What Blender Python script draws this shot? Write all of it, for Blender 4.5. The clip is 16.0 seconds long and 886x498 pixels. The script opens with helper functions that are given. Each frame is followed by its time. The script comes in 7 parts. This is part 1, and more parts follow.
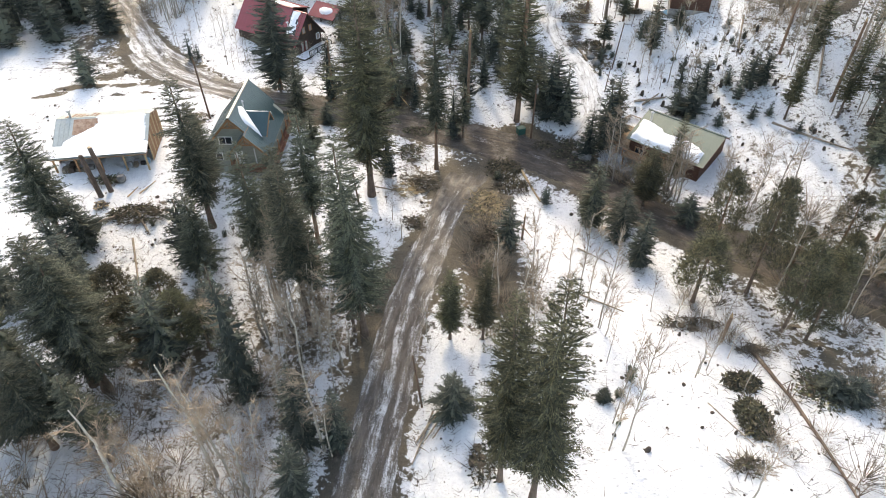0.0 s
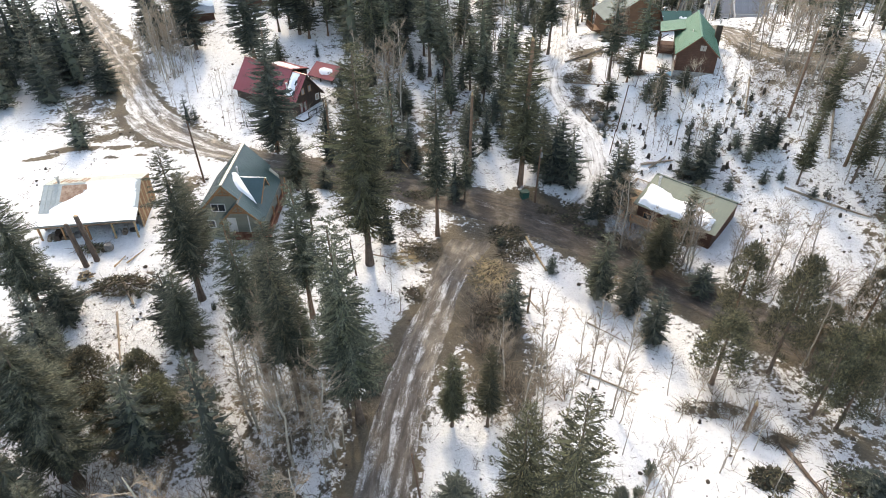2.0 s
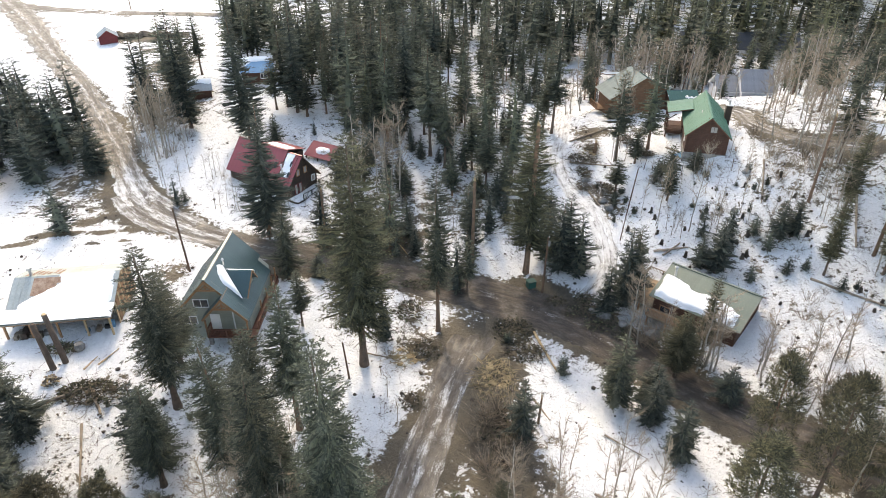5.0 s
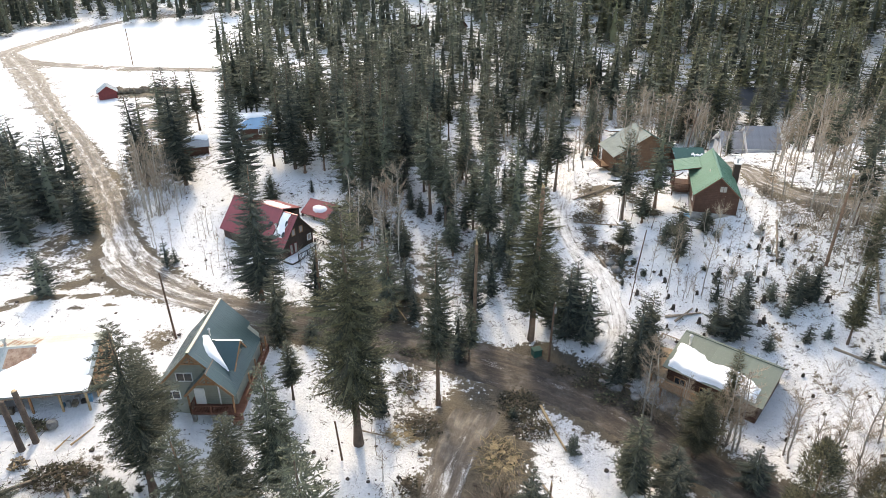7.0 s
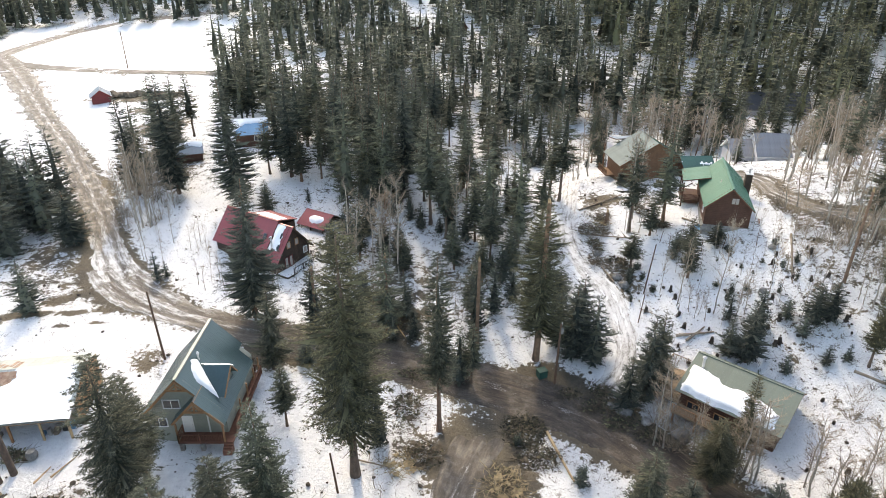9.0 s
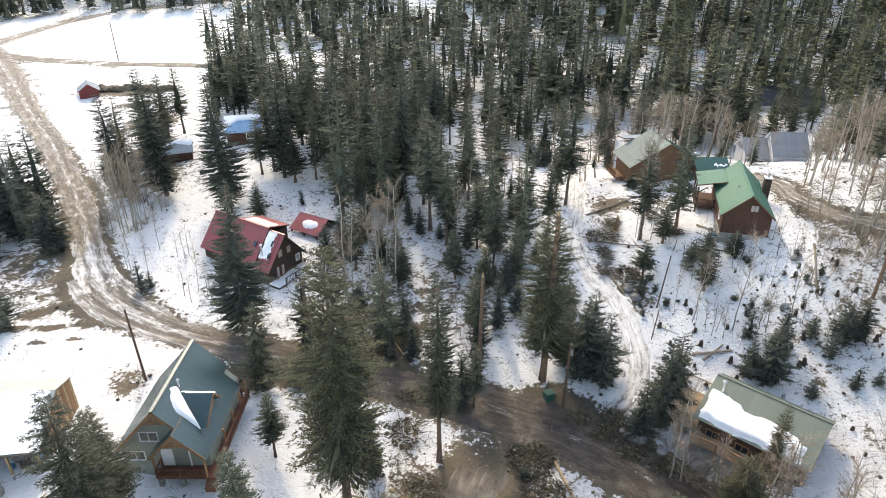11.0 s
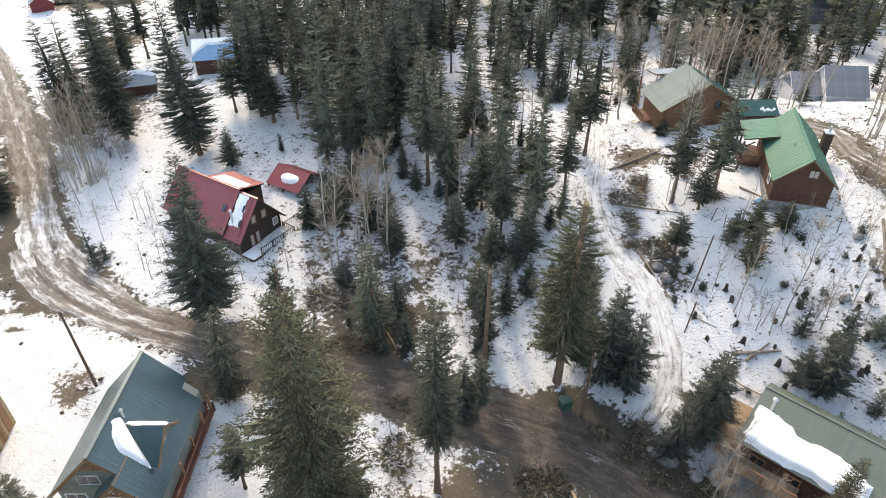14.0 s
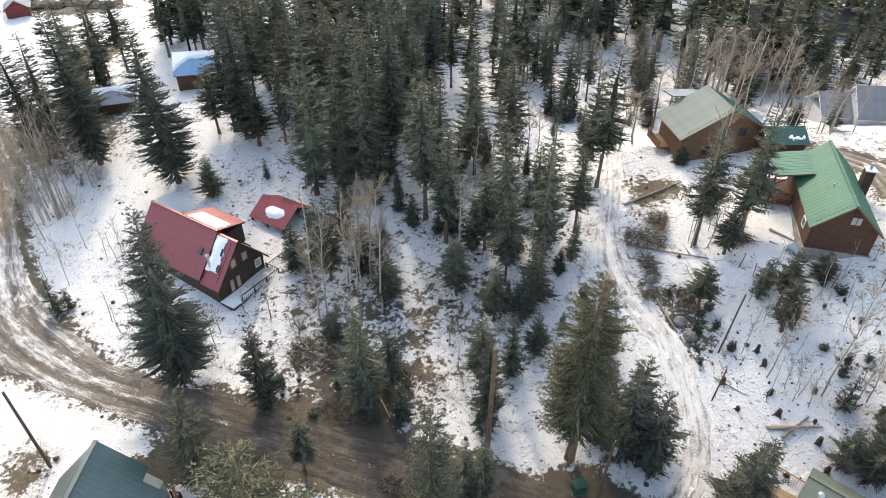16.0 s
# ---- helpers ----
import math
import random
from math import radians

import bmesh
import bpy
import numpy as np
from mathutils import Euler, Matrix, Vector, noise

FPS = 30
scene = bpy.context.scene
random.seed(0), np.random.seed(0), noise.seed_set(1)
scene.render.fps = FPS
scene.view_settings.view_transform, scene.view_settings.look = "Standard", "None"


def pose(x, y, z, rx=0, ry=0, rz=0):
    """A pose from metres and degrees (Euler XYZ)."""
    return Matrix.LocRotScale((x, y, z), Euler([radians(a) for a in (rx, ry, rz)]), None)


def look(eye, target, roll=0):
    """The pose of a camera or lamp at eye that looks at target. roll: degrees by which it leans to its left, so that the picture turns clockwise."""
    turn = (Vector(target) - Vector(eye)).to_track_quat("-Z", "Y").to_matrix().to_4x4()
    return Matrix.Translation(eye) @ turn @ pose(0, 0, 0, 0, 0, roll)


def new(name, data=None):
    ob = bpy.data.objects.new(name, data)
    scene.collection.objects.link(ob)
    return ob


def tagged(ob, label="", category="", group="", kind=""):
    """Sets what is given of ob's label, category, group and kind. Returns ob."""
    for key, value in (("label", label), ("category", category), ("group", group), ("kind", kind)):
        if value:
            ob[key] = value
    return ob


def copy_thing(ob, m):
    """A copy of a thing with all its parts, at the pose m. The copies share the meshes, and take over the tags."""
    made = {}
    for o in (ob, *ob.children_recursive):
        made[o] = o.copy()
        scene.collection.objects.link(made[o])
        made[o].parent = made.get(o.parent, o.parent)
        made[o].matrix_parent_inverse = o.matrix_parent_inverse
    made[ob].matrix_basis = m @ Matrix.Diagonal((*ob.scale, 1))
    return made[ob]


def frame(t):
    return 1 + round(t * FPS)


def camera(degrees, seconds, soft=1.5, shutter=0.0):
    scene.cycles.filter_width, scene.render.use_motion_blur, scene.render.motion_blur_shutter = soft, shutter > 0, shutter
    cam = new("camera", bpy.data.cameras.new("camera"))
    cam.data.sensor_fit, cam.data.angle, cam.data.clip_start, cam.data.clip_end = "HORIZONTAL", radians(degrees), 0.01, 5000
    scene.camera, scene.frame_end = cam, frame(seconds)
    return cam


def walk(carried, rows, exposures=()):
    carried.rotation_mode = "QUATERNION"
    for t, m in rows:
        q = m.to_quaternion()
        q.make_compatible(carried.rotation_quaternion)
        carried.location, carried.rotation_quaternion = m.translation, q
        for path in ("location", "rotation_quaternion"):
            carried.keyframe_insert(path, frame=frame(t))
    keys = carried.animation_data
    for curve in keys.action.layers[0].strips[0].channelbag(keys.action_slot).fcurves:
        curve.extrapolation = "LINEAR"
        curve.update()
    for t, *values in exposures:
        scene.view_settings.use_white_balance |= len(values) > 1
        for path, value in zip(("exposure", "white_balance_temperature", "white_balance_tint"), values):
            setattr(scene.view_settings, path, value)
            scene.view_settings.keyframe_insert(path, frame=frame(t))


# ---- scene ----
cam = camera(69.2, 16.0, 0.9)
METRES, EYE, TILT, LEAN, TURN = 52.0, 50.6, -40.5, 0.0, 0.0
ROWS = [
    (0.0, 0.0, 0.0, 0.0, 0.0, 0.0, -0.0),
    (0.5, -0.0008, 0.0177, 0.0154, 0.01, 1.03, 0.01),
    (1.0, -0.0017, 0.0353, 0.0305, -0.0, 2.07, -0.0),
    (1.5, -0.0019, 0.0534, 0.0464, 0.02, 3.07, 0.01),
    (2.0, -0.002, 0.0709, 0.0612, 0.04, 4.08, 0.01),
    (2.5, -0.0036, 0.0891, 0.0766, 0.01, 5.01, -0.0),
    (3.0, -0.004, 0.1075, 0.091, 0.01, 5.95, 0.0),
    (3.5, -0.0045, 0.1253, 0.1056, 0.01, 6.81, 0.01),
    (6.0, -0.0048, 0.2123, 0.1767, 0.06, 11.8, 0.04),
    (6.5, -0.0051, 0.2295, 0.1911, 0.05, 12.96, 0.04),
    (7.0, -0.0053, 0.2459, 0.205, 0.06, 13.94, 0.03),
    (7.5, -0.0058, 0.2614, 0.2184, 0.05, 14.01, 0.04),
    (8.0, -0.0063, 0.2747, 0.2311, 0.05, 14.0, 0.04),
    (8.5, -0.0072, 0.2881, 0.2443, 0.04, 13.96, 0.04),
    (9.0, -0.0085, 0.3033, 0.2594, 0.04, 13.93, 0.04),
    (9.5, -0.0089, 0.3207, 0.2753, 0.04, 13.92, 0.04),
    (12.0, -0.0093, 0.4526, 0.3952, 0.07, 9.6, -0.0),
    (12.5, -0.0086, 0.488, 0.4298, 0.09, 7.68, -0.01),
    (13.0, -0.0083, 0.5254, 0.4656, 0.06, 7.61, -0.03),
    (13.5, -0.0075, 0.5644, 0.501, 0.07, 6.41, -0.06),
    (14.0, -0.0064, 0.6039, 0.5404, 0.1, 4.26, -0.09),
    (14.5, -0.0057, 0.6424, 0.5789, 0.11, 3.46, -0.11),
    (15.0, -0.0048, 0.6783, 0.6143, 0.1, 3.45, -0.12),
    (15.5, -0.0045, 0.7115, 0.6475, 0.1, 3.42, -0.13),
    (16.0, -0.0048, 0.7373, 0.6741, 0.09, 3.4, -0.14),
]
walk(cam, [(t, pose(0, 0, EYE, TILT, LEAN, TURN) @ pose(METRES * x, METRES * y, METRES * z, 90 + pitch, roll, yaw)) for t, x, y, z, yaw, pitch, roll in ROWS], [(0.0, 2.44, 8800, 6.5), (16.0, 2.44, 8800, 6.5)])

# ---- world and sun ----
SUN_EL, SUN_AZ = 40.0, 12.0            # the sun stands ahead of the flight, a little to its left
world = bpy.data.worlds.new("sky")
scene.world = world
world.use_nodes = True
wt = world.node_tree
sky = wt.nodes.new("ShaderNodeTexSky")
sky.sky_type, sky.sun_disc = "NISHITA", False
sky.sun_elevation, sky.sun_rotation = radians(SUN_EL), radians(-SUN_AZ)
sky.altitude, sky.air_density, sky.dust_density, sky.ozone_density = 1500, 0.8, 4.0, 0.6
wt.links.new(sky.outputs[0], wt.nodes["Background"].inputs[0])
wt.nodes["Background"].inputs[1].default_value = 0.15
sun = new("sun", bpy.data.lights.new("sun", "SUN"))
sun.data.energy, sun.data.angle, sun.data.color = 0.46, radians(1.3), (1.0, 0.95, 0.87)
sd = Vector((-math.sin(radians(SUN_AZ)) * math.cos(radians(SUN_EL)), math.cos(radians(SUN_AZ)) * math.cos(radians(SUN_EL)), math.sin(radians(SUN_EL))))
sun.matrix_world = look(sd * 200, (0, 0, 0))


# ---- materials ----
def shader(name):
    m = bpy.data.materials.new(name)
    m.use_nodes = True
    return m, m.node_tree, m.node_tree.nodes["Principled BSDF"]


def nd(nt, kind, **kw):
    n = nt.nodes.new(kind)
    for k, v in kw.items():
        n.inputs[k].default_value = v
    return n


def ramp(nt, src, stops):
    r = nt.nodes.new("ShaderNodeValToRGB")
    while len(r.color_ramp.elements) < len(stops):
        r.color_ramp.elements.new(0.5)
    for e, (p, c) in zip(r.color_ramp.elements, stops):
        e.position, e.color = p, (*c, 1)
    nt.links.new(src, r.inputs[0])
    return r.outputs[0]


def mixc(nt, fac, a, b, blend="MIX"):
    m = nt.nodes.new("ShaderNodeMix")
    m.data_type, m.blend_type = "RGBA", blend
    for sock, v in ((m.inputs[0], fac), (m.inputs[6], a), (m.inputs[7], b)):
        if hasattr(v, "default_value"):
            nt.links.new(v, sock)
        else:
            sock.default_value = v if isinstance(v, float) else (*v, 1)
    return m.outputs[2]


def math_node(nt, op, a, b):
    m = nt.nodes.new("ShaderNodeMath")
    m.operation = op
    for sock, v in zip(m.inputs, (a, b)):
        if hasattr(v, "default_value"):
            nt.links.new(v, sock)
        else:
            sock.default_value = v
    return m.outputs[0]


def noise_tex(nt, scale, detail=6.0, rough=0.6, coord="Object"):
    tc = nt.nodes.new("ShaderNodeTexCoord")
    n = nd(nt, "ShaderNodeTexNoise", Scale=scale, Detail=detail, Roughness=rough)
    nt.links.new(tc.outputs[coord], n.inputs["Vector"])
    return n.outputs["Fac"]


def bump(nt, bsdf, height, strength=0.4, dist=0.05):
    b = nd(nt, "ShaderNodeBump", Strength=strength, Distance=dist)
    nt.links.new(height, b.inputs["Height"])
    nt.links.new(b.outputs[0], bsdf.inputs["Normal"])


def surface(name, c1, c2, scale=3.0, rough=0.8, metal=0.0, bumps=0.3, per_object=0.0, dist=0.02, spec=0.3, coat=0.0):
    """A surface of two tones with coarse and fine variation."""
    m, nt, b = shader(name)
    coarse, fine = noise_tex(nt, scale), noise_tex(nt, scale * 9, 4.0)
    mixv = math_node(nt, "ADD", math_node(nt, "MULTIPLY", coarse, 0.65), math_node(nt, "MULTIPLY", fine, 0.35))
    col = ramp(nt, mixv, [(0.36, c1), (0.64, c2)])
    if per_object:
        oi = nt.nodes.new("ShaderNodeObjectInfo")
        v = math_node(nt, "ADD", math_node(nt, "MULTIPLY", oi.outputs["Random"], per_object), 1 - per_object / 2)
        hs = nt.nodes.new("ShaderNodeHueSaturation")
        nt.links.new(v, hs.inputs["Value"])
        nt.links.new(col, hs.inputs["Color"])
        col = hs.outputs[0]
    nt.links.new(col, b.inputs["Base Color"])
    b.inputs["Roughness"].default_value, b.inputs["Metallic"].default_value = rough, metal
    b.inputs["Specular IOR Level"].default_value = spec
    b.inputs["Coat Weight"].default_value, b.inputs["Coat Roughness"].default_value = coat, 0.2
    bump(nt, b, fine, bumps, dist)
    return m


def foliage(name, dark, light, tip):
    """Needles: every spray its own tone, every tree its own cast."""
    m, nt, b = shader(name)
    g, oi = nt.nodes.new("ShaderNodeNewGeometry"), nt.nodes.new("ShaderNodeObjectInfo")
    col = ramp(nt, g.outputs["Random Per Island"], [(0.0, dark), (0.3, dark), (0.68, light), (1.0, tip)])
    hs = nt.nodes.new("ShaderNodeHueSaturation")
    nt.links.new(math_node(nt, "ADD", math_node(nt, "MULTIPLY", oi.outputs["Random"], 0.05), 0.475), hs.inputs["Hue"])
    nt.links.new(math_node(nt, "ADD", math_node(nt, "MULTIPLY", oi.outputs["Random"], 0.4), 0.82), hs.inputs["Value"])
    nt.links.new(col, hs.inputs["Color"])
    nt.links.new(hs.outputs[0], b.inputs["Base Color"])
    b.inputs["Roughness"].default_value = 0.8
    b.inputs["Specular IOR Level"].default_value = 0.15
    tr = nt.nodes.new("ShaderNodeBsdfTranslucent")
    nt.links.new(hs.outputs[0], tr.inputs["Color"])
    mx = nd(nt, "ShaderNodeMixShader", Fac=0.36)
    nt.links.new(b.outputs[0], mx.inputs[1])
    nt.links.new(tr.outputs[0], mx.inputs[2])
    nt.links.new(mx.outputs[0], nt.nodes["Material Output"].inputs[0])
    return m


def ground_material():
    """Settled, trodden snow; where it has melted, needle litter, dead grass and soil show through in ragged patches."""
    m, nt, b = shader("snow_ground")
    at = nt.nodes.new("ShaderNodeAttribute")
    at.attribute_name = "bare"
    n0, n1, n2, n3 = noise_tex(nt, 0.16, 5.0, 0.6), noise_tex(nt, 0.55, 8.0, 0.66), noise_tex(nt, 1.9, 9.0, 0.74), noise_tex(nt, 8.5, 6.0, 0.74)
    v = math_node(nt, "ADD", math_node(nt, "MULTIPLY", n1, 0.45), math_node(nt, "MULTIPLY", n2, 0.55))
    v = math_node(nt, "ADD", v, at.outputs["Fac"])
    mask = ramp(nt, v, [(0.58, (0, 0, 0)), (0.605, (1, 1, 1))])
    grain = math_node(nt, "ADD", math_node(nt, "MULTIPLY", n3, 0.62), math_node(nt, "MULTIPLY", n2, 0.38))
    grain = math_node(nt, "ADD", grain, math_node(nt, "MULTIPLY", at.outputs["Fac"], 0.5))
    grain = math_node(nt, "ADD", grain, math_node(nt, "MULTIPLY", math_node(nt, "SUBTRACT", n1, 0.5), 0.32))
    speck = ramp(nt, grain, [(0.55, (0, 0, 0)), (0.59, (0.92, 0.92, 0.92))])
    mask = math_node(nt, "MAXIMUM", mask, speck)
    litter = ramp(nt, n3, [(0.3, (0.04, 0.035, 0.03)), (0.5, (0.1, 0.085, 0.066)), (0.7, (0.22, 0.18, 0.125))])
    tint = mixc(nt, ramp(nt, n0, [(0.4, (0, 0, 0)), (0.6, (1, 1, 1))]), (0.06, 0.056, 0.048), (0.2, 0.155, 0.1))
    litter = mixc(nt, 0.45, litter, tint)
    snow = ramp(nt, math_node(nt, "ADD", math_node(nt, "MULTIPLY", n2, 0.6), math_node(nt, "MULTIPLY", n1, 0.4)), [(0.34, (0.6, 0.605, 0.62)), (0.47, (0.75, 0.752, 0.76)), (0.62, (0.83, 0.83, 0.83))])
    col = mixc(nt, mask, snow, litter)
    nt.links.new(col, b.inputs["Base Color"])
    b.inputs["Roughness"].default_value = 0.75
    b.inputs["Specular IOR Level"].default_value = 0.2
    tc = nt.nodes.new("ShaderNodeTexCoord")
    tread = nd(nt, "ShaderNodeTexVoronoi", Scale=1.5, Randomness=1.0)
    nt.links.new(tc.outputs["Object"], tread.inputs["Vector"])
    tread = ramp(nt, tread.outputs["Distance"], [(0.08, (0, 0, 0)), (0.34, (1, 1, 1))])
    h = math_node(nt, "ADD", math_node(nt, "MULTIPLY", n2, 1.0), math_node(nt, "MULTIPLY", n3, 0.4))
    h = math_node(nt, "ADD", h, math_node(nt, "MULTIPLY", tread, 0.3))
    bump(nt, b, h, 0.9, 0.42)
    return m


def road_material():
    """Thawing dirt road: dark wet wheel tracks, grey gravel, thin patches of packed snow and ice."""
    m, nt, b = shader("dirt_road")
    at = nt.nodes.new("ShaderNodeAttribute")
    at.attribute_name = "snowy"
    n1, n3 = noise_tex(nt, 0.5, 8.0, 0.7), noise_tex(nt, 9.0, 5.0, 0.7)
    uv = nt.nodes.new("ShaderNodeAttribute")
    uv.attribute_name = "along"
    n2 = nd(nt, "ShaderNodeTexNoise", Scale=1.0, Detail=7.0, Roughness=0.7)
    nt.links.new(uv.outputs["Vector"], n2.inputs["Vector"])
    n2 = n2.outputs["Fac"]
    dirt = ramp(nt, n3, [(0.34, (0.026, 0.021, 0.017)), (0.5, (0.06, 0.048, 0.038)), (0.66, (0.15, 0.125, 0.1))])
    stretch = nt.nodes.new("ShaderNodeVectorMath")
    stretch.operation = "MULTIPLY"
    stretch.inputs[1].default_value = (0.9, 1.3, 1.0)
    nt.links.new(uv.outputs["Vector"], stretch.inputs[0])
    n4 = nd(nt, "ShaderNodeTexNoise", Scale=1.0, Detail=6.0, Roughness=0.68)
    nt.links.new(stretch.outputs[0], n4.inputs["Vector"])
    # blotches over the dirt: gravel, wet mud and some tree shade put into its colour
    streak = ramp(nt, n4.outputs["Fac"], [(0.34, (0.55, 0.55, 0.56)), (0.52, (1, 1, 1)), (0.68, (1.7, 1.68, 1.64))])
    tone = nt.nodes.new("ShaderNodeAttribute")
    tone.attribute_name = "tone"
    dirt = mixc(nt, tone.outputs["Fac"], mixc(nt, n1, dirt, (0.05, 0.037, 0.028)), mixc(nt, 0.55, dirt, (0.21, 0.182, 0.15)))
    dirt = mixc(nt, 1.0, dirt, streak, "MULTIPLY")
    v = math_node(nt, "ADD", math_node(nt, "ADD", math_node(nt, "MULTIPLY", n1, 0.4), math_node(nt, "MULTIPLY", n2, 0.6)), at.outputs["Fac"])
    v = math_node(nt, "ADD", v, math_node(nt, "MULTIPLY", math_node(nt, "SUBTRACT", n3, 0.5), 0.55))
    mask = ramp(nt, v, [(0.57, (0, 0, 0)), (0.72, (0.95, 0.95, 0.95))])
    col = mixc(nt, mask, dirt, mixc(nt, n1, (0.5, 0.49, 0.48), (0.74, 0.74, 0.74)))
    nt.links.new(col, b.inputs["Base Color"])
    nt.links.new(ramp(nt, n1, [(0.38, (0.4, 0.4, 0.4)), (0.5, (0.9, 0.9, 0.9))]), b.inputs["Roughness"])
    bump(nt, b, math_node(nt, "ADD", n2, math_node(nt, "MULTIPLY", n3, 0.6)), 0.8, 0.14)
    return m


SNOW = surface("roof_snow", (0.78, 0.79, 0.8), (0.87, 0.87, 0.87), 0.8, 0.7, bumps=0.5, dist=0.1, spec=0.2)
GROUND, ROAD = ground_material(), road_material()
NEEDLES = foliage("spruce_needles", (0.06, 0.066, 0.053), (0.12, 0.129, 0.095), (0.205, 0.205, 0.142))
OLIVE_NEEDLES = foliage("pine_needles", (0.056, 0.056, 0.041), (0.118, 0.113, 0.073), (0.2, 0.185, 0.112))
BLUE_NEEDLES = foliage("fir_needles", (0.054, 0.062, 0.055), (0.108, 0.121, 0.1), (0.185, 0.194, 0.148))
BARK = surface("conifer_bark", (0.07, 0.05, 0.04), (0.17, 0.12, 0.09), 2.0, 0.95, per_object=0.4)
RED_BARK = surface("reddish_bark", (0.11, 0.068, 0.048), (0.22, 0.14, 0.095), 2.0, 0.95, per_object=0.3)
PALE_BARK = surface("aspen_bark", (0.2, 0.17, 0.14), (0.46, 0.42, 0.36), 1.2, 0.9, per_object=0.4)
TWIGS = surface("bare_twigs", (0.2, 0.152, 0.112), (0.38, 0.302, 0.228), 1.0, 0.95, per_object=0.4)
BRUSH = surface("brown_brush", (0.062, 0.05, 0.04), (0.18, 0.145, 0.105), 2.0, 0.95, per_object=0.4)
STONE = surface("grey_stone", (0.1, 0.095, 0.09), (0.3, 0.285, 0.265), 1.5, 0.9, per_object=0.4)
LOG = surface("weathered_log", (0.14, 0.11, 0.085), (0.36, 0.29, 0.22), 2.0, 0.9, per_object=0.3)
STUMP_WOOD = surface("dark_rotten_wood", (0.03, 0.025, 0.022), (0.085, 0.066, 0.052), 3.0, 0.95, per_object=0.4)
CUT = surface("fresh_cut_wood", (0.3, 0.2, 0.11), (0.5, 0.37, 0.22), 4.0, 0.85)
POLE_WOOD = surface("tarred_pole", (0.07, 0.042, 0.03), (0.15, 0.09, 0.062), 3.0, 0.85)
TEAL_METAL = surface("dark_teal_metal_roof", (0.026, 0.058, 0.06), (0.04, 0.078, 0.08), 0.7, 0.36, 0.2, 0.1, 0.12, spec=0.5, coat=0.4)
GREEN_METAL = surface("green_metal_roof", (0.042, 0.128, 0.088), (0.06, 0.158, 0.112), 0.7, 0.6, 0.0, 0.1, 0.1, spec=0.25)
DKGREEN_METAL = surface("dark_green_metal_roof", (0.018, 0.075, 0.06), (0.03, 0.1, 0.08), 0.7, 0.4, 0.2, 0.1, 0.1, spec=0.6)
RED_METAL = surface("red_metal_roof", (0.2, 0.03, 0.036), (0.27, 0.048, 0.054), 0.7, 0.42, 0.1, 0.1, 0.1, spec=0.6)
OLIVE_METAL = surface("grey_green_metal_roof", (0.09, 0.112, 0.09), (0.125, 0.15, 0.12), 0.7, 0.5, 0.2, 0.15, 0.12, spec=0.6)
CREAM_METAL = surface("pale_sage_metal_roof", (0.16, 0.182, 0.166), (0.215, 0.238, 0.22), 0.7, 0.78, 0.0, 0.15, 0.15, spec=0.12)
BLUE_METAL = surface("blue_metal_roof", (0.09, 0.24, 0.4), (0.12, 0.3, 0.48), 0.7, 0.4, 0.1, 0.1, 0.1, spec=0.6)
GREY_METAL = surface("grey_metal_roof", (0.2, 0.2, 0.21), (0.29, 0.29, 0.3), 0.7, 0.45, 0.3, 0.1, 0.1)
DARK_ROOF = surface("charcoal_roof", (0.045, 0.048, 0.055), (0.08, 0.083, 0.09), 0.7, 0.6, 0.1, 0.2)
ZINC = surface("galvanised_sheet", (0.3, 0.33, 0.31), (0.44, 0.46, 0.44), 1.2, 0.42, 0.55, 0.15, 0.15)
PALE_BLUE_METAL = surface("pale_blue_grey_roof", (0.16, 0.2, 0.235), (0.22, 0.26, 0.3), 0.8, 0.65, 0.05, 0.15, 0.1)
RUST = surface("rusted_sheet", (0.2, 0.11, 0.075), (0.42, 0.3, 0.22), 1.6, 0.85, 0.1, 0.3, 0.2)
SAGE_SIDING = surface("sage_grey_siding", (0.24, 0.25, 0.21), (0.29, 0.3, 0.255), 1.5, 0.8, bumps=0.2)
BROWN_LOG = surface("brown_log_siding", (0.062, 0.03, 0.02), (0.1, 0.048, 0.032), 1.5, 0.75, bumps=0.4)
ORANGE_LOG = surface("honey_log_siding", (0.12, 0.062, 0.035), (0.185, 0.1, 0.056), 1.5, 0.75, bumps=0.4)
DARK_SIDING = surface("dark_brown_siding", (0.04, 0.027, 0.02), (0.066, 0.045, 0.034), 1.5, 0.8, bumps=0.3)
RED_SIDING = surface("barn_red_siding", (0.12, 0.026, 0.025), (0.17, 0.038, 0.035), 1.5, 0.8, bumps=0.3)
WHITE_PAINT = surface("white_paint", (0.68, 0.68, 0.67), (0.78, 0.78, 0.77), 2.0, 0.6, bumps=0.1)
GREY_SIDING = surface("pale_grey_siding", (0.42, 0.42, 0.43), (0.52, 0.52, 0.53), 1.5, 0.75, bumps=0.2)
TIMBER = surface("stained_timber", (0.23, 0.115, 0.055), (0.35, 0.19, 0.1), 3.0, 0.7, per_object=0.2)
DECK_WOOD = surface("red_brown_deck", (0.11, 0.045, 0.03), (0.18, 0.08, 0.052), 3.0, 0.7, per_object=0.25)
TAN_DECK = surface("weathered_deck", (0.2, 0.14, 0.09), (0.33, 0.245, 0.165), 3.0, 0.85, per_object=0.25)
BLACK_RAIL = surface("black_rail", (0.018, 0.018, 0.018), (0.035, 0.035, 0.035), 4.0, 0.5)
STEEL = surface("flue_steel", (0.45, 0.45, 0.45), (0.6, 0.6, 0.6), 4.0, 0.35, 0.8, 0.1)
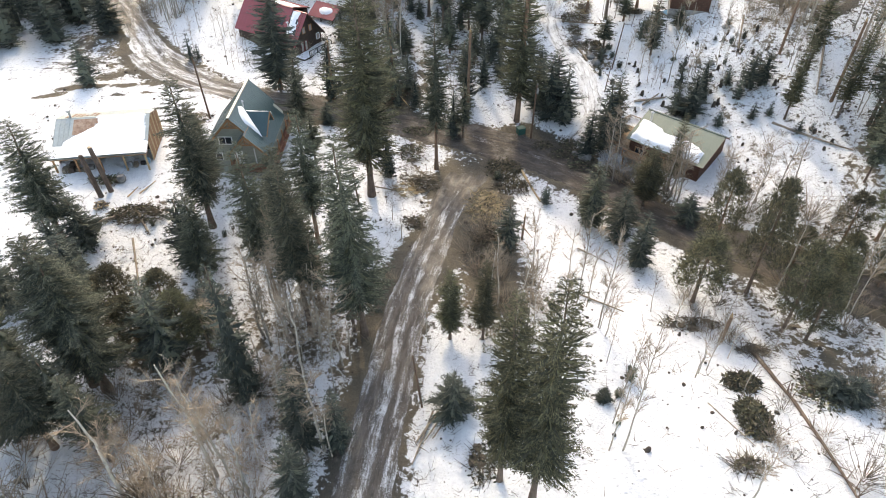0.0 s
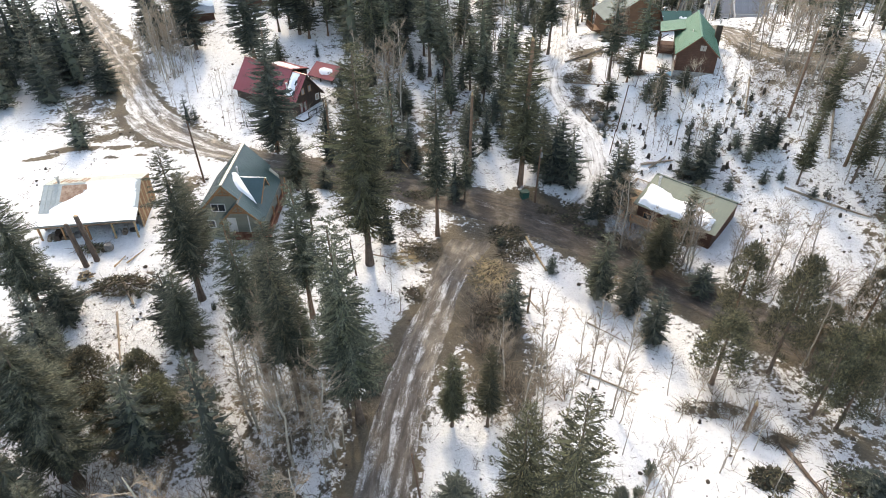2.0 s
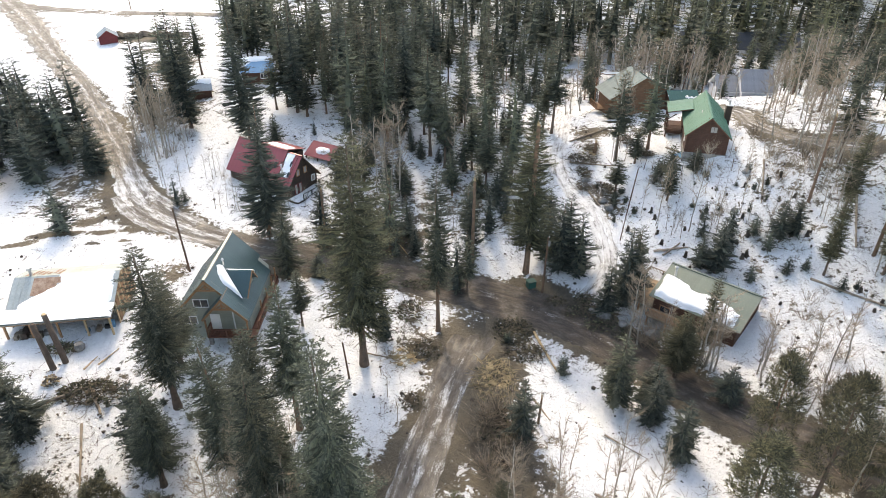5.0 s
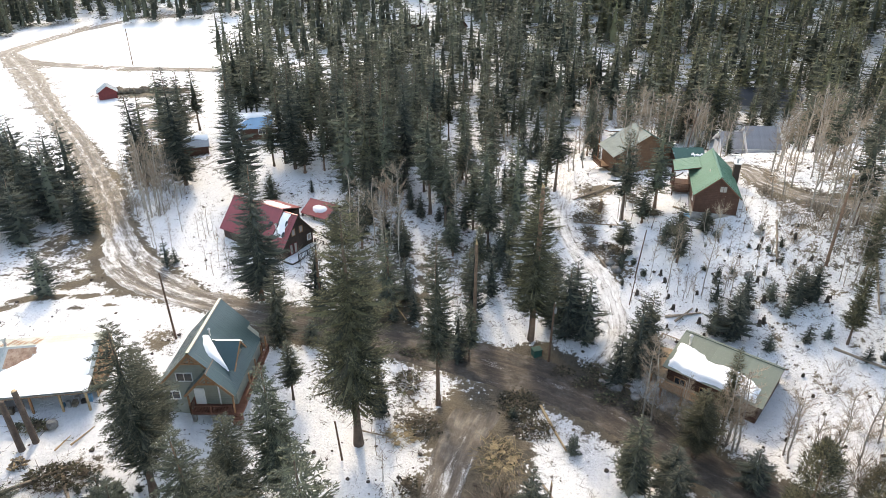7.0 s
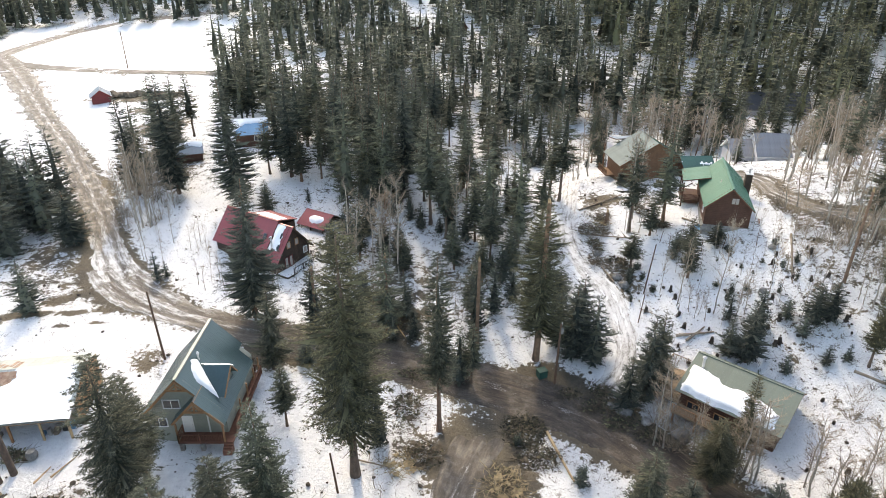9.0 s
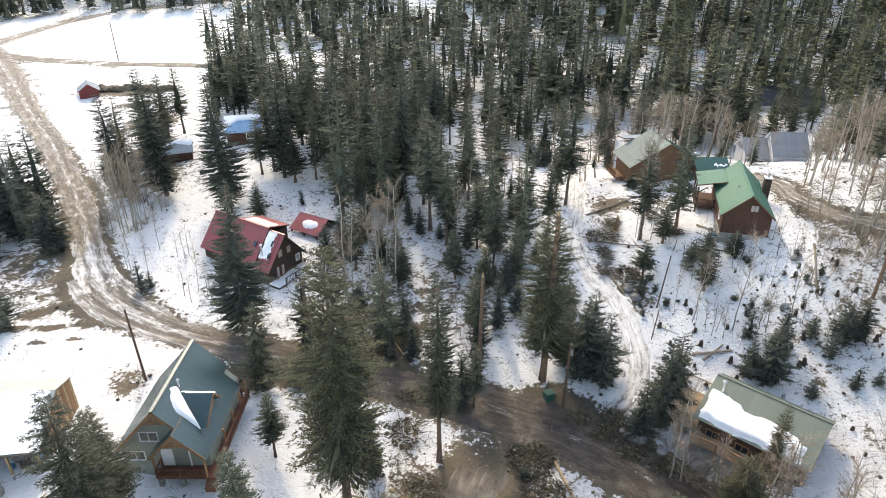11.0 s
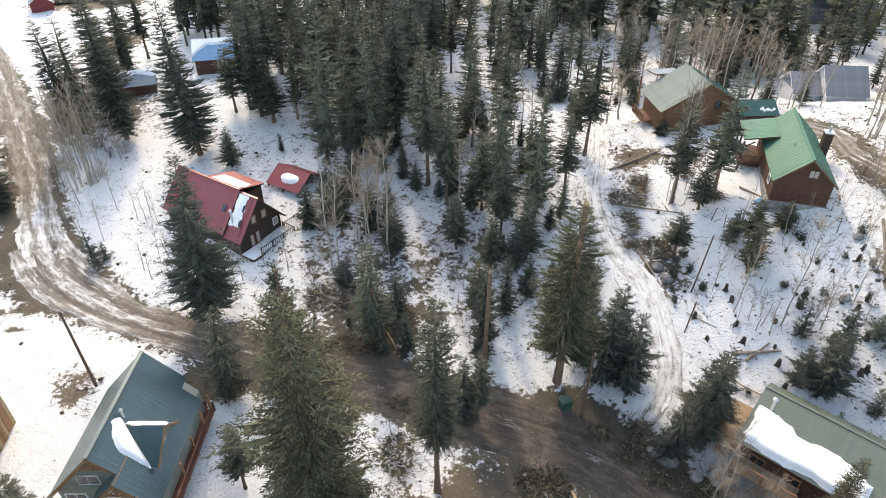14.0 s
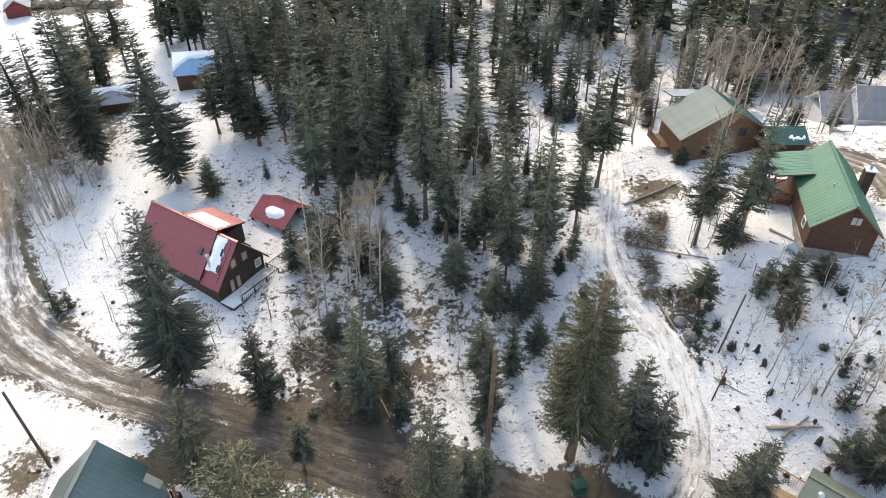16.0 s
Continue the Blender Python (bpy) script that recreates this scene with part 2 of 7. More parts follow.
PAINT_BLUE = surface("blue_tarp", (0.08, 0.2, 0.32), (0.13, 0.28, 0.4), 2.0, 0.6)
CURTAIN = surface("curtained_glass", (0.3, 0.27, 0.24), (0.42, 0.38, 0.34), 3.0, 0.12, bumps=0.02, spec=0.6)
GLASS, gnt, gb = shader("window_glass")
gb.inputs["Base Color"].default_value = (0.02, 0.024, 0.03, 1)
gb.inputs["Roughness"].default_value = 0.06
gb.inputs["Specular IOR Level"].default_value = 0.7


# ---- the lie of the land ----
STEP = 25.0
LAND = np.array([  # coarse heights every 25 m, x from -100, y from 0
    [2.1, 3.1, 2.9, 1.1, 1.0, 2.5, 2.0, 1.0, 1.1],
    [2.8, 3.7, 2.5, 0.3, 1.7, 4.4, 3.5, 2.8, 3.2],
    [3.6, 4.1, 2.7, 1.0, 1.5, 2.0, 2.7, 6.6, 8.0],
    [4.5, 5.0, 4.2, 2.8, 1.1, 0.6, 6.1, 14.0, 14.1],
    [4.0, 4.1, 3.9, 3.1, 2.8, 6.2, 13.9, 19.0, 15.7],
    [3.7, 3.7, 4.8, 5.4, 6.3, 9.6, 13.3, 14.4, 11.7],
    [5.4, 6.0, 7.7, 8.3, 7.2, 6.8, 7.7, 8.9, 8.5],
    [7.5, 8.2, 9.1, 9.1, 7.5, 6.2, 6.6, 7.4, 7.0],
    [8.7, 9.1, 9.3, 9.4, 8.8, 8.0, 7.3, 6.0, 5.1],
    [9.3, 9.5, 9.4, 9.5, 9.5, 9.0, 7.8, 5.9, 5.4]])


def smooth(a, b, x):
    t = np.clip((x - a) / (b - a), 0, 1)
    return t * t * (3 - 2 * t)


def cubic(p, t):
    return p[1] + 0.5 * t * (p[2] - p[0] + t * (2 * p[0] - 5 * p[1] + 4 * p[2] - p[3] + t * (3 * (p[1] - p[2]) + p[3] - p[0])))


def land(x, y):
    """Height of the smooth ground; works on numbers and arrays."""
    x, y = np.asarray(x, float), np.asarray(y, float)
    u, v = np.clip((x + 100) / STEP, 0, 7.999), np.clip(y / STEP, 0, 8.999)
    i, j = u.astype(int), v.astype(int)
    rows = []
    for b in (-1, 0, 1, 2):
        jj = np.clip(j + b, 0, 9)
        rows.append(cubic([LAND[jj, np.clip(i + a, 0, 8)] for a in (-1, 0, 1, 2)], u - i))
    return cubic(rows, v - j) + 110 * smooth(200, 720, y + 0.55 * x) + 18 * smooth(330, 600, y)


def value_noise(x, y, scale, seed=0):
    """Smooth random field from 0 to 1."""
    table = np.random.RandomState(seed).rand(64, 64)
    x, y = np.asarray(x, float) / scale, np.asarray(y, float) / scale
    i, j = np.floor(x).astype(int), np.floor(y).astype(int)
    f, g = x - i, y - j
    f, g = f * f * (3 - 2 * f), g * g * (3 - 2 * g)
    i, j, i1, j1 = i % 64, j % 64, (i + 1) % 64, (j + 1) % 64
    return (table[i, j] * (1 - f) + table[i1, j] * f) * (1 - g) + (table[i, j1] * (1 - f) + table[i1, j1] * f) * g


def fbm(x, y, scale, seed=0):
    return 0.5 * value_noise(x, y, scale, seed) + 0.3 * value_noise(x, y, scale / 2.1, seed + 1) + 0.2 * value_noise(x, y, scale / 4.3, seed + 2)


# centre lines: x, y, half width
ROADS = {
    "road_south": [(-9.5, -30, 2.4), (-8.4, 10, 2.4), (-6.6, 28, 2.3), (-5.2, 38, 2.1), (-4.0, 47, 2.0), (-1.5, 58, 2.0), (1.4, 68.5, 2.1), (4.2, 76, 2.8), (7, 82, 3)],
    "road_cross": [(-52, 108, 3.2), (-47, 102.5, 3.3), (-43, 99.2, 3.3), (-36, 95.3, 2.4), (-27, 92.2, 2.2), (-13, 88.0, 2.3), (5, 82.6, 3.2), (14.5, 78.2, 3.0), (20, 73.6, 2.6), (26.2, 66.2, 2.5), (33, 58.5, 2.4), (44, 50, 2.4), (70, 38, 2.4)],
    "road_north": [(-48.5, 104, 2.5), (-53, 111, 2.3), (-57.3, 118.3, 2.2), (-64.9, 131, 2.2), (-74.5, 145, 2.3), (-85, 160, 2.4), (-98, 176.5, 2.6), (-112.5, 196.2, 3.0), (-127, 216, 3.6), (-148, 243.5, 4), (-160, 260, 3.2), (-163.5, 282, 2.8), (-161.5, 308, 2.8), (-151.5, 325, 2.8), (-135, 331.5, 2.8), (-95, 337, 2.8)],
    "road_field": [(-151, 246.5, 2.8), (-131, 238.2, 2.6), (-111, 233, 2.4), (-93, 230, 2.2), (-70, 227, 2.2)],
    "track_hill": [(15.0, 78.6, 1.2), (21.5, 85, 1.3), (23, 91, 1.3), (22.4, 98, 1.3), (20, 105, 1.3), (19, 112, 1.3), (20.5, 120, 1.2), (23, 132, 1.4), (27, 150, 1.5), (31, 175, 1.6)],
    "driveway": [(47, 126, 1.2), (50.5, 119, 1.3), (50, 112, 1.1), (53, 104, 0.9), (60, 97, 0.9)],
}


def spline(pts, step):
    """Points every step metres along a smooth line through pts."""
    p = np.array(pts, float)
    p = np.vstack([2 * p[0] - p[1], p, 2 * p[-1] - p[-2]])
    out = []
    for k in range(1, len(p) - 2):
        n = max(2, int(np.hypot(*(p[k + 1] - p[k])[:2]) / step))
        for s in range(n):
            out.append(cubic([p[k - 1], p[k], p[k + 1], p[k + 2]], s / n))
    out.append(p[-2])
    return np.array(out)


ROAD_LINES = {k: spline(v, 0.8) for k, v in ROADS.items()}


ROAD_POINTS = np.vstack([l[::2] for l in ROAD_LINES.values()])


def road_gap(x, y, skip=""):
    """Distance from the nearest road's edge, in metres; below zero on the road."""
    if np.ndim(x) == 0:
        return float(np.min(np.hypot(ROAD_POINTS[:, 0] - x, ROAD_POINTS[:, 1] - y) - ROAD_POINTS[:, 2]))
    best = np.full(np.shape(x), 99.0)
    for line in [l for k, l in ROAD_LINES.items() if k != skip]:
        for px, py, w in line[::2]:
            best = np.minimum(best, np.hypot(x - px, y - py) - w)
    return best


def blob(x, y, cx, cy, rx, ry, turn=0):
    c, s = math.cos(radians(turn)), math.sin(radians(turn))
    u, v = ((x - cx) * c + (y - cy) * s) / rx, (-(x - cx) * s + (y - cy) * c) / ry
    return np.exp(-(u * u + v * v))


# where the ground lies bare or full of needles and brush: x, y, radii, turn, how much
BARE_SPOTS = [
    (-57.4, 93.8, 3.2, 0.9, 12, 0.42), (-50.6, 94.7, 2.0, 0.6, 15, 0.34), (-46.8, 95.2, 1.2, 0.5, 0, 0.34), (-47.6, 98.0, 1.3, 0.6, 10, 0.34), (-46.2, 92.4, 1.5, 0.5, -10, 0.34), (-50.8, 91.4, 1.6, 0.5, 14, 0.34), (-53.9, 98.4, 2.2, 0.8, 30, 0.36), (-61.0, 90.6, 3.0, 0.8, 20, 0.36),    (-8, 92, 10, 4.5, 20, 0.15), (-68, 172, 10, 8, 0, 0.3), (-60, 152, 8, 7, 0, 0.22), (10, 122, 10, 14, 0, 0.07), (-56, 100, 12, 4, -12, 0.06),    (-20, 40, 16, 14, 0, 0.07), (-36, 44, 14, 14, 0, 0.08), (5.6, 53, 4.5, 9.5, 10, 0.36), (6, 68, 4, 6, 0, 0.28), (-6, 52, 3, 10, -10, 0.12),
    (-5, 74, 4, 5, 0, 0.14), (-5, 140, 32, 36, 0, 0.06), (-10, 97, 9, 6, 20, 0.1), (16, 71, 7, 3, -40, 0.1), (-16, 108, 12, 12, 0, 0.08),
    (36, 40, 5, 18, 20, 0.13), (30, 62, 10, 5, -45, 0.08), (22, 112, 6, 7, 0, 0.13), (24.5, 101, 2.5, 6, 20, 0.2), (-62, 112, 9, 14, 20, 0.15),
    (-36, 64, 5, 3, 30, 0.2), (-56, 140, 10, 9, 0, 0.2), (-82, 197, 14, 4, 0, 0.4), (-78, 184, 6, 4, 0, 0.4), (-36.5, 84, 2.5, 4, 30, 0.3),
    (-24.5, 85.5, 5, 2.4, 10, 0.3), (60, 105, 12, 26, 0, 0.12), (60, 60, 16, 20, 0, 0.12), (44, 52, 8, 9, 0, 0.1), (-2, 104, 10, 9, 0, 0.05), (8, 100, 8, 10, 0, 0.04), (33, 118, 4, 4, 0, 0.15), (26, 121, 3, 3, 0, 0.25),
    (60, 240, 90, 60, 0, 0.06), (13, 84, 4, 2.5, -20, 0.26), (20, 77, 6, 3, -45, 0.24), (-20, 56, 14, 8, 0, 0.05), (-20, 150, 22, 16, 0, 0.03), (41, 84, 16, 20, 0, 0.055), (-12, 42, 10, 16, 0, 0.06)]


def build_ground():
    def axis(lo, hi, fine, far_lo, far_hi):
        a = list(np.arange(lo, hi + 0.01, fine))
        s, v = fine, hi
        while v < far_hi:
            s *= 1.09
            v += s
            a.append(v)
        s, v = fine, lo
        while v > far_lo:
            s *= 1.12
            v -= s
            a.insert(0, v)
        return np.array(a)
    xs, ys = axis(-80, 70, 0.78, -1800, 1800), axis(12, 150, 0.78, -900, 2600)
    X, Y = np.meshgrid(xs, ys)
    near = (np.abs(X) < 170) & (Y > -40) & (Y < 340)
    gap = np.full(X.shape, 99.0)
    gap[near] = road_gap(X[near], Y[near])
    muddy = np.full(X.shape, 99.0)
    muddy[near] = road_gap(X[near], Y[near], "track_hill")
    Z = land(X, Y)
    rough = smooth(0.2, 3.0, gap)
    Z = Z + rough * (0.5 * (fbm(X, Y, 9, 3) - 0.5) + 0.56 * (fbm(X, Y, 2.6, 7) - 0.5))
    Z += 0.16 * np.exp(-((muddy - 0.7) / 0.5) ** 2)            # ploughed berm
    bare = np.zeros_like(X) - 0.05 + 0.16 * (fbm(X, Y, 14, 41) - 0.5)
    for cx, cy, rx, ry, turn, k in BARE_SPOTS:
        bare += 1.0 * k * blob(X, Y, cx, cy, rx, ry, turn)
    bare += 0.18 * np.exp(-(np.clip(muddy - 0.2, 0, 9) / 1.5) ** 2)
    field = (X < -70) & (Y > 234 - 0.32 * (X + 111)) & (Y < 327) & (X > -158)
    bare = np.where(field, -0.4, bare)
    yard = blob(X, Y, -45, 76, 14, 12) + blob(X, Y, -36, 70, 8, 5) + blob(X, Y, 18, 36, 9, 12, -20) + blob(X, Y, 30, 108, 7, 7) + blob(X, Y, -80, 180, 14, 12)
    bare -= 0.17 * np.clip(yard, 0, 1)
    n, k = X.shape
    idx = np.arange(n * k).reshape(n, k)
    faces = np.stack([idx[:-1, :-1], idx[:-1, 1:], idx[1:, 1:], idx[1:, :-1]], -1).reshape(-1, 4)
    me = bpy.data.meshes.new("ground")
    me.from_pydata(np.stack([X, Y, Z], -1).reshape(-1, 3).tolist(), [], faces.tolist())
    at = me.attributes.new("bare", "FLOAT", "POINT")
    at.data.foreach_set("value", bare.reshape(-1).astype(np.float32))
    me.polygons.foreach_set("use_smooth", [True] * len(me.polygons))
    me.materials.append(GROUND)
    tagged(new("ground", me), "snow-covered mountain ground with bare patches of needle litter", "ground", kind="structure")


def build_road(name, snowy, label, lift, tone, worn=1.0):
    line = ROAD_LINES[name]
    d = np.gradient(line[:, :2], axis=0)
    d /= np.hypot(d[:, 0], d[:, 1])[:, None]
    side = np.stack([d[:, 1], -d[:, 0]], -1)
    K = 15
    verts, val, along = [], [], []
    for i, (px, py, w) in enumerate(line):
        wl = w * (0.9 + 0.5 * value_noise(i * 0.8, 3.0, 4.0, 11)) + 0.7 * value_noise(i * 0.8, 3.0, 1.5, 13)
        wr = w * (0.9 + 0.5 * value_noise(i * 0.8, 9.0, 4.0, 12)) + 0.7 * value_noise(i * 0.8, 9.0, 1.5, 14)
        for k in range(K):
            s = 2 * k / (K - 1) - 1
            off = s * (wr if s > 0 else wl)
            x, y = px + side[i, 0] * off, py + side[i, 1] * off
            q = abs(off) / w
            rut = -0.09 * worn * (math.exp(-((q - 0.42) / 0.13) ** 2))
            edge = -0.35 * max(0.0, (abs(s) - 0.8) / 0.2) ** 1.5
            if name == "road_south":
                edge -= 0.35 * float(smooth(72.5, 77.5, y))          # it runs out under the crossing road
            z = float(land(x, y)) + lift + rut + edge + 0.10 * (float(fbm(x, y, 1.8, 21)) - 0.5)
            verts.append((x, y, z))
            along += [off * 1.9, i * 0.8 * 0.22, 0.0]
            val.append(snowy + worn * (0.05 * math.exp(-(q / 0.2) ** 2) - 0.1 * math.exp(-((q - 0.42) / 0.16) ** 2)) + 0.3 * max(0, q - 1.0) + (0.15 * float(smooth(-20, -38, x)) if name == "road_cross" else 0.12 * float(smooth(126, 110, y)) if name == "road_north" else -0.17 * float(smooth(62, 73, y)) if name == "road_south" else 0.0))
    faces = [(i * K + k, i * K + k + 1, (i + 1) * K + k + 1, (i + 1) * K + k) for i in range(len(line) - 1) for k in range(K - 1)]
    me = bpy.data.meshes.new(name)
    me.from_pydata(verts, [], faces)
    me.flip_normals()
    me.attributes.new("along", "FLOAT_VECTOR", "POINT").data.foreach_set("vector", np.array(along, np.float32))
    me.attributes.new("tone", "FLOAT", "POINT").data.foreach_set("value", np.array([tone + (0.45 * float(smooth(-14, -34, p[0])) if name == "road_cross" else 0.0) for p in verts], np.float32))
    me.attributes.new("snowy", "FLOAT", "POINT").data.foreach_set("value", np.array(val, np.float32))
    me.polygons.foreach_set("use_smooth", [True] * len(me.polygons))
    me.materials.append(ROAD)
    tagged(new(name, me), label, "road", kind="structure")


build_ground()
build_road("road_south", 0.07, "rutted dirt road with grey slush between wheel tracks", 0.12, 0.4)
build_road("road_cross", -0.04, "muddy dirt road with dark wet wheel tracks", 0.14, 0.0)
build_road("road_north", 0.05, "muddy brown dirt road with slush and puddles", 0.13, 0.8)
build_road("road_field", -0.02, "brown dirt road along the snowy field", 0.12, 0.8)
build_road("track_hill", 0.2, "narrow snowy track with faint brown wheel marks", 0.03, 0.5, 0.3)
build_road("driveway", 0.06, "bare brown driveway beside the green-roofed cabin", 0.1, 0.7)


# ---- mesh building ----
class Shape:
    """Collects faces for one mesh."""

    def __init__(self):
        self.v, self.f, self.m = [], [], []

    def add(self, verts, faces, mat=0):
        n = len(self.v)
        self.v += [tuple(p) for p in verts]
        self.f += [tuple(i + n for i in f) for f in faces]
        self.m += [mat] * len(faces)

    def box(self, lo, hi, mat=0, m=None):
        (a, b, c), (d, e, f) = lo, hi
        p = [(a, b, c), (d, b, c), (d, e, c), (a, e, c), (a, b, f), (d, b, f), (d, e, f), (a, e, f)]
        if m is not None:
            p = [m @ Vector(q) for q in p]
        self.add(p, [(3, 2, 1, 0), (4, 5, 6, 7), (0, 1, 5, 4), (1, 2, 6, 5), (2, 3, 7, 6), (3, 0, 4, 7)], mat)

    def beam(self, a, b, w, h, mat=0):
        """A square timber from a to b."""
        a, b = Vector(a), Vector(b)
        m = Matrix.Translation(a) @ (b - a).to_track_quat("Y", "Z").to_matrix().to_4x4()
        self.box((-w / 2, 0, -h / 2), (w / 2, (b - a).length, h / 2), mat, m)

    def tube(self, pts, radii, sides=6, mat=0, cap=True):
        pts = [Vector(p) for p in pts]
        rings, verts = [], []
        for i, p in enumerate(pts):
            d = (pts[min(i + 1, len(pts) - 1)] - pts[max(i - 1, 0)]).normalized()
            u = d.orthogonal().normalized()
            w = d.cross(u)
            rings.append(len(verts))
            for k in range(sides):
                a = 2 * math.pi * k / sides
                verts.append(p + (u * math.cos(a) + w * math.sin(a)) * radii[i])
        faces = []
        for i in range(len(pts) - 1):
            for k in range(sides):
                a, b = rings[i] + k, rings[i] + (k + 1) % sides
                faces.append((a, b, b + sides, a + sides))
        if cap:
            faces.append(tuple(range(sides - 1, -1, -1)))
            faces.append(tuple(range(rings[-1], rings[-1] + sides)))
        self.add(verts, faces, mat)

    def spike(self, a, b, r, mat=0):
        """A thin twig that runs to a point."""
        d = (b - a).normalized()
        u = d.orthogonal().normalized() * r
        w = d.cross(u)
        self.add([a + u, a - u * 0.5 + w * 0.87, a - u * 0.5 - w * 0.87, b], [(0, 1, 3), (1, 2, 3), (2, 0, 3)], mat)

    def slab(self, quad, thick, mat=0):
        """A plate: quad is its upper face, going round."""
        q = [Vector(p) for p in quad]
        n = (q[1] - q[0]).cross(q[2] - q[0]).normalized()
        if n.z < 0:
            q.reverse()
            n = -n
        low = [p - n * thick for p in q]
        k = len(q)
        faces = [tuple(range(k)), tuple(range(2 * k - 1, k - 1, -1))]
        faces += [(i, i + k, (i + 1) % k + k, (i + 1) % k) for i in range(k)]
        self.add(q + low, faces, mat)

    def lump(self, c, r, rng, mat=0, flat=1.0):
        """A small uneven stone or tuft."""
        t = (1 + 5 ** 0.5) / 2
        base = [(-1, t, 0), (1, t, 0), (-1, -t, 0), (1, -t, 0), (0, -1, t), (0, 1, t), (0, -1, -t), (0, 1, -t), (t, 0, -1), (t, 0, 1), (-t, 0, -1), (-t, 0, 1)]
        tri = [(0, 11, 5), (0, 5, 1), (0, 1, 7), (0, 7, 10), (0, 10, 11), (1, 5, 9), (5, 11, 4), (11, 10, 2), (10, 7, 6), (7, 1, 8), (3, 9, 4), (3, 4, 2), (3, 2, 6), (3, 6, 8), (3, 8, 9), (4, 9, 5), (2, 4, 11), (6, 2, 10), (8, 6, 7), (9, 8, 1)]
        ks = [0.5 * r * rng.uniform(0.7, 1.25) for _ in base]
        self.add([(c[0] + p[0] * k, c[1] + p[1] * k, c[2] + p[2] * k * flat) for p, k in zip(base, ks)], tri, mat)

    def mesh(self, name, mats):
        me = bpy.data.meshes.new(name)
        me.from_pydata(self.v, [], self.f)
        for m in mats if isinstance(mats, (list, tuple)) else [mats]:
            me.materials.append(m)
        if any(self.m):
            me.polygons.foreach_set("material_index", self.m)
        return me


def part(name, shape, mats, parent=None, label=""):
    """One mesh object under a thing or a part."""
    ob = new(name, shape.mesh(name, mats) if isinstance(shape, Shape) else shape)
    if parent is not None:
        ob.parent = parent
    return tagged(ob, label)


def thing(name, m, label, category, group="", kind=""):
    ob = new(name)
    ob.empty_display_size = 0.3
    ob.matrix_basis = m
    return tagged(ob, label, category, group, kind)


def place(protos, key, build, m):
    """The first of a kind is built, the others are copies of it."""
    if key not in protos:
        protos[key] = build()
        protos[key].matrix_basis = m
        return protos[key]
    s = protos[key].matrix_basis.to_scale()
    return copy_thing(protos[key], m @ Matrix.Diagonal((1 / s[0], 1 / s[1], 1 / s[2], 1)))


# ---- houses ----
def basis(o, u, v):
    """Local matrix whose x runs along u, y along v and z away from the plane, upwards."""
    u, v = Vector(u).normalized(), Vector(v).normalized()
    n = u.cross(v)
    n = -n if n.z < 0 else n
    return Matrix(((u.x, v.x, n.x, o[0]), (u.y, v.y, n.y, o[1]), (u.z, v.z, n.z, o[2]), (0, 0, 0, 1)))


def roof_plane(house, o, u, v, lu, lv, mat, trim, pw=0.45, thick=0.16, rib=0.014):
    """A roof slope: a deck with its fascia, and sheet after sheet of ribbed metal. o is a corner, u runs along the ridge, v down or up the slope, u x v points up."""
    o, u, v = Vector(o), Vector(u).normalized(), Vector(v).normalized()
    if u.cross(v).z < 0:
        o, u = o + u * lu, -u
    m = basis(o, u, v)
    deck = Shape()
    deck.box((0, 0, -thick), (lu, lv, -0.012))
    roof = part("roof", deck, trim, house)
    roof.matrix_local = m
    n = max(1, round(lu / pw))
    w = lu / n
    sh = Shape()
    sh.box((0.004, -0.03, -0.01), (w - 0.004, lv + 0.006, 0.008))
    sh.box((0.0, -0.03, 0.008), (0.034, lv + 0.006, 0.008 + rib))
    sh.box((w * 0.5 - 0.012, -0.03, 0.008), (w * 0.5 + 0.012, lv + 0.006, 0.008 + rib * 0.35))
    me = sh.mesh("roof_panel", mat)
    for i in range(n):
        p = part("roof_panel", me, None, roof)
        p.location = (i * w, 0, 0)
    return roof, m


def gable_walls(house, w, l, zw, rise, mat, name="wall", y0=0.0, x0=0.0, foot=1.2, label=""):
    s = Shape()
    prof = [(-w / 2, -foot), (w / 2, -foot), (w / 2, zw), (0, zw + rise), (-w / 2, zw)]
    v = [(x0 + x, y0, z) for x, z in prof] + [(x0 + x, y0 + l, z) for x, z in prof]
    s.add(v, [(0, 1, 2, 3, 4), (9, 8, 7, 6, 5)] + [((i + 1) % 5, i, i + 5, (i + 1) % 5 + 5) for i in range(5)])
    return part(name, s, mat, house, label)


def courses(house, w, l, zw, rise, mat, step=0.3, proud=0.03, y0=0.0, x0=0.0):
    """Horizontal boards or half logs, proud of the wall on all four sides, one piece a board."""
    for z in np.arange(0.05, zw + rise - 0.25, step):
        half = w / 2 if z < zw else (w / 2) * (1 - (z - zw) / rise)
        if half < 0.4:
            continue
        s = Shape()
        s.box((x0 - half, y0 - proud, z), (x0 + half, y0 - 0.002, z + step * 0.86))
        part("board", s, mat, house)
        if z + step < zw:
            for sx in (-1, 1):
                s = Shape()
                s.box((x0 + min(sx * (half + 0.002), sx * (half + proud)), y0, z), (x0 + max(sx * (half + 0.002), sx * (half + proud)), y0 + l, z + step * 0.86))
                part("board", s, mat, house)


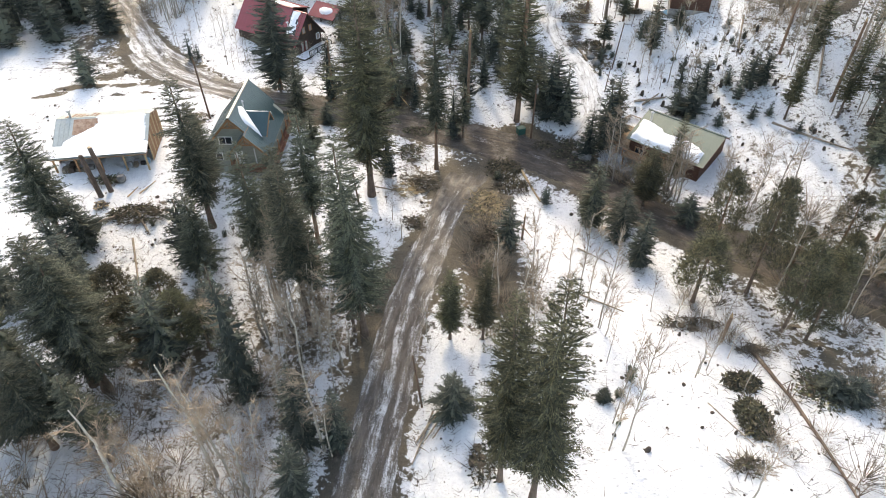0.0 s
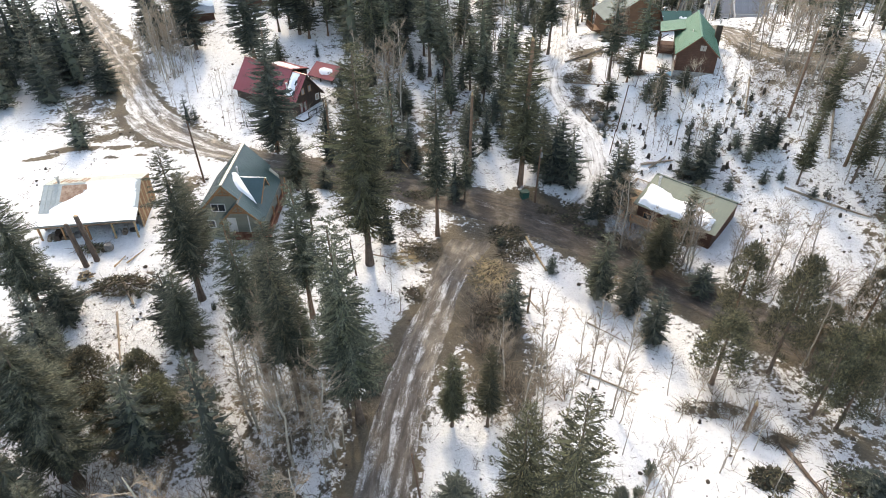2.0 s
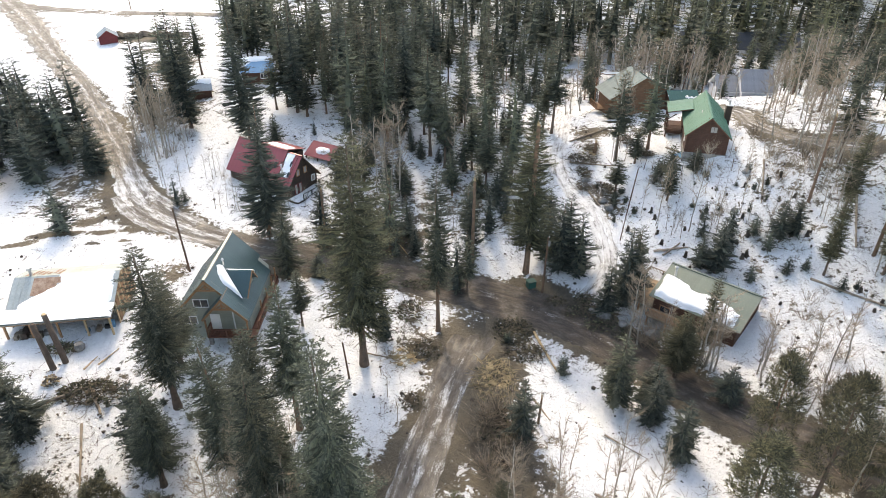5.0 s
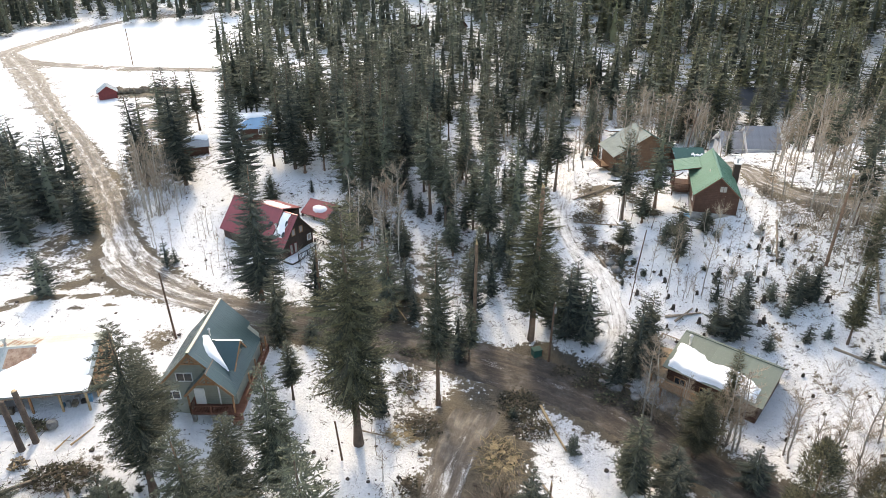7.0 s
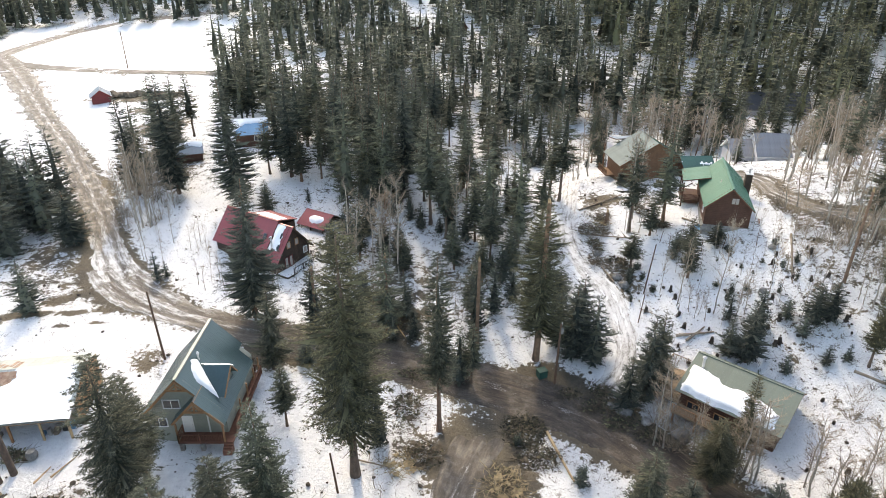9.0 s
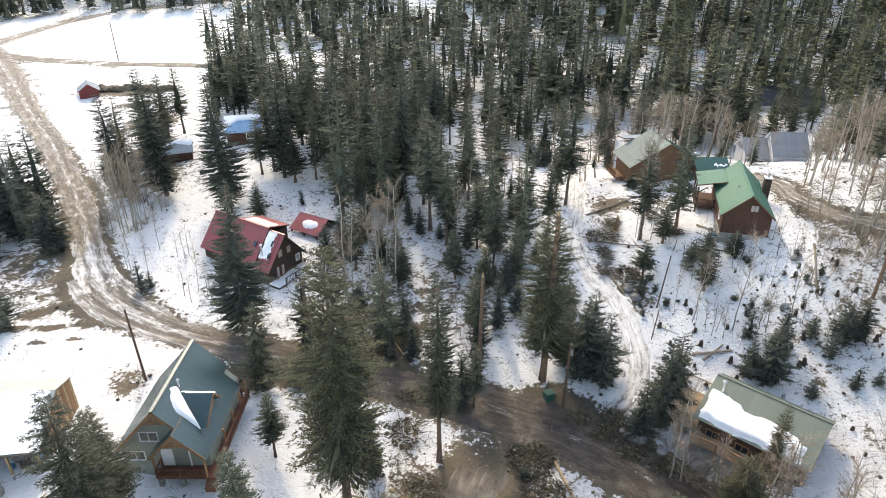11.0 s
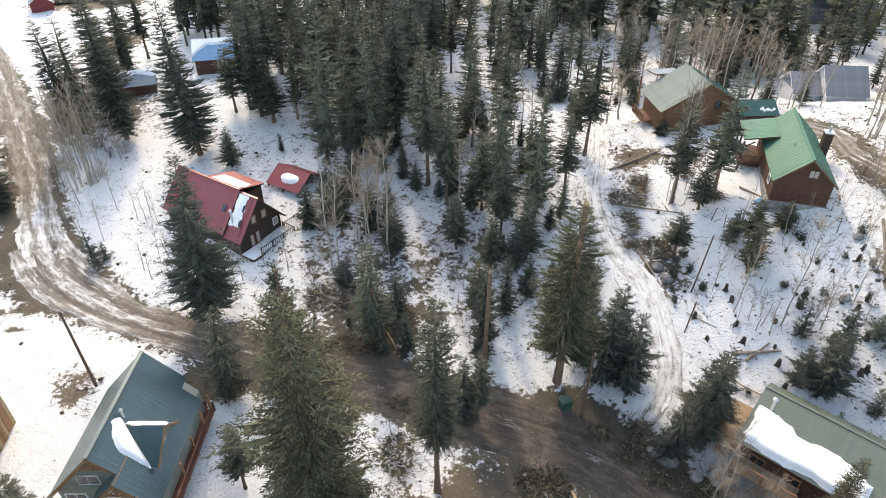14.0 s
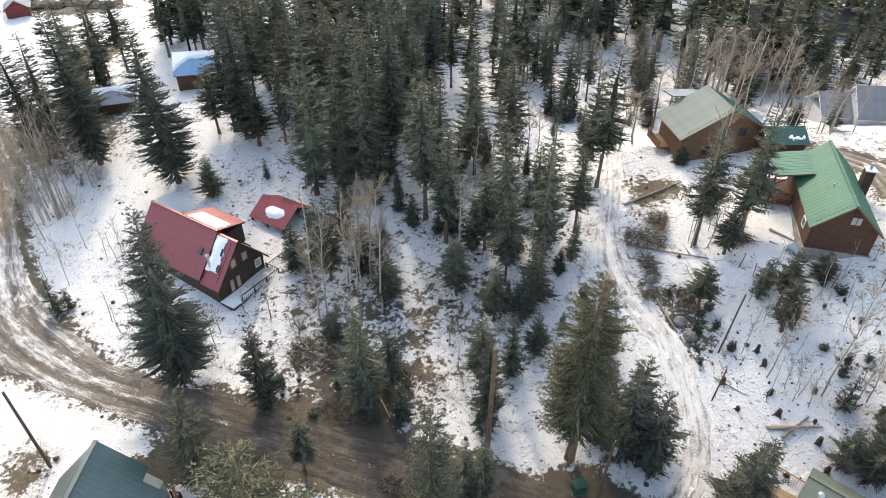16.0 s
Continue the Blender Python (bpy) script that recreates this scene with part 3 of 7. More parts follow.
def window(house, m, w, h, frame_mat, bars=1, label="", glass=None):
    """A framed window; m: its middle on the wall, x along the wall, z up, -y outwards."""
    f, t = Shape(), 0.09
    f.box((-w / 2 - t, -0.07, -h / 2 - t), (-w / 2, 0.02, h / 2 + t))
    f.box((w / 2, -0.07, -h / 2 - t), (w / 2 + t, 0.02, h / 2 + t))
    f.box((-w / 2, -0.07, h / 2), (w / 2, 0.02, h / 2 + t))
    f.box((-w / 2, -0.09, -h / 2 - t), (w / 2, 0.02, -h / 2))
    for i in range(bars):
        x = -w / 2 + w * (i + 1) / (bars + 1)
        f.box((x - 0.03, -0.06, -h / 2), (x + 0.03, 0.01, h / 2))
    win = part("window", f, frame_mat, house, label)
    win.matrix_local = m
    for i in range(bars + 1):
        p = Shape()
        a, b = -w / 2 + w * i / (bars + 1), -w / 2 + w * (i + 1) / (bars + 1)
        p.box((a + 0.031, -0.036, -h / 2 + 0.001), (b - 0.031, -0.012, h / 2 - 0.001))
        part("pane", p, glass or GLASS, win)
    return win


def door(house, m, w, h, mat, label):
    d = Shape()
    d.box((-w / 2 - 0.08, -0.06, 0), (-w / 2, 0.02, h + 0.08))
    d.box((w / 2, -0.06, 0), (w / 2 + 0.08, 0.02, h + 0.08))
    d.box((-w / 2, -0.06, h), (w / 2, 0.02, h + 0.08))
    d.box((-w / 2, -0.03, 0), (w / 2, 0.01, h))
    for z0, z1 in ((0.2, 0.95), (1.1, h - 0.2)):
        d.box((-w / 2 + 0.14, -0.045, z0), (w / 2 - 0.14, -0.03, z1))
    ob = part("door", d, mat, house, label)
    ob.matrix_local = m
    k = Shape()
    k.tube([(w / 2 - 0.1, -0.03, 1.0), (w / 2 - 0.1, -0.1, 1.0)], [0.03, 0.03], 8)
    part("handle", k, STEEL, ob)


def railing(owner, pts, h, mat, gap=0.16, label=""):
    """Rails, posts and balusters along a line of points."""
    for a, b in zip(pts[:-1], pts[1:]):
        a, b = Vector(a), Vector(b)
        s = Shape()
        up = Vector((0, 0, 1))
        s.beam(a + up * h, b + up * h, 0.11, 0.06)
        s.beam(a + up * 0.12, b + up * 0.12, 0.06, 0.07)
        n = max(2, int((b - a).length / gap))
        for i in range(1, n):
            p = a.lerp(b, i / n)
            s.box((p.x - 0.02, p.y - 0.02, p.z + 0.14), (p.x + 0.02, p.y + 0.02, p.z + h - 0.02))
        part("railing", s, mat, owner, label)
        k = max(1, round((b - a).length / 2.2))
        for i in range(k + 1):
            p = a.lerp(b, i / k)
            q = Shape()
            q.box((p.x - 0.06, p.y - 0.06, p.z - 0.2), (p.x + 0.06, p.y + 0.06, p.z + h + 0.06))
            part("railing_post", q, mat, owner)


def boards(owner, lo, hi, z, mat, width=0.19, along="x", thick=0.05):
    """Deck planks side by side."""
    a, b = (lo[1], hi[1]) if along == "x" else (lo[0], hi[0])
    n = max(1, round((b - a) / width))
    w = (b - a) / n
    s = Shape()
    if along == "x":
        s.box((lo[0], 0.005, z - thick), (hi[0], w - 0.005, z))
    else:
        s.box((0.005, lo[1], z - thick), (w - 0.005, hi[1], z))
    me = s.mesh("deck_board", mat)
    for i in range(n):
        p = part("deck_board", me, None, owner)
        p.location = (0, a + i * w, 0) if along == "x" else (a + i * w, 0, 0)


def snow_patch(m, lu, lv, inside, thick, label, step=0.2, seed=5):
    """Snow lying on a slope: m is the slope's frame in the world, inside(u, v) is above zero where snow lies."""
    nu, nv = int(lu / step), int(lv / step)
    U, V = np.meshgrid(np.linspace(0, lu, nu + 1), np.linspace(0, lv, nv + 1), indexing="ij")
    D = inside(U, V) + 0.35 * (fbm(U, V, 1.3, seed) - 0.5)
    Zt = 0.03 + thick * smooth(0, 0.45, D) * (0.8 + 0.4 * fbm(U, V, 1.7, seed + 3)) - 0.08 * (D < 0)
    keep = (D[:-1, :-1] > -0.05) | (D[1:, 1:] > -0.05) | (D[1:, :-1] > -0.05) | (D[:-1, 1:] > -0.05)
    idx = np.arange((nu + 1) * (nv + 1)).reshape(nu + 1, nv + 1)
    faces = np.stack([idx[:-1, :-1], idx[1:, :-1], idx[1:, 1:], idx[:-1, 1:]], -1)[keep]
    me = bpy.data.meshes.new("roof_snow")
    me.from_pydata(np.stack([U, V, Zt], -1).reshape(-1, 3).tolist(), [], faces.tolist())
    bm = bmesh.new()
    bm.from_mesh(me)
    bmesh.ops.delete(bm, geom=[v for v in bm.verts if not v.link_faces], context="VERTS")
    bm.to_mesh(me)
    bm.free()
    me.polygons.foreach_set("use_smooth", [True] * len(me.polygons))
    me.materials.append(SNOW)
    ob = new("roof_snow", me)
    ob.matrix_basis = m
    return tagged(ob, label, "snow")


def flue(owner, p, h, r=0.12, mat=None):
    s = Shape()
    s.tube([p, (p[0], p[1], p[2] + h)], [r, r], 12)
    f = part("flue", s, mat or STEEL, owner, "metal stove pipe")
    c = Shape()
    c.tube([(p[0], p[1], p[2] + h - 0.06), (p[0], p[1], p[2] + h + 0.02), (p[0], p[1], p[2] + h + 0.2)], [r * 1.7, r * 1.9, r * 0.4], 12)
    part("cap", c, mat or STEEL, f)


def face(x, y, z, turn=0):
    return pose(x, y, z, 0, 0, turn)


def teal_house():
    h = thing("teal_roofed_house", pose(-26.75, 71.7, 3.6), "sage-sided house with a dark teal metal roof and wooden porch", "house")
    zr, k = 7.5, 1.09                                         # ridge height, slope
    gable_walls(h, 8.2, 9.9, zr - 4.1 * k, 4.1 * k, SAGE_SIDING, label="sage grey horizontal siding")
    courses(h, 8.2, 9.9, zr - 4.1 * k, 4.1 * k, SAGE_SIDING, 0.26, 0.022)
    sl = math.hypot(1, k)
    left, ml = roof_plane(h, (0, 10.34, zr + 0.1), (0, -1, 0), (-1, 0, -k), 11.0, 4.45 * sl, TEAL_METAL, TIMBER)
    roof_plane(h, (0, -0.66, zr + 0.1), (0, 1, 0), (1, 0, -k), 11.0, 3.1 * sl, TEAL_METAL, TIMBER)
    roof_plane(h, (3.1, -1.62, zr + 0.1 - 3.1 * k), (0, 1, 0), (1, 0, -k), 10.7, 1.4 * sl, TEAL_METAL, TIMBER)
    cap = Shape()
    cap.box((-0.16, -0.68, zr + 0.08), (0.16, 10.36, zr + 0.17))
    part("ridge_cap", cap, TEAL_METAL, h)
    # porch gable at the front, its ridge parallel to the main ridge
    pr = zr - 1.75 * k + 0.02
    roof_plane(h, (1.78, 2.2, pr + 0.1), (0, -1, 0), (-1, 0, -k), 3.82, 2.66 * sl, TEAL_METAL, TIMBER)
    roof_plane(h, (1.78, -1.62, pr + 0.1), (0, 1, 0), (1, 0, -k), 3.4, 1.36 * sl, TEAL_METAL, TIMBER)
    for x0, zp, half, y in ((0, zr, 4.35, -0.6), (1.78, pr, 2.55, -1.56)):
        t = Shape()
        for sx in (-1, 1):
            t.beam((x0, y, zp - 0.1), (x0 + sx * half, y, zp - 0.1 - half * k), 0.08, 0.26)
        part("rake_board", t, TIMBER, h, "stained timber rake board")
        g = Shape()
        g.beam((x0 - 1.1, y, zp - 1.3), (x0 + 1.1, y, zp - 1.3), 0.14, 0.16)
        g.beam((x0, y, zp - 1.3), (x0, y, zp - 0.25), 0.14, 0.14)
        g.beam((x0 - 0.75, y, zp - 1.25), (x0, y, zp - 0.7), 0.1, 0.1)
        g.beam((x0 + 0.75, y, zp - 1.25), (x0, y, zp - 0.7), 0.1, 0.1)
        part("gable_truss", g, TIMBER, h, "decorative timber gable truss")
    window(h, face(-1.15, -0.03, 4.1), 1.6, 0.95, WHITE_PAINT, 1, "white-framed double window")
    window(h, face(-2.8, -0.03, 1.72), 1.55, 0.95, WHITE_PAINT, 1, "white-framed sliding window")
    door(h, face(0.15, -0.03, 0.45), 0.95, 2.05, WHITE_PAINT, "white panelled front door")
    s = Shape()
    s.box((2.2, -0.1, 0.45), (2.34, -0.03, 2.9))
    part("corner_board", s, WHITE_PAINT, h)
    deck = Shape()
    deck.box((-0.5, -1.55, 0.25), (5.0, -0.06, 0.38))
    d = part("porch_deck", deck, DECK_WOOD, h, "red-brown wooden porch deck")
    boards(d, (-0.5, -1.55), (5.0, -0.06), 0.45, DECK_WOOD)
    side = Shape()
    side.box((4.14, -0.06, 0.25), (5.0, 9.9, 0.38))
    sdk = part("side_deck", side, DECK_WOOD, h)
    boards(sdk, (4.14, 0.0), (5.0, 9.9), 0.45, DECK_WOOD, along="y")
    railing(h, [(-0.5, -1.5, 0.45), (-0.5, -0.1, 0.45)], 0.95, DECK_WOOD)
    railing(h, [(-0.5, -1.5, 0.45), (3.9, -1.5, 0.45)], 0.95, DECK_WOOD, label="red-brown porch railing")
    railing(h, [(5.0, 0.1, 0.45), (5.0, 9.9, 0.45), (4.2, 10.0, 0.45)], 0.95, DECK_WOOD)
    for x in (-0.5, 4.2):
        p = Shape()
        p.beam((x, -1.45, 0.4), (x, -1.45, 2.7), 0.16, 0.16)
        part("porch_post", p, TIMBER, h)
    for y in (2.4, 5.0, 7.6, 9.6):
        p = Shape()
        p.beam((4.85, y, 0.4), (4.85, y, 2.75), 0.15, 0.15)
        part("porch_post", p, TIMBER, h)
    st = Shape()
    for i in range(3):
        st.box((4.1, -2.3 + i * 0.28 - 0.0, -0.6), (5.0, -2.02 + i * 0.28, 0.0 + i * 0.15))
    part("step", st, DECK_WOOD, h)
    for x in (-0.2, 1.9, 4.4):
        f = Shape()
        f.box((x - 0.2, -1.7, -0.6), (x + 0.2, -1.3, 0.26))
        part("footing", f, STONE, h)
    # dormer on the eastern slope
    za = zr - 1.05 * k + 0.1
    dm = Shape()
    a, pk, lo, hi = (1.0, 3.3, za), (4.2, 3.3, za), (3.25, 1.1, zr - 3.25 * k + 0.1), (3.25, 5.5, zr - 3.25 * k + 0.1)
    dm.slab([a, pk, (3.9, 1.05, zr - 3.25 * k + 0.15), lo], 0.1)
    dm.slab([a, pk, (3.9, 5.55, zr - 3.25 * k + 0.15), hi], 0.1)
    dorm = part("dormer", dm, TEAL_METAL, h, "small gabled dormer with teal metal roof")
    fc = Shape()
    fc.add([(3.45, 1.25, zr - 3.4 * k), (3.45, 5.35, zr - 3.4 * k), (3.45, 3.3, za - 0.16), (3.3, 1.25, zr - 3.4 * k), (3.3, 5.35, zr - 3.4 * k), (3.3, 3.3, za - 0.16)],
           [(0, 1, 2), (5, 4, 3), (0, 3, 4, 1), (1, 4, 5, 2), (2, 5, 3, 0)])
    part("dormer_face", fc, SAGE_SIDING, dorm)
    rb = Shape()
    rb.beam((4.2, 3.3, za - 0.1), (3.92, 1.05, zr - 3.25 * k + 0.03), 0.08, 0.2)
    rb.beam((4.2, 3.3, za - 0.1), (3.92, 5.55, zr - 3.25 * k + 0.03), 0.08, 0.2)
    part("rake_board", rb, TIMBER, dorm)
    window(h, face(3.47, 3.3, zr - 2.6 * k, 90), 0.8, 0.6, WHITE_PAINT, 0)
    flue(h, (0.75, 3.9, zr - 0.8 * k), 0.9, 0.09)
    # snow on the dormer's shaded cheek
    up = Vector((k, 0, 1)).normalized()
    along = (Vector(a) - Vector(lo)).normalized()
    m = h.matrix_basis @ basis(Vector(lo) - along * 0.1, along, up.cross(along))
    snow_patch(m, 5.0, 2.4, lambda U, V: np.minimum(np.minimum(V + 0.1, 1.5 * np.sin(np.clip(U / 4.5, 0, 1) * 2.5) + 0.1 - V), 4.9 - U), 0.26, "melting crescent of snow above the teal dormer", 0.1)
    down = (Vector(hi) - Vector(a)) * 1.0
    m = h.matrix_basis @ basis(Vector(a) + Vector((-0.35, 0, 0.05)), (1, 0, 0), down - down.project(Vector((1, 0, 0))))
    snow_patch(m, 3.6, 2.6, lambda U, V: np.minimum(np.minimum(V + 0.1 - 0.13 * U, U * 1.3 + 0.3 - V), 2.0 - 0.35 * U - V + 0.2), 0.2, "snow lying behind the dormer ridge", 0.1)


def workshop():
    """Long open-fronted shed; the front slope breaks to a flatter porch roof."""
    ang = math.degrees(math.atan2(2.1, 11.6))
    h = thing("workshop_shed", pose(-51.1, 75.6, 3.45, 0, 0, ang - 2.0), "long open-fronted pole shed with snowy, partly rusted metal roof", "shed")
    L = 11.9
    zr, zb, ze = 5.1, 3.15, 2.62
    s1 = math.hypot(4.1, zr - zb)
    s2 = math.hypot(2.0, zb - ze)
    rf, m1 = roof_plane(h, (0, -4.1, zb), (1, 0, 0), (0, 4.1, zr - zb), L, s1, ZINC, LOG, 0.6, rib=0.05)
    rf2, m2 = roof_plane(h, (-0.25, -6.15, ze), (1, 0, 0), (0, 2.05, zb - ze), L + 0.3, math.hypot(2.05, zb - ze), ZINC, LOG, 0.6, rib=0.05)
    roof_plane(h, (0, 0, zr), (1, 0, 0), (0, 3.3, -1.0), L, math.hypot(3.3, 1.0), ZINC, LOG, 0.6, rib=0.05)
    for i, top in enumerate((2.5, 3.1, 2.3, 2.7, 1.7, 2.0, 0.9)):
        r = Shape()
        r.box((2.3 + i * 0.45, s1 - 0.25 - top, 0.046), (2.74 + i * 0.45, s1 - 0.3, 0.062))
        p = part("rust_sheet", r, RUST, h, "rust-red bare roof sheet")
        p.matrix_local = m1
    for i in range(7):
        rr = Shape()
        rr.box((1.0 + i * 0.6, 0.3 + 0.2 * (i % 3), 0.046), (1.4 + i * 0.6, 1.5 + 0.35 * (i * 7 % 4), 0.058))
        p = part("rust_sheet", rr, RUST, h)
        p.matrix_local = basis((0, 0, zr), (1, 0, 0), (0, 3.3, -1.0))
    back = Shape()
    back.box((0.1, 3.05, -1), (L - 0.1, 3.2, zr - 1.05))
    part("back_wall", back, LOG, h)
    mid = Shape()
    mid.box((0.1, -1.2, -1), (L - 0.1, -1.05, zb + 1.1))
    part("inner_wall", mid, DARK_SIDING, h)
    n = 16
    for i in range(n):                                         # board wall at the eastern end
        y = -4.0 + 7.1 * i / n
        top = (zb + (y + 4.1) / 4.1 * (zr - zb) if y < 0 else zr - y / 3.3) - 0.25
        b = Shape()
        b.box((L - 0.1, y, -0.6), (L - 0.02 + 0.03 * (i % 2), y + 0.42, top))
        part("board", b, TIMBER if i % 3 else CUT, h)
    for i in range(9):
        y = -4.0 + 7.1 * i / 9
        top = (zb + (y + 4.1) / 4.1 * (zr - zb) if y < 0 else zr - y / 3.3) - 0.25
        b = Shape()
        b.box((0.02, y, -0.6), (0.1, y + 0.78, top))
        part("board", b, LOG, h)
    for x in (0.3, 3.0, 5.9, 8.9, 11.6):
        q = Shape()
        q.beam((x, -5.9, -0.5), (x, -5.9, ze - 0.15), 0.2, 0.2)
        part("post", q, CUT if x > 8 else TIMBER, h, "pale timber post")
    q = Shape()
    q.beam((0, -5.9, ze - 0.2), (L, -5.9, ze - 0.2), 0.18, 0.22)
    part("eave_beam", q, TIMBER, h)
    vent = Shape()
    vent.tube([(1.6, 0.6, zr - 0.4), (1.6, 0.6, zr + 0.7)], [0.16, 0.16], 10)
    vent.tube([(1.6, 0.6, zr + 0.7), (1.6, 0.6, zr + 0.95)], [0.34, 0.3], 10)
    part("roof_vent", vent, STEEL, h, "galvanised roof ventilator")
    mw = h.matrix_basis
    snow_patch(mw @ m1, L - 0.25, s1, lambda U, V: np.minimum(np.maximum(U - 5.6 + (V - s1 / 2) * 0.25, np.minimum(1.3 + 0.62 * (U - 2) - V, U - 1.2 + V * 0.1)), L - 0.45 - U) + np.minimum(0, s1 - 0.15 - V), 0.16, "smooth snow sheet on the shed's front slope", 0.22)
    snow_patch(mw @ m2, L + 0.3, math.hypot(2.05, zb - ze), lambda U, V: np.minimum(np.minimum(U - 0.1, L + 0.25 - U), 0.9) + 0.2, 0.2, "thick snow on the shed's porch roof", 0.22)
    rng = random.Random(4)
    for i in range(16):
        lo = Shape()
        x, y = rng.uniform(0.6, 4.2), rng.uniform(-6.3, -5.0)
        lo.box((x, y, -0.1), (x + rng.uniform(0.3, 0.8), y + rng.uniform(0.3, 0.8), rng.uniform(0.4, 1.3)))
        part("stored_crate", lo, rng.choice([DARK_SIDING, LOG, BRUSH, STONE]), h)
    for i in range(7):
        lo = Shape()
        x, y = rng.uniform(8.2, 11.0), rng.uniform(-5.4, -4.2)
        lo.box((x, y, -0.1), (x + rng.uniform(0.3, 0.7), y + rng.uniform(0.3, 0.6), rng.uniform(0.4, 1.1)))
        part("stored_crate", lo, rng.choice([PAINT_BLUE, LOG, STEEL, BLACK_RAIL]), h)


def red_house():
    ang = math.degrees(math.atan2(6.68, 4.22))
    h = thing("red_roofed_house", pose(-23.7, 109.3, 3.2, 0, 0, ang), "dark brown two-storey cabin with a red metal roof and front deck", "house")
    W, L, zr = 7.0, 13.2, 6.9
    k = 4.55 / 3.95
    sl = math.hypot(1, k)
    gable_walls(h, W, L, zr - W / 2 * k, W / 2 * k, DARK_SIDING, label="dark brown board siding")
    courses(h, W, L, zr - W / 2 * k, W / 2 * k, DARK_SIDING, 0.3, 0.02)
    # the front bay of the roof lies a little lower than the rest
    for y0, ly, lift in ((-0.7, 3.0, 0.05), (2.3, 11.4, 0.42)):
        roof_plane(h, (0, y0 + ly, zr + lift), (0, -1, 0), (-1, 0, -k), ly, 3.95 * sl, RED_METAL, DARK_SIDING, 0.4)
        roof_plane(h, (0, y0, zr + lift), (0, 1, 0), (1, 0, -k), ly, 3.95 * sl, RED_METAL, DARK_SIDING, 0.4)
        c = Shape()
        c.box((-0.15, y0, zr + lift - 0.02), (0.15, y0 + ly, zr + lift + 0.07))
        part("ridge_cap", c, RED_METAL, h)
    # shed dormer on the far slope
    dz = 0.28
    roof_plane(h, (0.1, 2.2, zr + 0.5), (0, 1, 0), (1, 0, -dz), 6.0, 3.9, RED_METAL, DARK_SIDING, 0.4)
    d = Shape()
    d.box((0.3, 2.5, zr - 3.2), (3.5, 7.9, zr - 0.75))
    part("dormer_wall", d, DARK_SIDING, h)
    for cx, cz in ((-0.75, 4.15), (0.95, 4.15)):
        window(h, face(cx, -0.03, cz), 0.6, 0.95, TIMBER, 0, "narrow curtained loft window", CURTAIN)
    window(h, face(2.6, -0.03, 2.1), 0.7, 0.9, WHITE_PAINT, 0, "white-framed window", CURTAIN)
    for cx in (-1.5, -0.55):
        window(h, face(cx, -0.03, 1.45), 0.55, 1.6, RED_SIDING, 0, "tall door light with red trim", CURTAIN)
    for y, x in ((3.6, 1.9), (0.6, 2.4), (0.9, 1.2)):
        s = Shape()
        s.box((-0.3, -0.45, 0.0), (0.3, 0.45, 0.1))
        sk = part("skylight", s, DARK_ROOF, h, "dark framed skylight")
        sk.matrix_local = basis((-x, y, zr + (0.42 if y > 2.3 else 0.05) - x * k + 0.05), (0, -1, 0), (-1, 0, -k))
        g = Shape()
        g.box((-0.24, -0.39, 0.1), (0.24, 0.39, 0.112))
        part("pane", g, GLASS, sk)
    deck = Shape()
    deck.box((-3.6, -2.2, 0.05), (3.6, -0.06, 0.4))
    dk = part("deck", deck, DARK_SIDING, h, "snow-covered front deck")
    s = Shape()
    s.box((-3.55, -2.15, 0.404), (3.55, -0.08, 0.5))
    part("deck_snow", s, SNOW, dk, "packed snow on the deck boards")
    railing(h, [(-2.2, -2.2, 0.45), (3.6, -2.2, 0.45), (3.6, -0.2, 0.45)], 0.95, BLACK_RAIL, 0.3, "black deck railing")
    wk = Shape()
    wk.box((3.6, -1.6, 0.2), (9.5, -0.3, 0.4))
    part("walkway", wk, DARK_SIDING, h, "dark boardwalk towards the carport")
    railing(h, [(3.7, -0.35, 0.4), (9.4, -0.35, 0.4)], 0.9, BLACK_RAIL, 0.35)
    flue(h, (-2.6, 1.6, zr - 2.6 * k), 1.9, 0.13)
    bp = Shape()
    bp.box((-5.2, 10.0, 0.2), (-3.5, 13.0, 0.4))
    part("side_porch", bp, DARK_SIDING, h, "dark side porch with steps")
    for i in range(4):
        q = Shape()
        q.box((-6.4 + i * 0.3, 9.4, -0.9), (-5.9 + i * 0.3, 11.0, -0.5 + i * 0.25))
        part("step", q, DARK_SIDING, h)
    mw = h.matrix_basis
    snow_patch(mw @ basis((0.15, 2.3, zr + 0.53), (0, 1, 0), (1, 0, -dz)), 5.8, 3.8, lambda U, V: np.minimum(np.minimum(U - 0.4, 5.2 - U), np.minimum(V - 0.1, 2.1 - V)) * 0.7, 0.2, "melting snow on the flat dormer roof", 0.16)
    snow_patch(mw @ basis((-0.1, 2.3, zr + 0.1), (0, -1, 0), (-1, 0, -k)), 3.0, 5.0, lambda U, V: np.minimum(np.minimum(U - 0.15, 1.5 - U + 0.08 * V), np.minimum(V - 0.2, 4.1 - V)) * 0.6, 0.22, "strip of snow beside the stove pipe", 0.14)


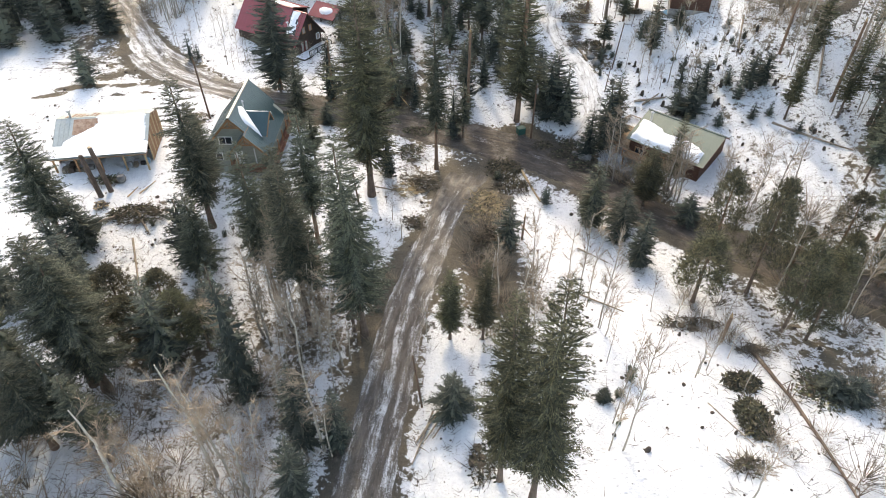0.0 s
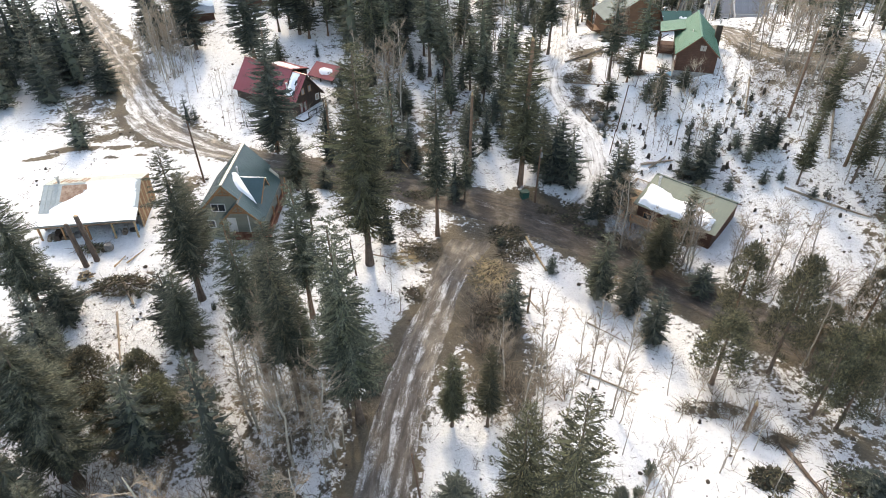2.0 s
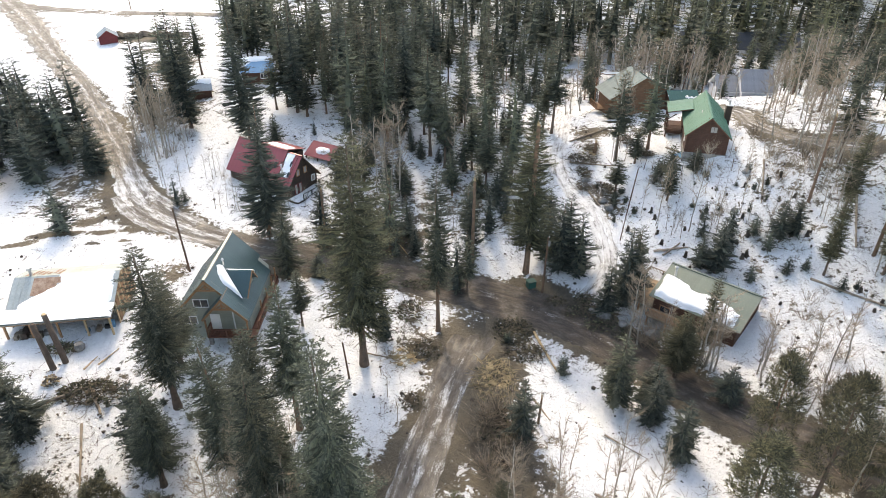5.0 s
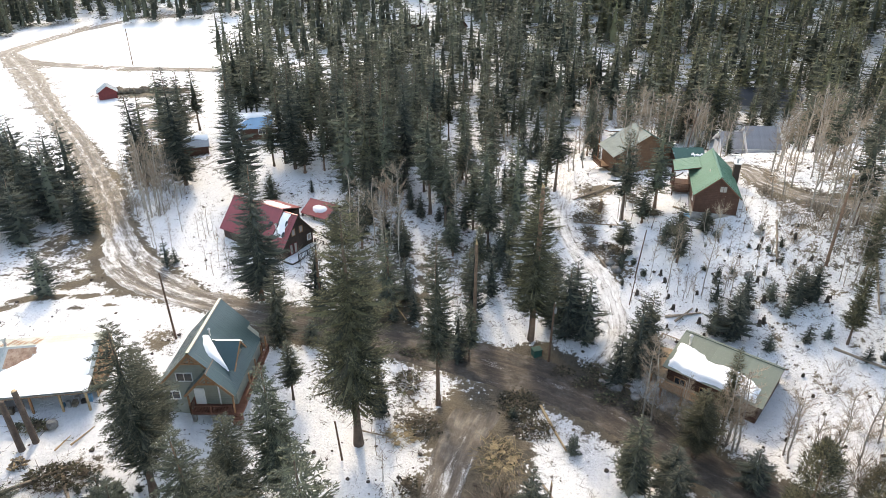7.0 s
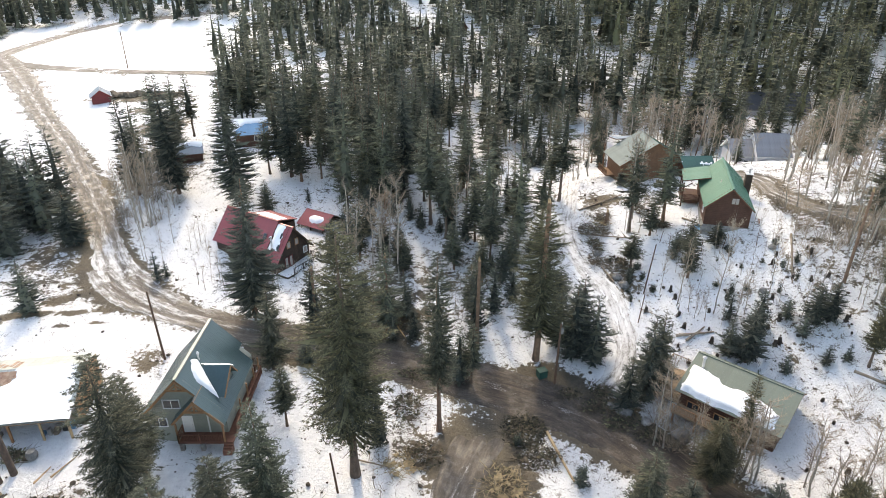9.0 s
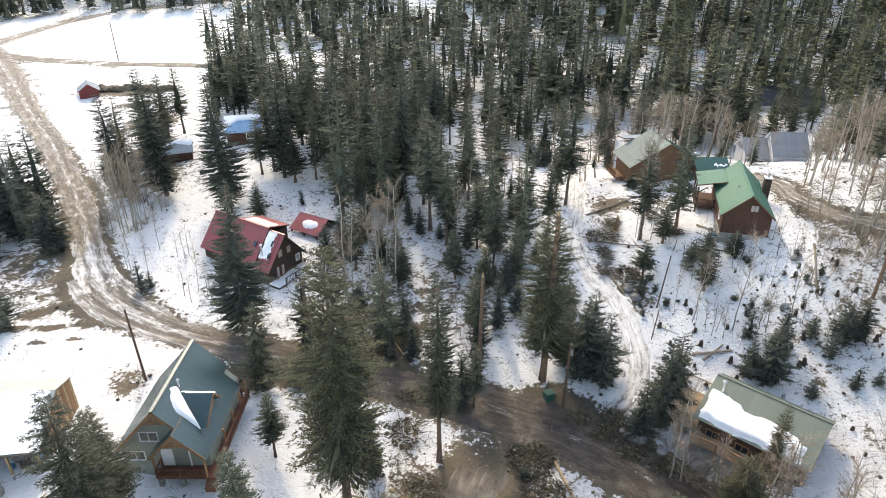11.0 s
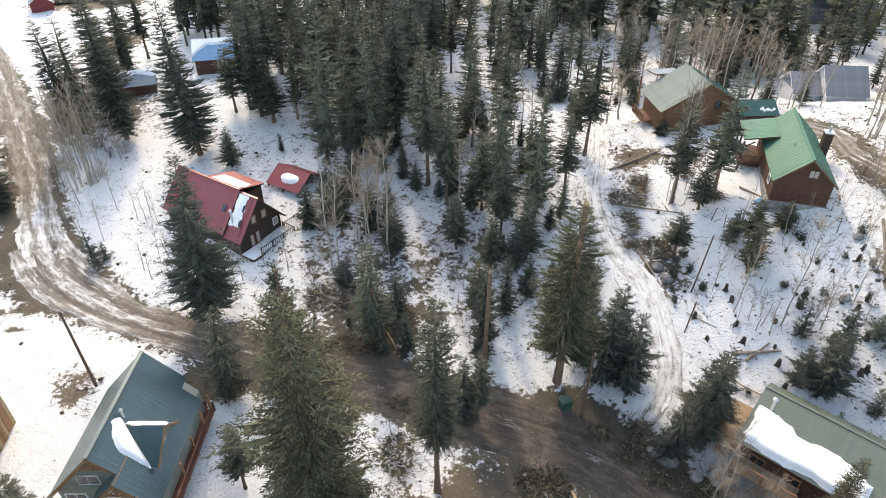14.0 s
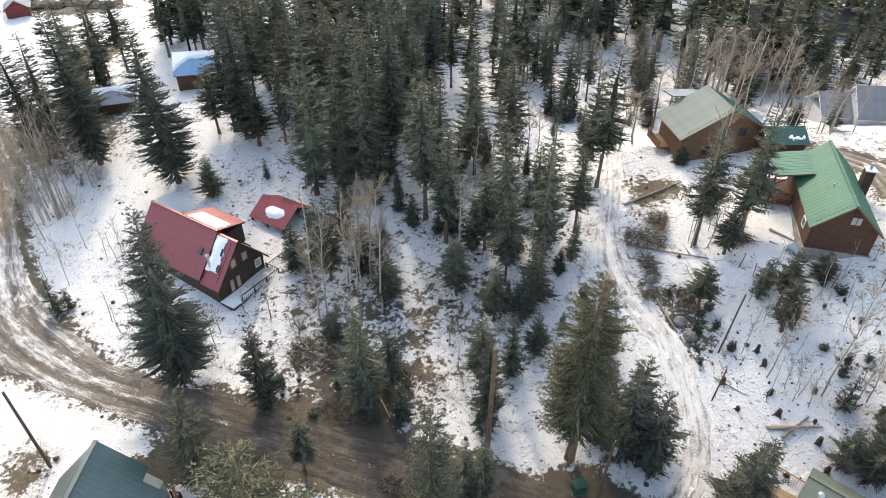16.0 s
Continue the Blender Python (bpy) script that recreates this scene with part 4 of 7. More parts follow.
def carport():
    ang = math.degrees(math.atan2(117.6 - 120.7, -20.4 + 25.5))
    h = thing("red_carport", pose(-25.5, 120.7, 4.6, 0, 0, ang), "open carport with a red metal gable roof", "carport")
    roof_plane(h, (0, 0, 1.0), (1, 0, 0), (0, 2.9, 1.75), 6.0, math.hypot(2.9, 1.75), RED_METAL, DARK_SIDING, 0.4)
    roof_plane(h, (0, 2.9, 2.75), (1, 0, 0), (0, 2.9, -1.75), 6.0, math.hypot(2.9, 1.75), RED_METAL, DARK_SIDING, 0.4)
    for x in (0.3, 2.9, 5.6):
        for y in (0.25, 5.5):
            q = Shape()
            q.beam((x, y, -1.2), (x, y, 1.0), 0.16, 0.16)
            part("post", q, DARK_SIDING, h)
    for y in (0.25, 5.5):
        q = Shape()
        q.beam((0.1, y, 0.9), (5.9, y, 0.9), 0.14, 0.2)
        part("beam", q, DARK_SIDING, h)
    snow_patch(h.matrix_basis @ basis((0, 0, 1.05), (1, 0, 0), (0, 2.9, 1.75)), 6.0, 3.3, lambda U, V: (0.9 - np.hypot((U - 3.3) / 1.7, (V - 1.7) / 0.9)) * 0.9, 0.18, "oval patch of snow on the carport roof", 0.14)


def green_cabin():
    ang = -15.5
    h = thing("green_roofed_cabin", pose(40.0, 104.6, 12.3, 0, 0, ang), "brown log cabin with a bright green metal roof and side porch", "house")
    W, L, zr = 6.0, 13.2, 5.75
    k = 3.05 / 3.35
    sl = math.hypot(1, k)
    gable_walls(h, W, L, zr - W / 2 * k, W / 2 * k, BROWN_LOG, label="reddish brown log walls")
    courses(h, W, L, zr - W / 2 * k, W / 2 * k, BROWN_LOG, 0.28, 0.04)
    roof_plane(h, (0, 13.7, zr + 0.1), (0, -1, 0), (-1, 0, -k), 14.3, 3.4 * sl, GREEN_METAL, DECK_WOOD, 0.6, rib=0.015)
    roof_plane(h, (0, -0.6, zr + 0.1), (0, 1, 0), (1, 0, -k), 14.3, 3.4 * sl, GREEN_METAL, DECK_WOOD, 0.6, rib=0.015)
    c = Shape()
    c.box((-0.15, -0.6, zr + 0.08), (0.15, 13.7, zr + 0.17))
    part("ridge_cap", c, GREEN_METAL, h)
    window(h, face(0.65, -0.05, 3.9), 0.95, 0.85, BROWN_LOG, 1, "small double loft window", CURTAIN)
    window(h, face(-3.05, 2.5, 1.5, -90), 0.9, 0.9, WHITE_PAINT, 0)
    # side porch
    roof_plane(h, (-1.9, 13.7, zr - 1.9 * k + 0.3), (0, -1, 0), (-1, 0, -0.22), 5.6, 4.0, GREEN_METAL, DECK_WOOD, 0.6, rib=0.015)
    d = Shape()
    d.box((-5.7, 8.3, -0.2), (-3.05, 13.5, 0.25))
    dk = part("porch_deck", d, BROWN_LOG, h, "side porch deck")
    boards(dk, (-5.7, 8.3), (-3.05, 13.5), 0.31, BROWN_LOG)
    for y in (8.4, 11.0, 13.4):
        q = Shape()
        q.beam((-5.6, y, -1.2), (-5.6, y, 3.05), 0.2, 0.2)
        part("porch_post", q, BROWN_LOG, h)
    railing(h, [(-5.6, 8.4, 0.3), (-5.6, 13.4, 0.3)], 0.9, BROWN_LOG)
    railing(h, [(-5.6, 8.4, 0.3), (-3.1, 8.4, 0.3)], 0.9, BROWN_LOG)
    br = Shape()
    br.beam((-5.6, 8.4, 2.2), (-4.4, 8.4, 3.1), 0.12, 0.12)
    part("brace", br, BROWN_LOG, h)
    ch = Shape()
    ch.box((3.0, 8.6, 0.0), (3.9, 9.7, 5.1))
    chim = part("chimney", ch, DARK_SIDING, h, "dark boxed chimney with steel cap")
    cap = Shape()
    cap.box((2.9, 8.5, 5.1), (4.0, 9.8, 5.2))
    cap.tube([(3.45, 9.15, 5.2), (3.45, 9.15, 5.9)], [0.16, 0.16], 10)
    part("chimney_cap", cap, STEEL, chim)
    e = Shape()
    e.box((3.05, 1.0, -0.8), (4.6, 6.0, -0.1))
    dk2 = part("east_deck", e, TIMBER, h)
    railing(h, [(4.5, 1.0, -0.1), (4.5, 6.0, -0.1)], 0.9, TIMBER)
    f = Shape()
    f.tube([(-1.0, 4.6, zr - 1.0 * k + 0.1), (-1.0, 4.6, zr - 1.0 * k + 0.45)], [0.07, 0.07], 8)
    part("vent_pipe", f, STEEL, h)
    base = Shape()
    base.box((-3.2, -0.2, -1.5), (3.2, L + 0.2, 0.04))
    part("foundation", base, STONE, h, "low tan stone foundation")


def sage_cabin():
    h = thing("sage_roofed_house", pose(36.2, 127.0, 10.6, 0, 0, 7.0), "honey-coloured log house with a pale sage metal roof", "house")
    W, L, zr = 11.2, 7.2, 7.1
    k = 3.8 / 6.48
    sl = math.hypot(1, k)
    gable_walls(h, W, L, zr - W / 2 * k, W / 2 * k, ORANGE_LOG, foot=2.0, label="honey-coloured log walls")
    courses(h, W, L, zr - W / 2 * k, W / 2 * k, ORANGE_LOG, 0.3, 0.045)
    roof_plane(h, (0, 7.6, zr + 0.1), (0, -1, 0), (-1, 0, -k), 8.2, 6.48 * sl, CREAM_METAL, ORANGE_LOG, 0.5)
    roof_plane(h, (0, -0.6, zr + 0.1), (0, 1, 0), (1, 0, -k), 8.2, 6.48 * sl, DKGREEN_METAL, ORANGE_LOG, 0.5)
    window(h, face(2.0, -0.05, 3.9), 0.8, 0.9, DARK_SIDING, 0, "dark loft window")
    window(h, face(-2.4, -0.05, 1.5), 1.0, 1.0, DARK_SIDING, 0)
    roof_plane(h, (-4.4, 7.7, 5.7), (1, 0, 0), (0, 1, -0.16), 4.4, 3.4, PALE_BLUE_METAL, ORANGE_LOG, 0.5)
    for x in (-5.1, -1.1):
        q = Shape()
        q.beam((x, 10.6, -1.5), (x, 10.6, 4.3), 0.2, 0.2)
        part("porch_post", q, ORANGE_LOG, h)
    d = Shape()
    d.box((-7.3, 3.2, 0.3), (-5.6, 7.2, 0.5))
    part("side_deck", d, ORANGE_LOG, h)
    railing(h, [(-7.2, 3.3, 0.5), (-7.2, 7.2, 0.5)], 0.9, ORANGE_LOG)
    flue(h, (5.4, 1.0, zr - 5.4 * k), 1.0, 0.15)
    g = thing("garage", pose(40.5, 124.4, 12.6, 0, 0, 2.5), "low brown garage with a dark green metal roof", "garage")
    gable_walls(g, 3.9, 5.0, 1.5, 1.2, BROWN_LOG, y0=0.0, foot=1.6).matrix_local = pose(5.1, 0.3, 0, 0, 0, 90) @ pose(1.95, 0.0, 0)
    roof_plane(g, (-0.2, -0.15, 1.5), (1, 0, 0), (0, 2.35, 1.4), 5.6, math.hypot(2.35, 1.4), DKGREEN_METAL, BROWN_LOG, 0.45)
    roof_plane(g, (-0.2, 2.2, 2.9), (1, 0, 0), (0, 2.35, -1.4), 5.6, math.hypot(2.35, 1.4), DKGREEN_METAL, BROWN_LOG, 0.45)
    snow_patch(g.matrix_basis @ basis((-0.2, -0.15, 1.53), (1, 0, 0), (0, 2.35, 1.4)), 5.6, 2.7, lambda U, V: (fbm(U, V, 0.9, 31) - 0.56) * 3 + 0.4 - np.hypot((U - 3.0) / 1.5, (V - 1.4) / 0.7) * 0.6, 0.08, "thin patches of snow on the garage roof", 0.1)


def olive_cabin():
    ang = math.degrees(math.atan2(-7.65, 8.3))
    h = thing("hillside_cabin", pose(29.4, 82.45, 0.0, 0, 0, ang), "brown hillside cabin with a grey-green metal roof under snow", "house")
    L, zr = 11.4, 6.35
    drop = 2.15 / 5.75
    sl = math.hypot(1, drop)
    w = Shape()                                               # walls: tall to the valley side, sunk in the slope behind
    prof = [(-5.3, -1.5), (1.7, -1.5), (1.7, zr - 1.7 * 0.55 - 0.15), (0, zr - 0.15), (-5.3, zr - 5.3 * drop - 0.15)]
    v = [(0.6, y, z) for y, z in prof] + [(L - 0.5, y, z) for y, z in prof]
    w.add(v, [(4, 3, 2, 1, 0), (5, 6, 7, 8, 9)] + [(i, (i + 1) % 5, (i + 1) % 5 + 5, i + 5) for i in range(5)])
    part("wall", w, BROWN_LOG, h, "brown log walls")
    for z in np.arange(-0.6, 3.8, 0.3):
        s = Shape()
        s.box((0.6, -5.345, z), (L - 0.5, -5.302, z + 0.26))
        part("board", s, BROWN_LOG, h)
        s = Shape()
        s.box((L - 0.498, -5.3, z), (L - 0.46, 1.6, z + 0.26))
        part("board", s, BROWN_LOG, h)
    rf, m = roof_plane(h, (0, -5.75, zr - 5.75 * drop), (1, 0, 0), (0, 1, drop), L, 5.75 * sl, OLIVE_METAL, DECK_WOOD, 0.42)
    roof_plane(h, (0, 0, zr), (1, 0, 0), (0, 1, -0.55), L, 2.0 * math.hypot(1, 0.55), OLIVE_METAL, DECK_WOOD, 0.42)
    c = Shape()
    c.box((0, -0.14, zr - 0.02), (L, 0.14, zr + 0.06))
    part("ridge_cap", c, OLIVE_METAL, h)
    for x in (2.2, 5.2, 8.6):
        window(h, face(x, -5.36, 2.7), 1.2, 1.0, TIMBER, 1)
    flue(h, (1.3, -1.7, zr - 1.7 * drop), 1.3, 0.14)
    for x in (8.3, 10.4):
        q = Shape()
        q.tube([(x, 0.4, zr - 0.3), (x, 0.4, zr + 0.45)], [0.06, 0.06], 8)
        part("vent_pipe", q, STEEL, h)
    # western deck
    d = Shape()
    d.box((-3.4, -5.6, 2.45), (0.58, 1.6, 2.62))
    dk = part("deck", d, TAN_DECK, h, "weathered wooden side deck on posts")
    boards(dk, (-3.4, -5.6), (0.58, 1.6), 2.68, TAN_DECK)
    railing(h, [(-3.35, -5.55, 2.68), (-3.35, 1.55, 2.68), (0.4, 1.55, 2.68)], 0.95, TAN_DECK, 0.2)
    railing(h, [(-3.35, -5.55, 2.68), (0.6, -5.55, 2.68)], 0.95, TAN_DECK, 0.2)
    d2 = Shape()
    d2.box((0.58, -7.2, 2.2), (6.0, -5.35, 2.36))
    dk2 = part("deck", d2, TAN_DECK, h)
    boards(dk2, (0.58, -7.2), (6.0, -5.35), 2.42, TAN_DECK)
    railing(h, [(0.6, -7.15, 2.42), (6.0, -7.15, 2.42)], 0.95, TIMBER, 0.2)
    for x, y in ((-3.2, -5.4), (-3.2, -2.0), (-3.2, 1.4), (0.8, -7.0), (3.3, -7.0), (5.8, -7.0), (-1.2, -5.4)):
        q = Shape()
        q.beam((x, y, -1.0), (x, y, 2.45), 0.18, 0.18)
        part("deck_post", q, TIMBER, h)
    rng = random.Random(8)
    for i in range(26):
        q = Shape()
        x, y, z = rng.uniform(-2.6, 0.2), rng.uniform(-5.4, -4.6), rng.uniform(-0.2, 1.0)
        q.tube([(x, y, z), (x, y + 0.5, z)], [0.12, 0.12], 7)
        part("firewood", q, CUT, h)
    mw = h.matrix_basis @ m
    snow_patch(mw, L, 5.75 * sl, lambda U, V: np.minimum(np.minimum(U - 0.35, 10.4 - U), np.minimum(V - 0.25, 4.1 - 0.13 * U + 0.3 * np.sin(U * 1.1) - V)) * 0.8 + 0.5 * (fbm(U, V, 1.3, 51) - 0.5), 0.5, "thick snow blanket on the cabin roof", 0.2)


def grey_house():
    h = thing("grey_house", pose(53.4, 137.0, 9.7, 0, 0, -6), "pale grey house with a grey metal roof in two wings", "house")
    s = Shape()
    s.box((0.6, 0, -2), (4.6, 6.0, 2.6))
    part("wall", s, GREY_SIDING, h, "pale grey siding")
    roof_plane(h, (0.2, -0.5, 2.5), (1, 0, 0), (0, 3.5, 2.4), 4.4, math.hypot(3.5, 2.4), GREY_METAL, WHITE_PAINT, 0.45)
    roof_plane(h, (0.2, 3.0, 4.9), (1, 0, 0), (0, 3.5, -2.4), 4.4, math.hypot(3.5, 2.4), GREY_METAL, WHITE_PAINT, 0.45)
    w = Shape()
    prof = [(-1.8, -2), (5.2, -2), (5.2, 3.2), (1.7, 6.3), (-1.8, 3.2)]
    w.add([(4.6, y, z) for y, z in prof] + [(10.4, y, z) for y, z in prof], [(4, 3, 2, 1, 0), (5, 6, 7, 8, 9)] + [(i, (i + 1) % 5, (i + 1) % 5 + 5, i + 5) for i in range(5)])
    part("wall", w, GREY_SIDING, h)
    roof_plane(h, (4.3, -2.2, 3.05), (1, 0, 0), (0, 3.9, 3.45), 6.4, math.hypot(3.9, 3.45), GREY_METAL, WHITE_PAINT, 0.45)
    roof_plane(h, (4.3, 1.7, 6.5), (1, 0, 0), (0, 3.9, -3.45), 6.4, math.hypot(3.9, 3.45), GREY_METAL, WHITE_PAINT, 0.45)
    window(h, face(6.4, -1.83, 1.2), 0.9, 0.8, WHITE_PAINT, 1)
    window(h, face(9.4, -1.83, 1.2), 0.9, 0.8, WHITE_PAINT, 1)
    window(h, face(1.8, -0.03, 1.2), 0.8, 0.8, WHITE_PAINT, 0)
    window(h, face(3.3, -0.03, 1.2), 0.8, 0.8, WHITE_PAINT, 0)


def blue_house():
    h = thing("blue_roofed_house", pose(-45.2, 154.2, 8.2, 0, 0, 13), "brown cabin with a bright blue metal roof half under snow", "house")
    w = Shape()
    prof = [(0, -2), (6.2, -2), (6.2, 3.2), (3.1, 5.0), (0, 3.2)]
    w.add([(0.3, y, z) for y, z in prof] + [(6.9, y, z) for y, z in prof], [(4, 3, 2, 1, 0), (5, 6, 7, 8, 9)] + [(i, (i + 1) % 5, (i + 1) % 5 + 5, i + 5) for i in range(5)])
    part("wall", w, BROWN_LOG, h)
    rf, m = roof_plane(h, (0, -0.6, 2.85), (1, 0, 0), (0, 4.0, 2.45), 7.3, math.hypot(4.0, 2.45), BLUE_METAL, BROWN_LOG, 0.4)
    roof_plane(h, (0, 3.4, 5.3), (1, 0, 0), (0, 4.0, -2.45), 7.3, math.hypot(4.0, 2.45), BLUE_METAL, BROWN_LOG, 0.4)
    window(h, face(4.9, -0.03, 1.9), 1.3, 1.0, WHITE_PAINT, 1)
    snow_patch(h.matrix_basis @ m, 7.3, 4.7, lambda U, V: (V - 3.3 + 1.1 * np.clip(2.6 - U, 0, 3) * 0.8) * 0.8 - 0.6 * np.clip(U - 6.4, 0, 2), 0.2, "melting snow along the blue ridge", 0.18)
    k = thing("lean_to_cabin", pose(-56.5, 146.5, 6.9, 0, 0, 20), "small brown cabin with a pale blue metal roof", "house")
    w = Shape()
    prof = [(0, -1), (4.6, -1), (4.6, 2.3), (2.3, 3.7), (0, 2.3)]
    w.add([(0.2, y, z) for y, z in prof] + [(6.5, y, z) for y, z in prof], [(4, 3, 2, 1, 0), (5, 6, 7, 8, 9)] + [(i, (i + 1) % 5, (i + 1) % 5 + 5, i + 5) for i in range(5)])
    part("wall", w, BROWN_LOG, k)
    rf, m = roof_plane(k, (0, -0.5, 2.1), (1, 0, 0), (0, 2.8, 1.75), 6.8, 3.3, PALE_BLUE_METAL, BROWN_LOG, 0.4)
    roof_plane(k, (0, 2.3, 3.85), (1, 0, 0), (0, 2.8, -1.75), 6.8, 3.3, PALE_BLUE_METAL, BROWN_LOG, 0.4)
    snow_patch(k.matrix_basis @ m, 6.8, 3.3, lambda U, V: (V - 2.6 + 0.3 * np.sin(U * 1.3)) * 0.7 + 0.3, 0.18, "snow on the pale blue cabin roof", 0.2)


def small_shed(name, m, w, l, zw, rise, wall, roof, label):
    h = thing(name, m, label, "shed")
    gable_walls(h, w, l, zw, rise, wall)
    k = rise / (w / 2)
    sl = math.hypot(1, k)
    roof_plane(h, (0, l + 0.4, zw + rise + 0.08), (0, -1, 0), (-1, 0, -k), l + 0.8, (w / 2 + 0.4) * sl, roof, wall, 0.5)
    roof_plane(h, (0, -0.4, zw + rise + 0.08), (0, 1, 0), (1, 0, -k), l + 0.8, (w / 2 + 0.4) * sl, roof, wall, 0.5)
    return h


teal_house()
workshop()
red_house()
carport()
green_cabin()
sage_cabin()
olive_cabin()
grey_house()
blue_house()
sh = small_shed("red_shed", pose(-92.0, 192.5, 8.4, 0, 0, 28), 4.6, 5.2, 2.0, 1.6, RED_SIDING, PALE_BLUE_METAL, "small barn-red shed with a pale metal roof in the snow")
far_a = small_shed("distant_house", pose(-7, 274, 14.6, 0, 0, 70), 7, 10, 3.5, 2.6, DARK_SIDING, ZINC, "far house with a pale metal roof among spruces")
far_b = small_shed("distant_house", pose(7, 268, 14.4, 0, 0, 60), 6, 7, 3, 2.2, BROWN_LOG, GREEN_METAL, "far cabin with a green metal roof among spruces")
dk_a = small_shed("charcoal_house", pose(70, 187, 6.5, 0, 0, 80), 7, 7, 3, 3.2, GREY_SIDING, DARK_ROOF, "far house with a charcoal roof behind bare aspens")
dk_b = small_shed("charcoal_house", pose(92, 184, 6.5, 0, 0, 82), 8, 15, 3, 3.4, GREY_SIDING, DARK_ROOF, "long far house with a charcoal roof and snowy gable")


# ---- trees ----
def conifer_crown(seed, h, r, foot, whorls, per, spray, profile=0.85, droop=0.25, rise=0.1, ragged=0.3, core=0.25, dens=4.0, blade=0.16, plate=0.1):
    """Whorls of drooping boughs: a folded bough body each, fringed with sprays of needles."""
    rng = np.random.RandomState(seed)
    boughs = []
    for w in range(whorls):
        q = max((w + rng.uniform(-0.45, 0.45)) / whorls, 0.0)
        z = foot * h + (h - foot * h) * q
        tier = rng.uniform(0.84, 1.1)
        env = r * tier * max(0.03, (1 - q) ** profile) * (0.45 + 0.55 * min(1.0, (q + 0.06) / 0.26))
        n = max(4, int(per * (0.5 + 0.5 * (1 - q))))
        a0 = rng.uniform(0, 7)
        for b in range(n):
            az = a0 + 6.2832 * b / n + rng.uniform(-0.35, 0.35)
            lobe = 1 + 0.16 * math.sin(2 * az + 7 * q + seed) + 0.13 * math.sin(3 * az - 13 * q + 2 * seed)   # no tree grows evenly all round
            if rng.rand() > 0.1:
                boughs.append((z + rng.uniform(-0.6, 0.6) * h / whorls, az, lobe * env * (1 - ragged + 1.4 * ragged * rng.rand() ** 1.3), q))
    B = np.array(boughs)
    up = np.array((0.0, 0.0, 1.0))

    def along(own, t, side):
        """Point at the share t of each bough, moved sideways by a share of its length."""
        z, a, L, q = B[own].T
        d, s = np.stack([np.cos(a), np.sin(a), 0 * a], -1), np.stack([-np.sin(a), np.cos(a), 0 * a], -1)
        dr = droop * (1.25 - q)
        return d * (L * t)[:, None] + up * (z + L * (rise * t - dr * t * t))[:, None] + s * (side * L)[:, None], d, s
    every = np.arange(len(B))
    one = np.ones(len(B))
    body = []
    for side, t, w in ((-1, 0.5, plate), (1, 0.5, plate)):
        sag = up * (0.09 * B[:, 2] * rng.uniform(0.5, 1.6, len(B)))[:, None]
        root, tip = along(every, 0.02 * one, 0 * one)[0], along(every, rng.uniform(0.74, 0.95, len(B)), 0 * one)[0]
        wing = along(every, rng.uniform(0.4, 0.68, len(B)), side * w * rng.uniform(0.7, 1.25, len(B)))[0] - sag
        body.append(np.stack([root, wing, tip] if side < 0 else [root, tip, wing], 1).reshape(-1, 3))
    k = np.maximum(2, (B[:, 2] / (spray * 0.5) * dens).astype(int))
    own = np.repeat(every, k)
    N = len(own)
    t = 0.2 + 0.8 * np.sqrt(rng.rand(N))
    side = np.where(rng.rand(N) < 0.5, -1.0, 1.0)
    p, d, s = along(own, t, side * 0.3 * (1.12 - t) * rng.rand(N))
    size = spray * rng.uniform(0.6, 1.3, N) * (1.1 - 0.35 * t)
    fw = d * rng.uniform(0.3, 1.0, N)[:, None] + s * (side * rng.uniform(0.1, 0.9, N))[:, None] + up * rng.uniform(-0.5, 0.45, N)[:, None]
    fw /= np.linalg.norm(fw, axis=1)[:, None]
    cr = np.cross(fw, up + s * (side * rng.uniform(-1.2, 1.2, N))[:, None])
    cr /= np.linalg.norm(cr, axis=1)[:, None]
    size = size[:, None]
    V = np.stack([p - cr * size * blade, p + cr * size * blade, p + fw * size], 1).reshape(-1, 3)
    V = np.concatenate(body + [V])
    sh = Shape()
    sh.v = V.tolist()
    sh.f = np.arange(len(V)).reshape(-1, 3).tolist()
    c0 = len(sh.v)
    rings, k = 6, 6                                            # added solid core that blocks light, so the crown's inside stays dim
    for i in range(rings):
        q = i / (rings - 1)
        for j in range(k):
            a = 2 * math.pi * j / k
            rr = core * r * (1 - q) ** (profile + 0.5) * rng.uniform(0.4, 1.2) + 0.02
            sh.v.append((rr * math.cos(a), rr * math.sin(a), (foot + 0.05) * h + q * h * (0.8 - foot)))
    for i in range(rings - 1):
        for j in range(k):
            a, b = c0 + i * k + j, c0 + i * k + (j + 1) % k
            sh.f.append((a, b, b + k, a + k))
    sh.m = [0] * len(sh.f)
    return sh


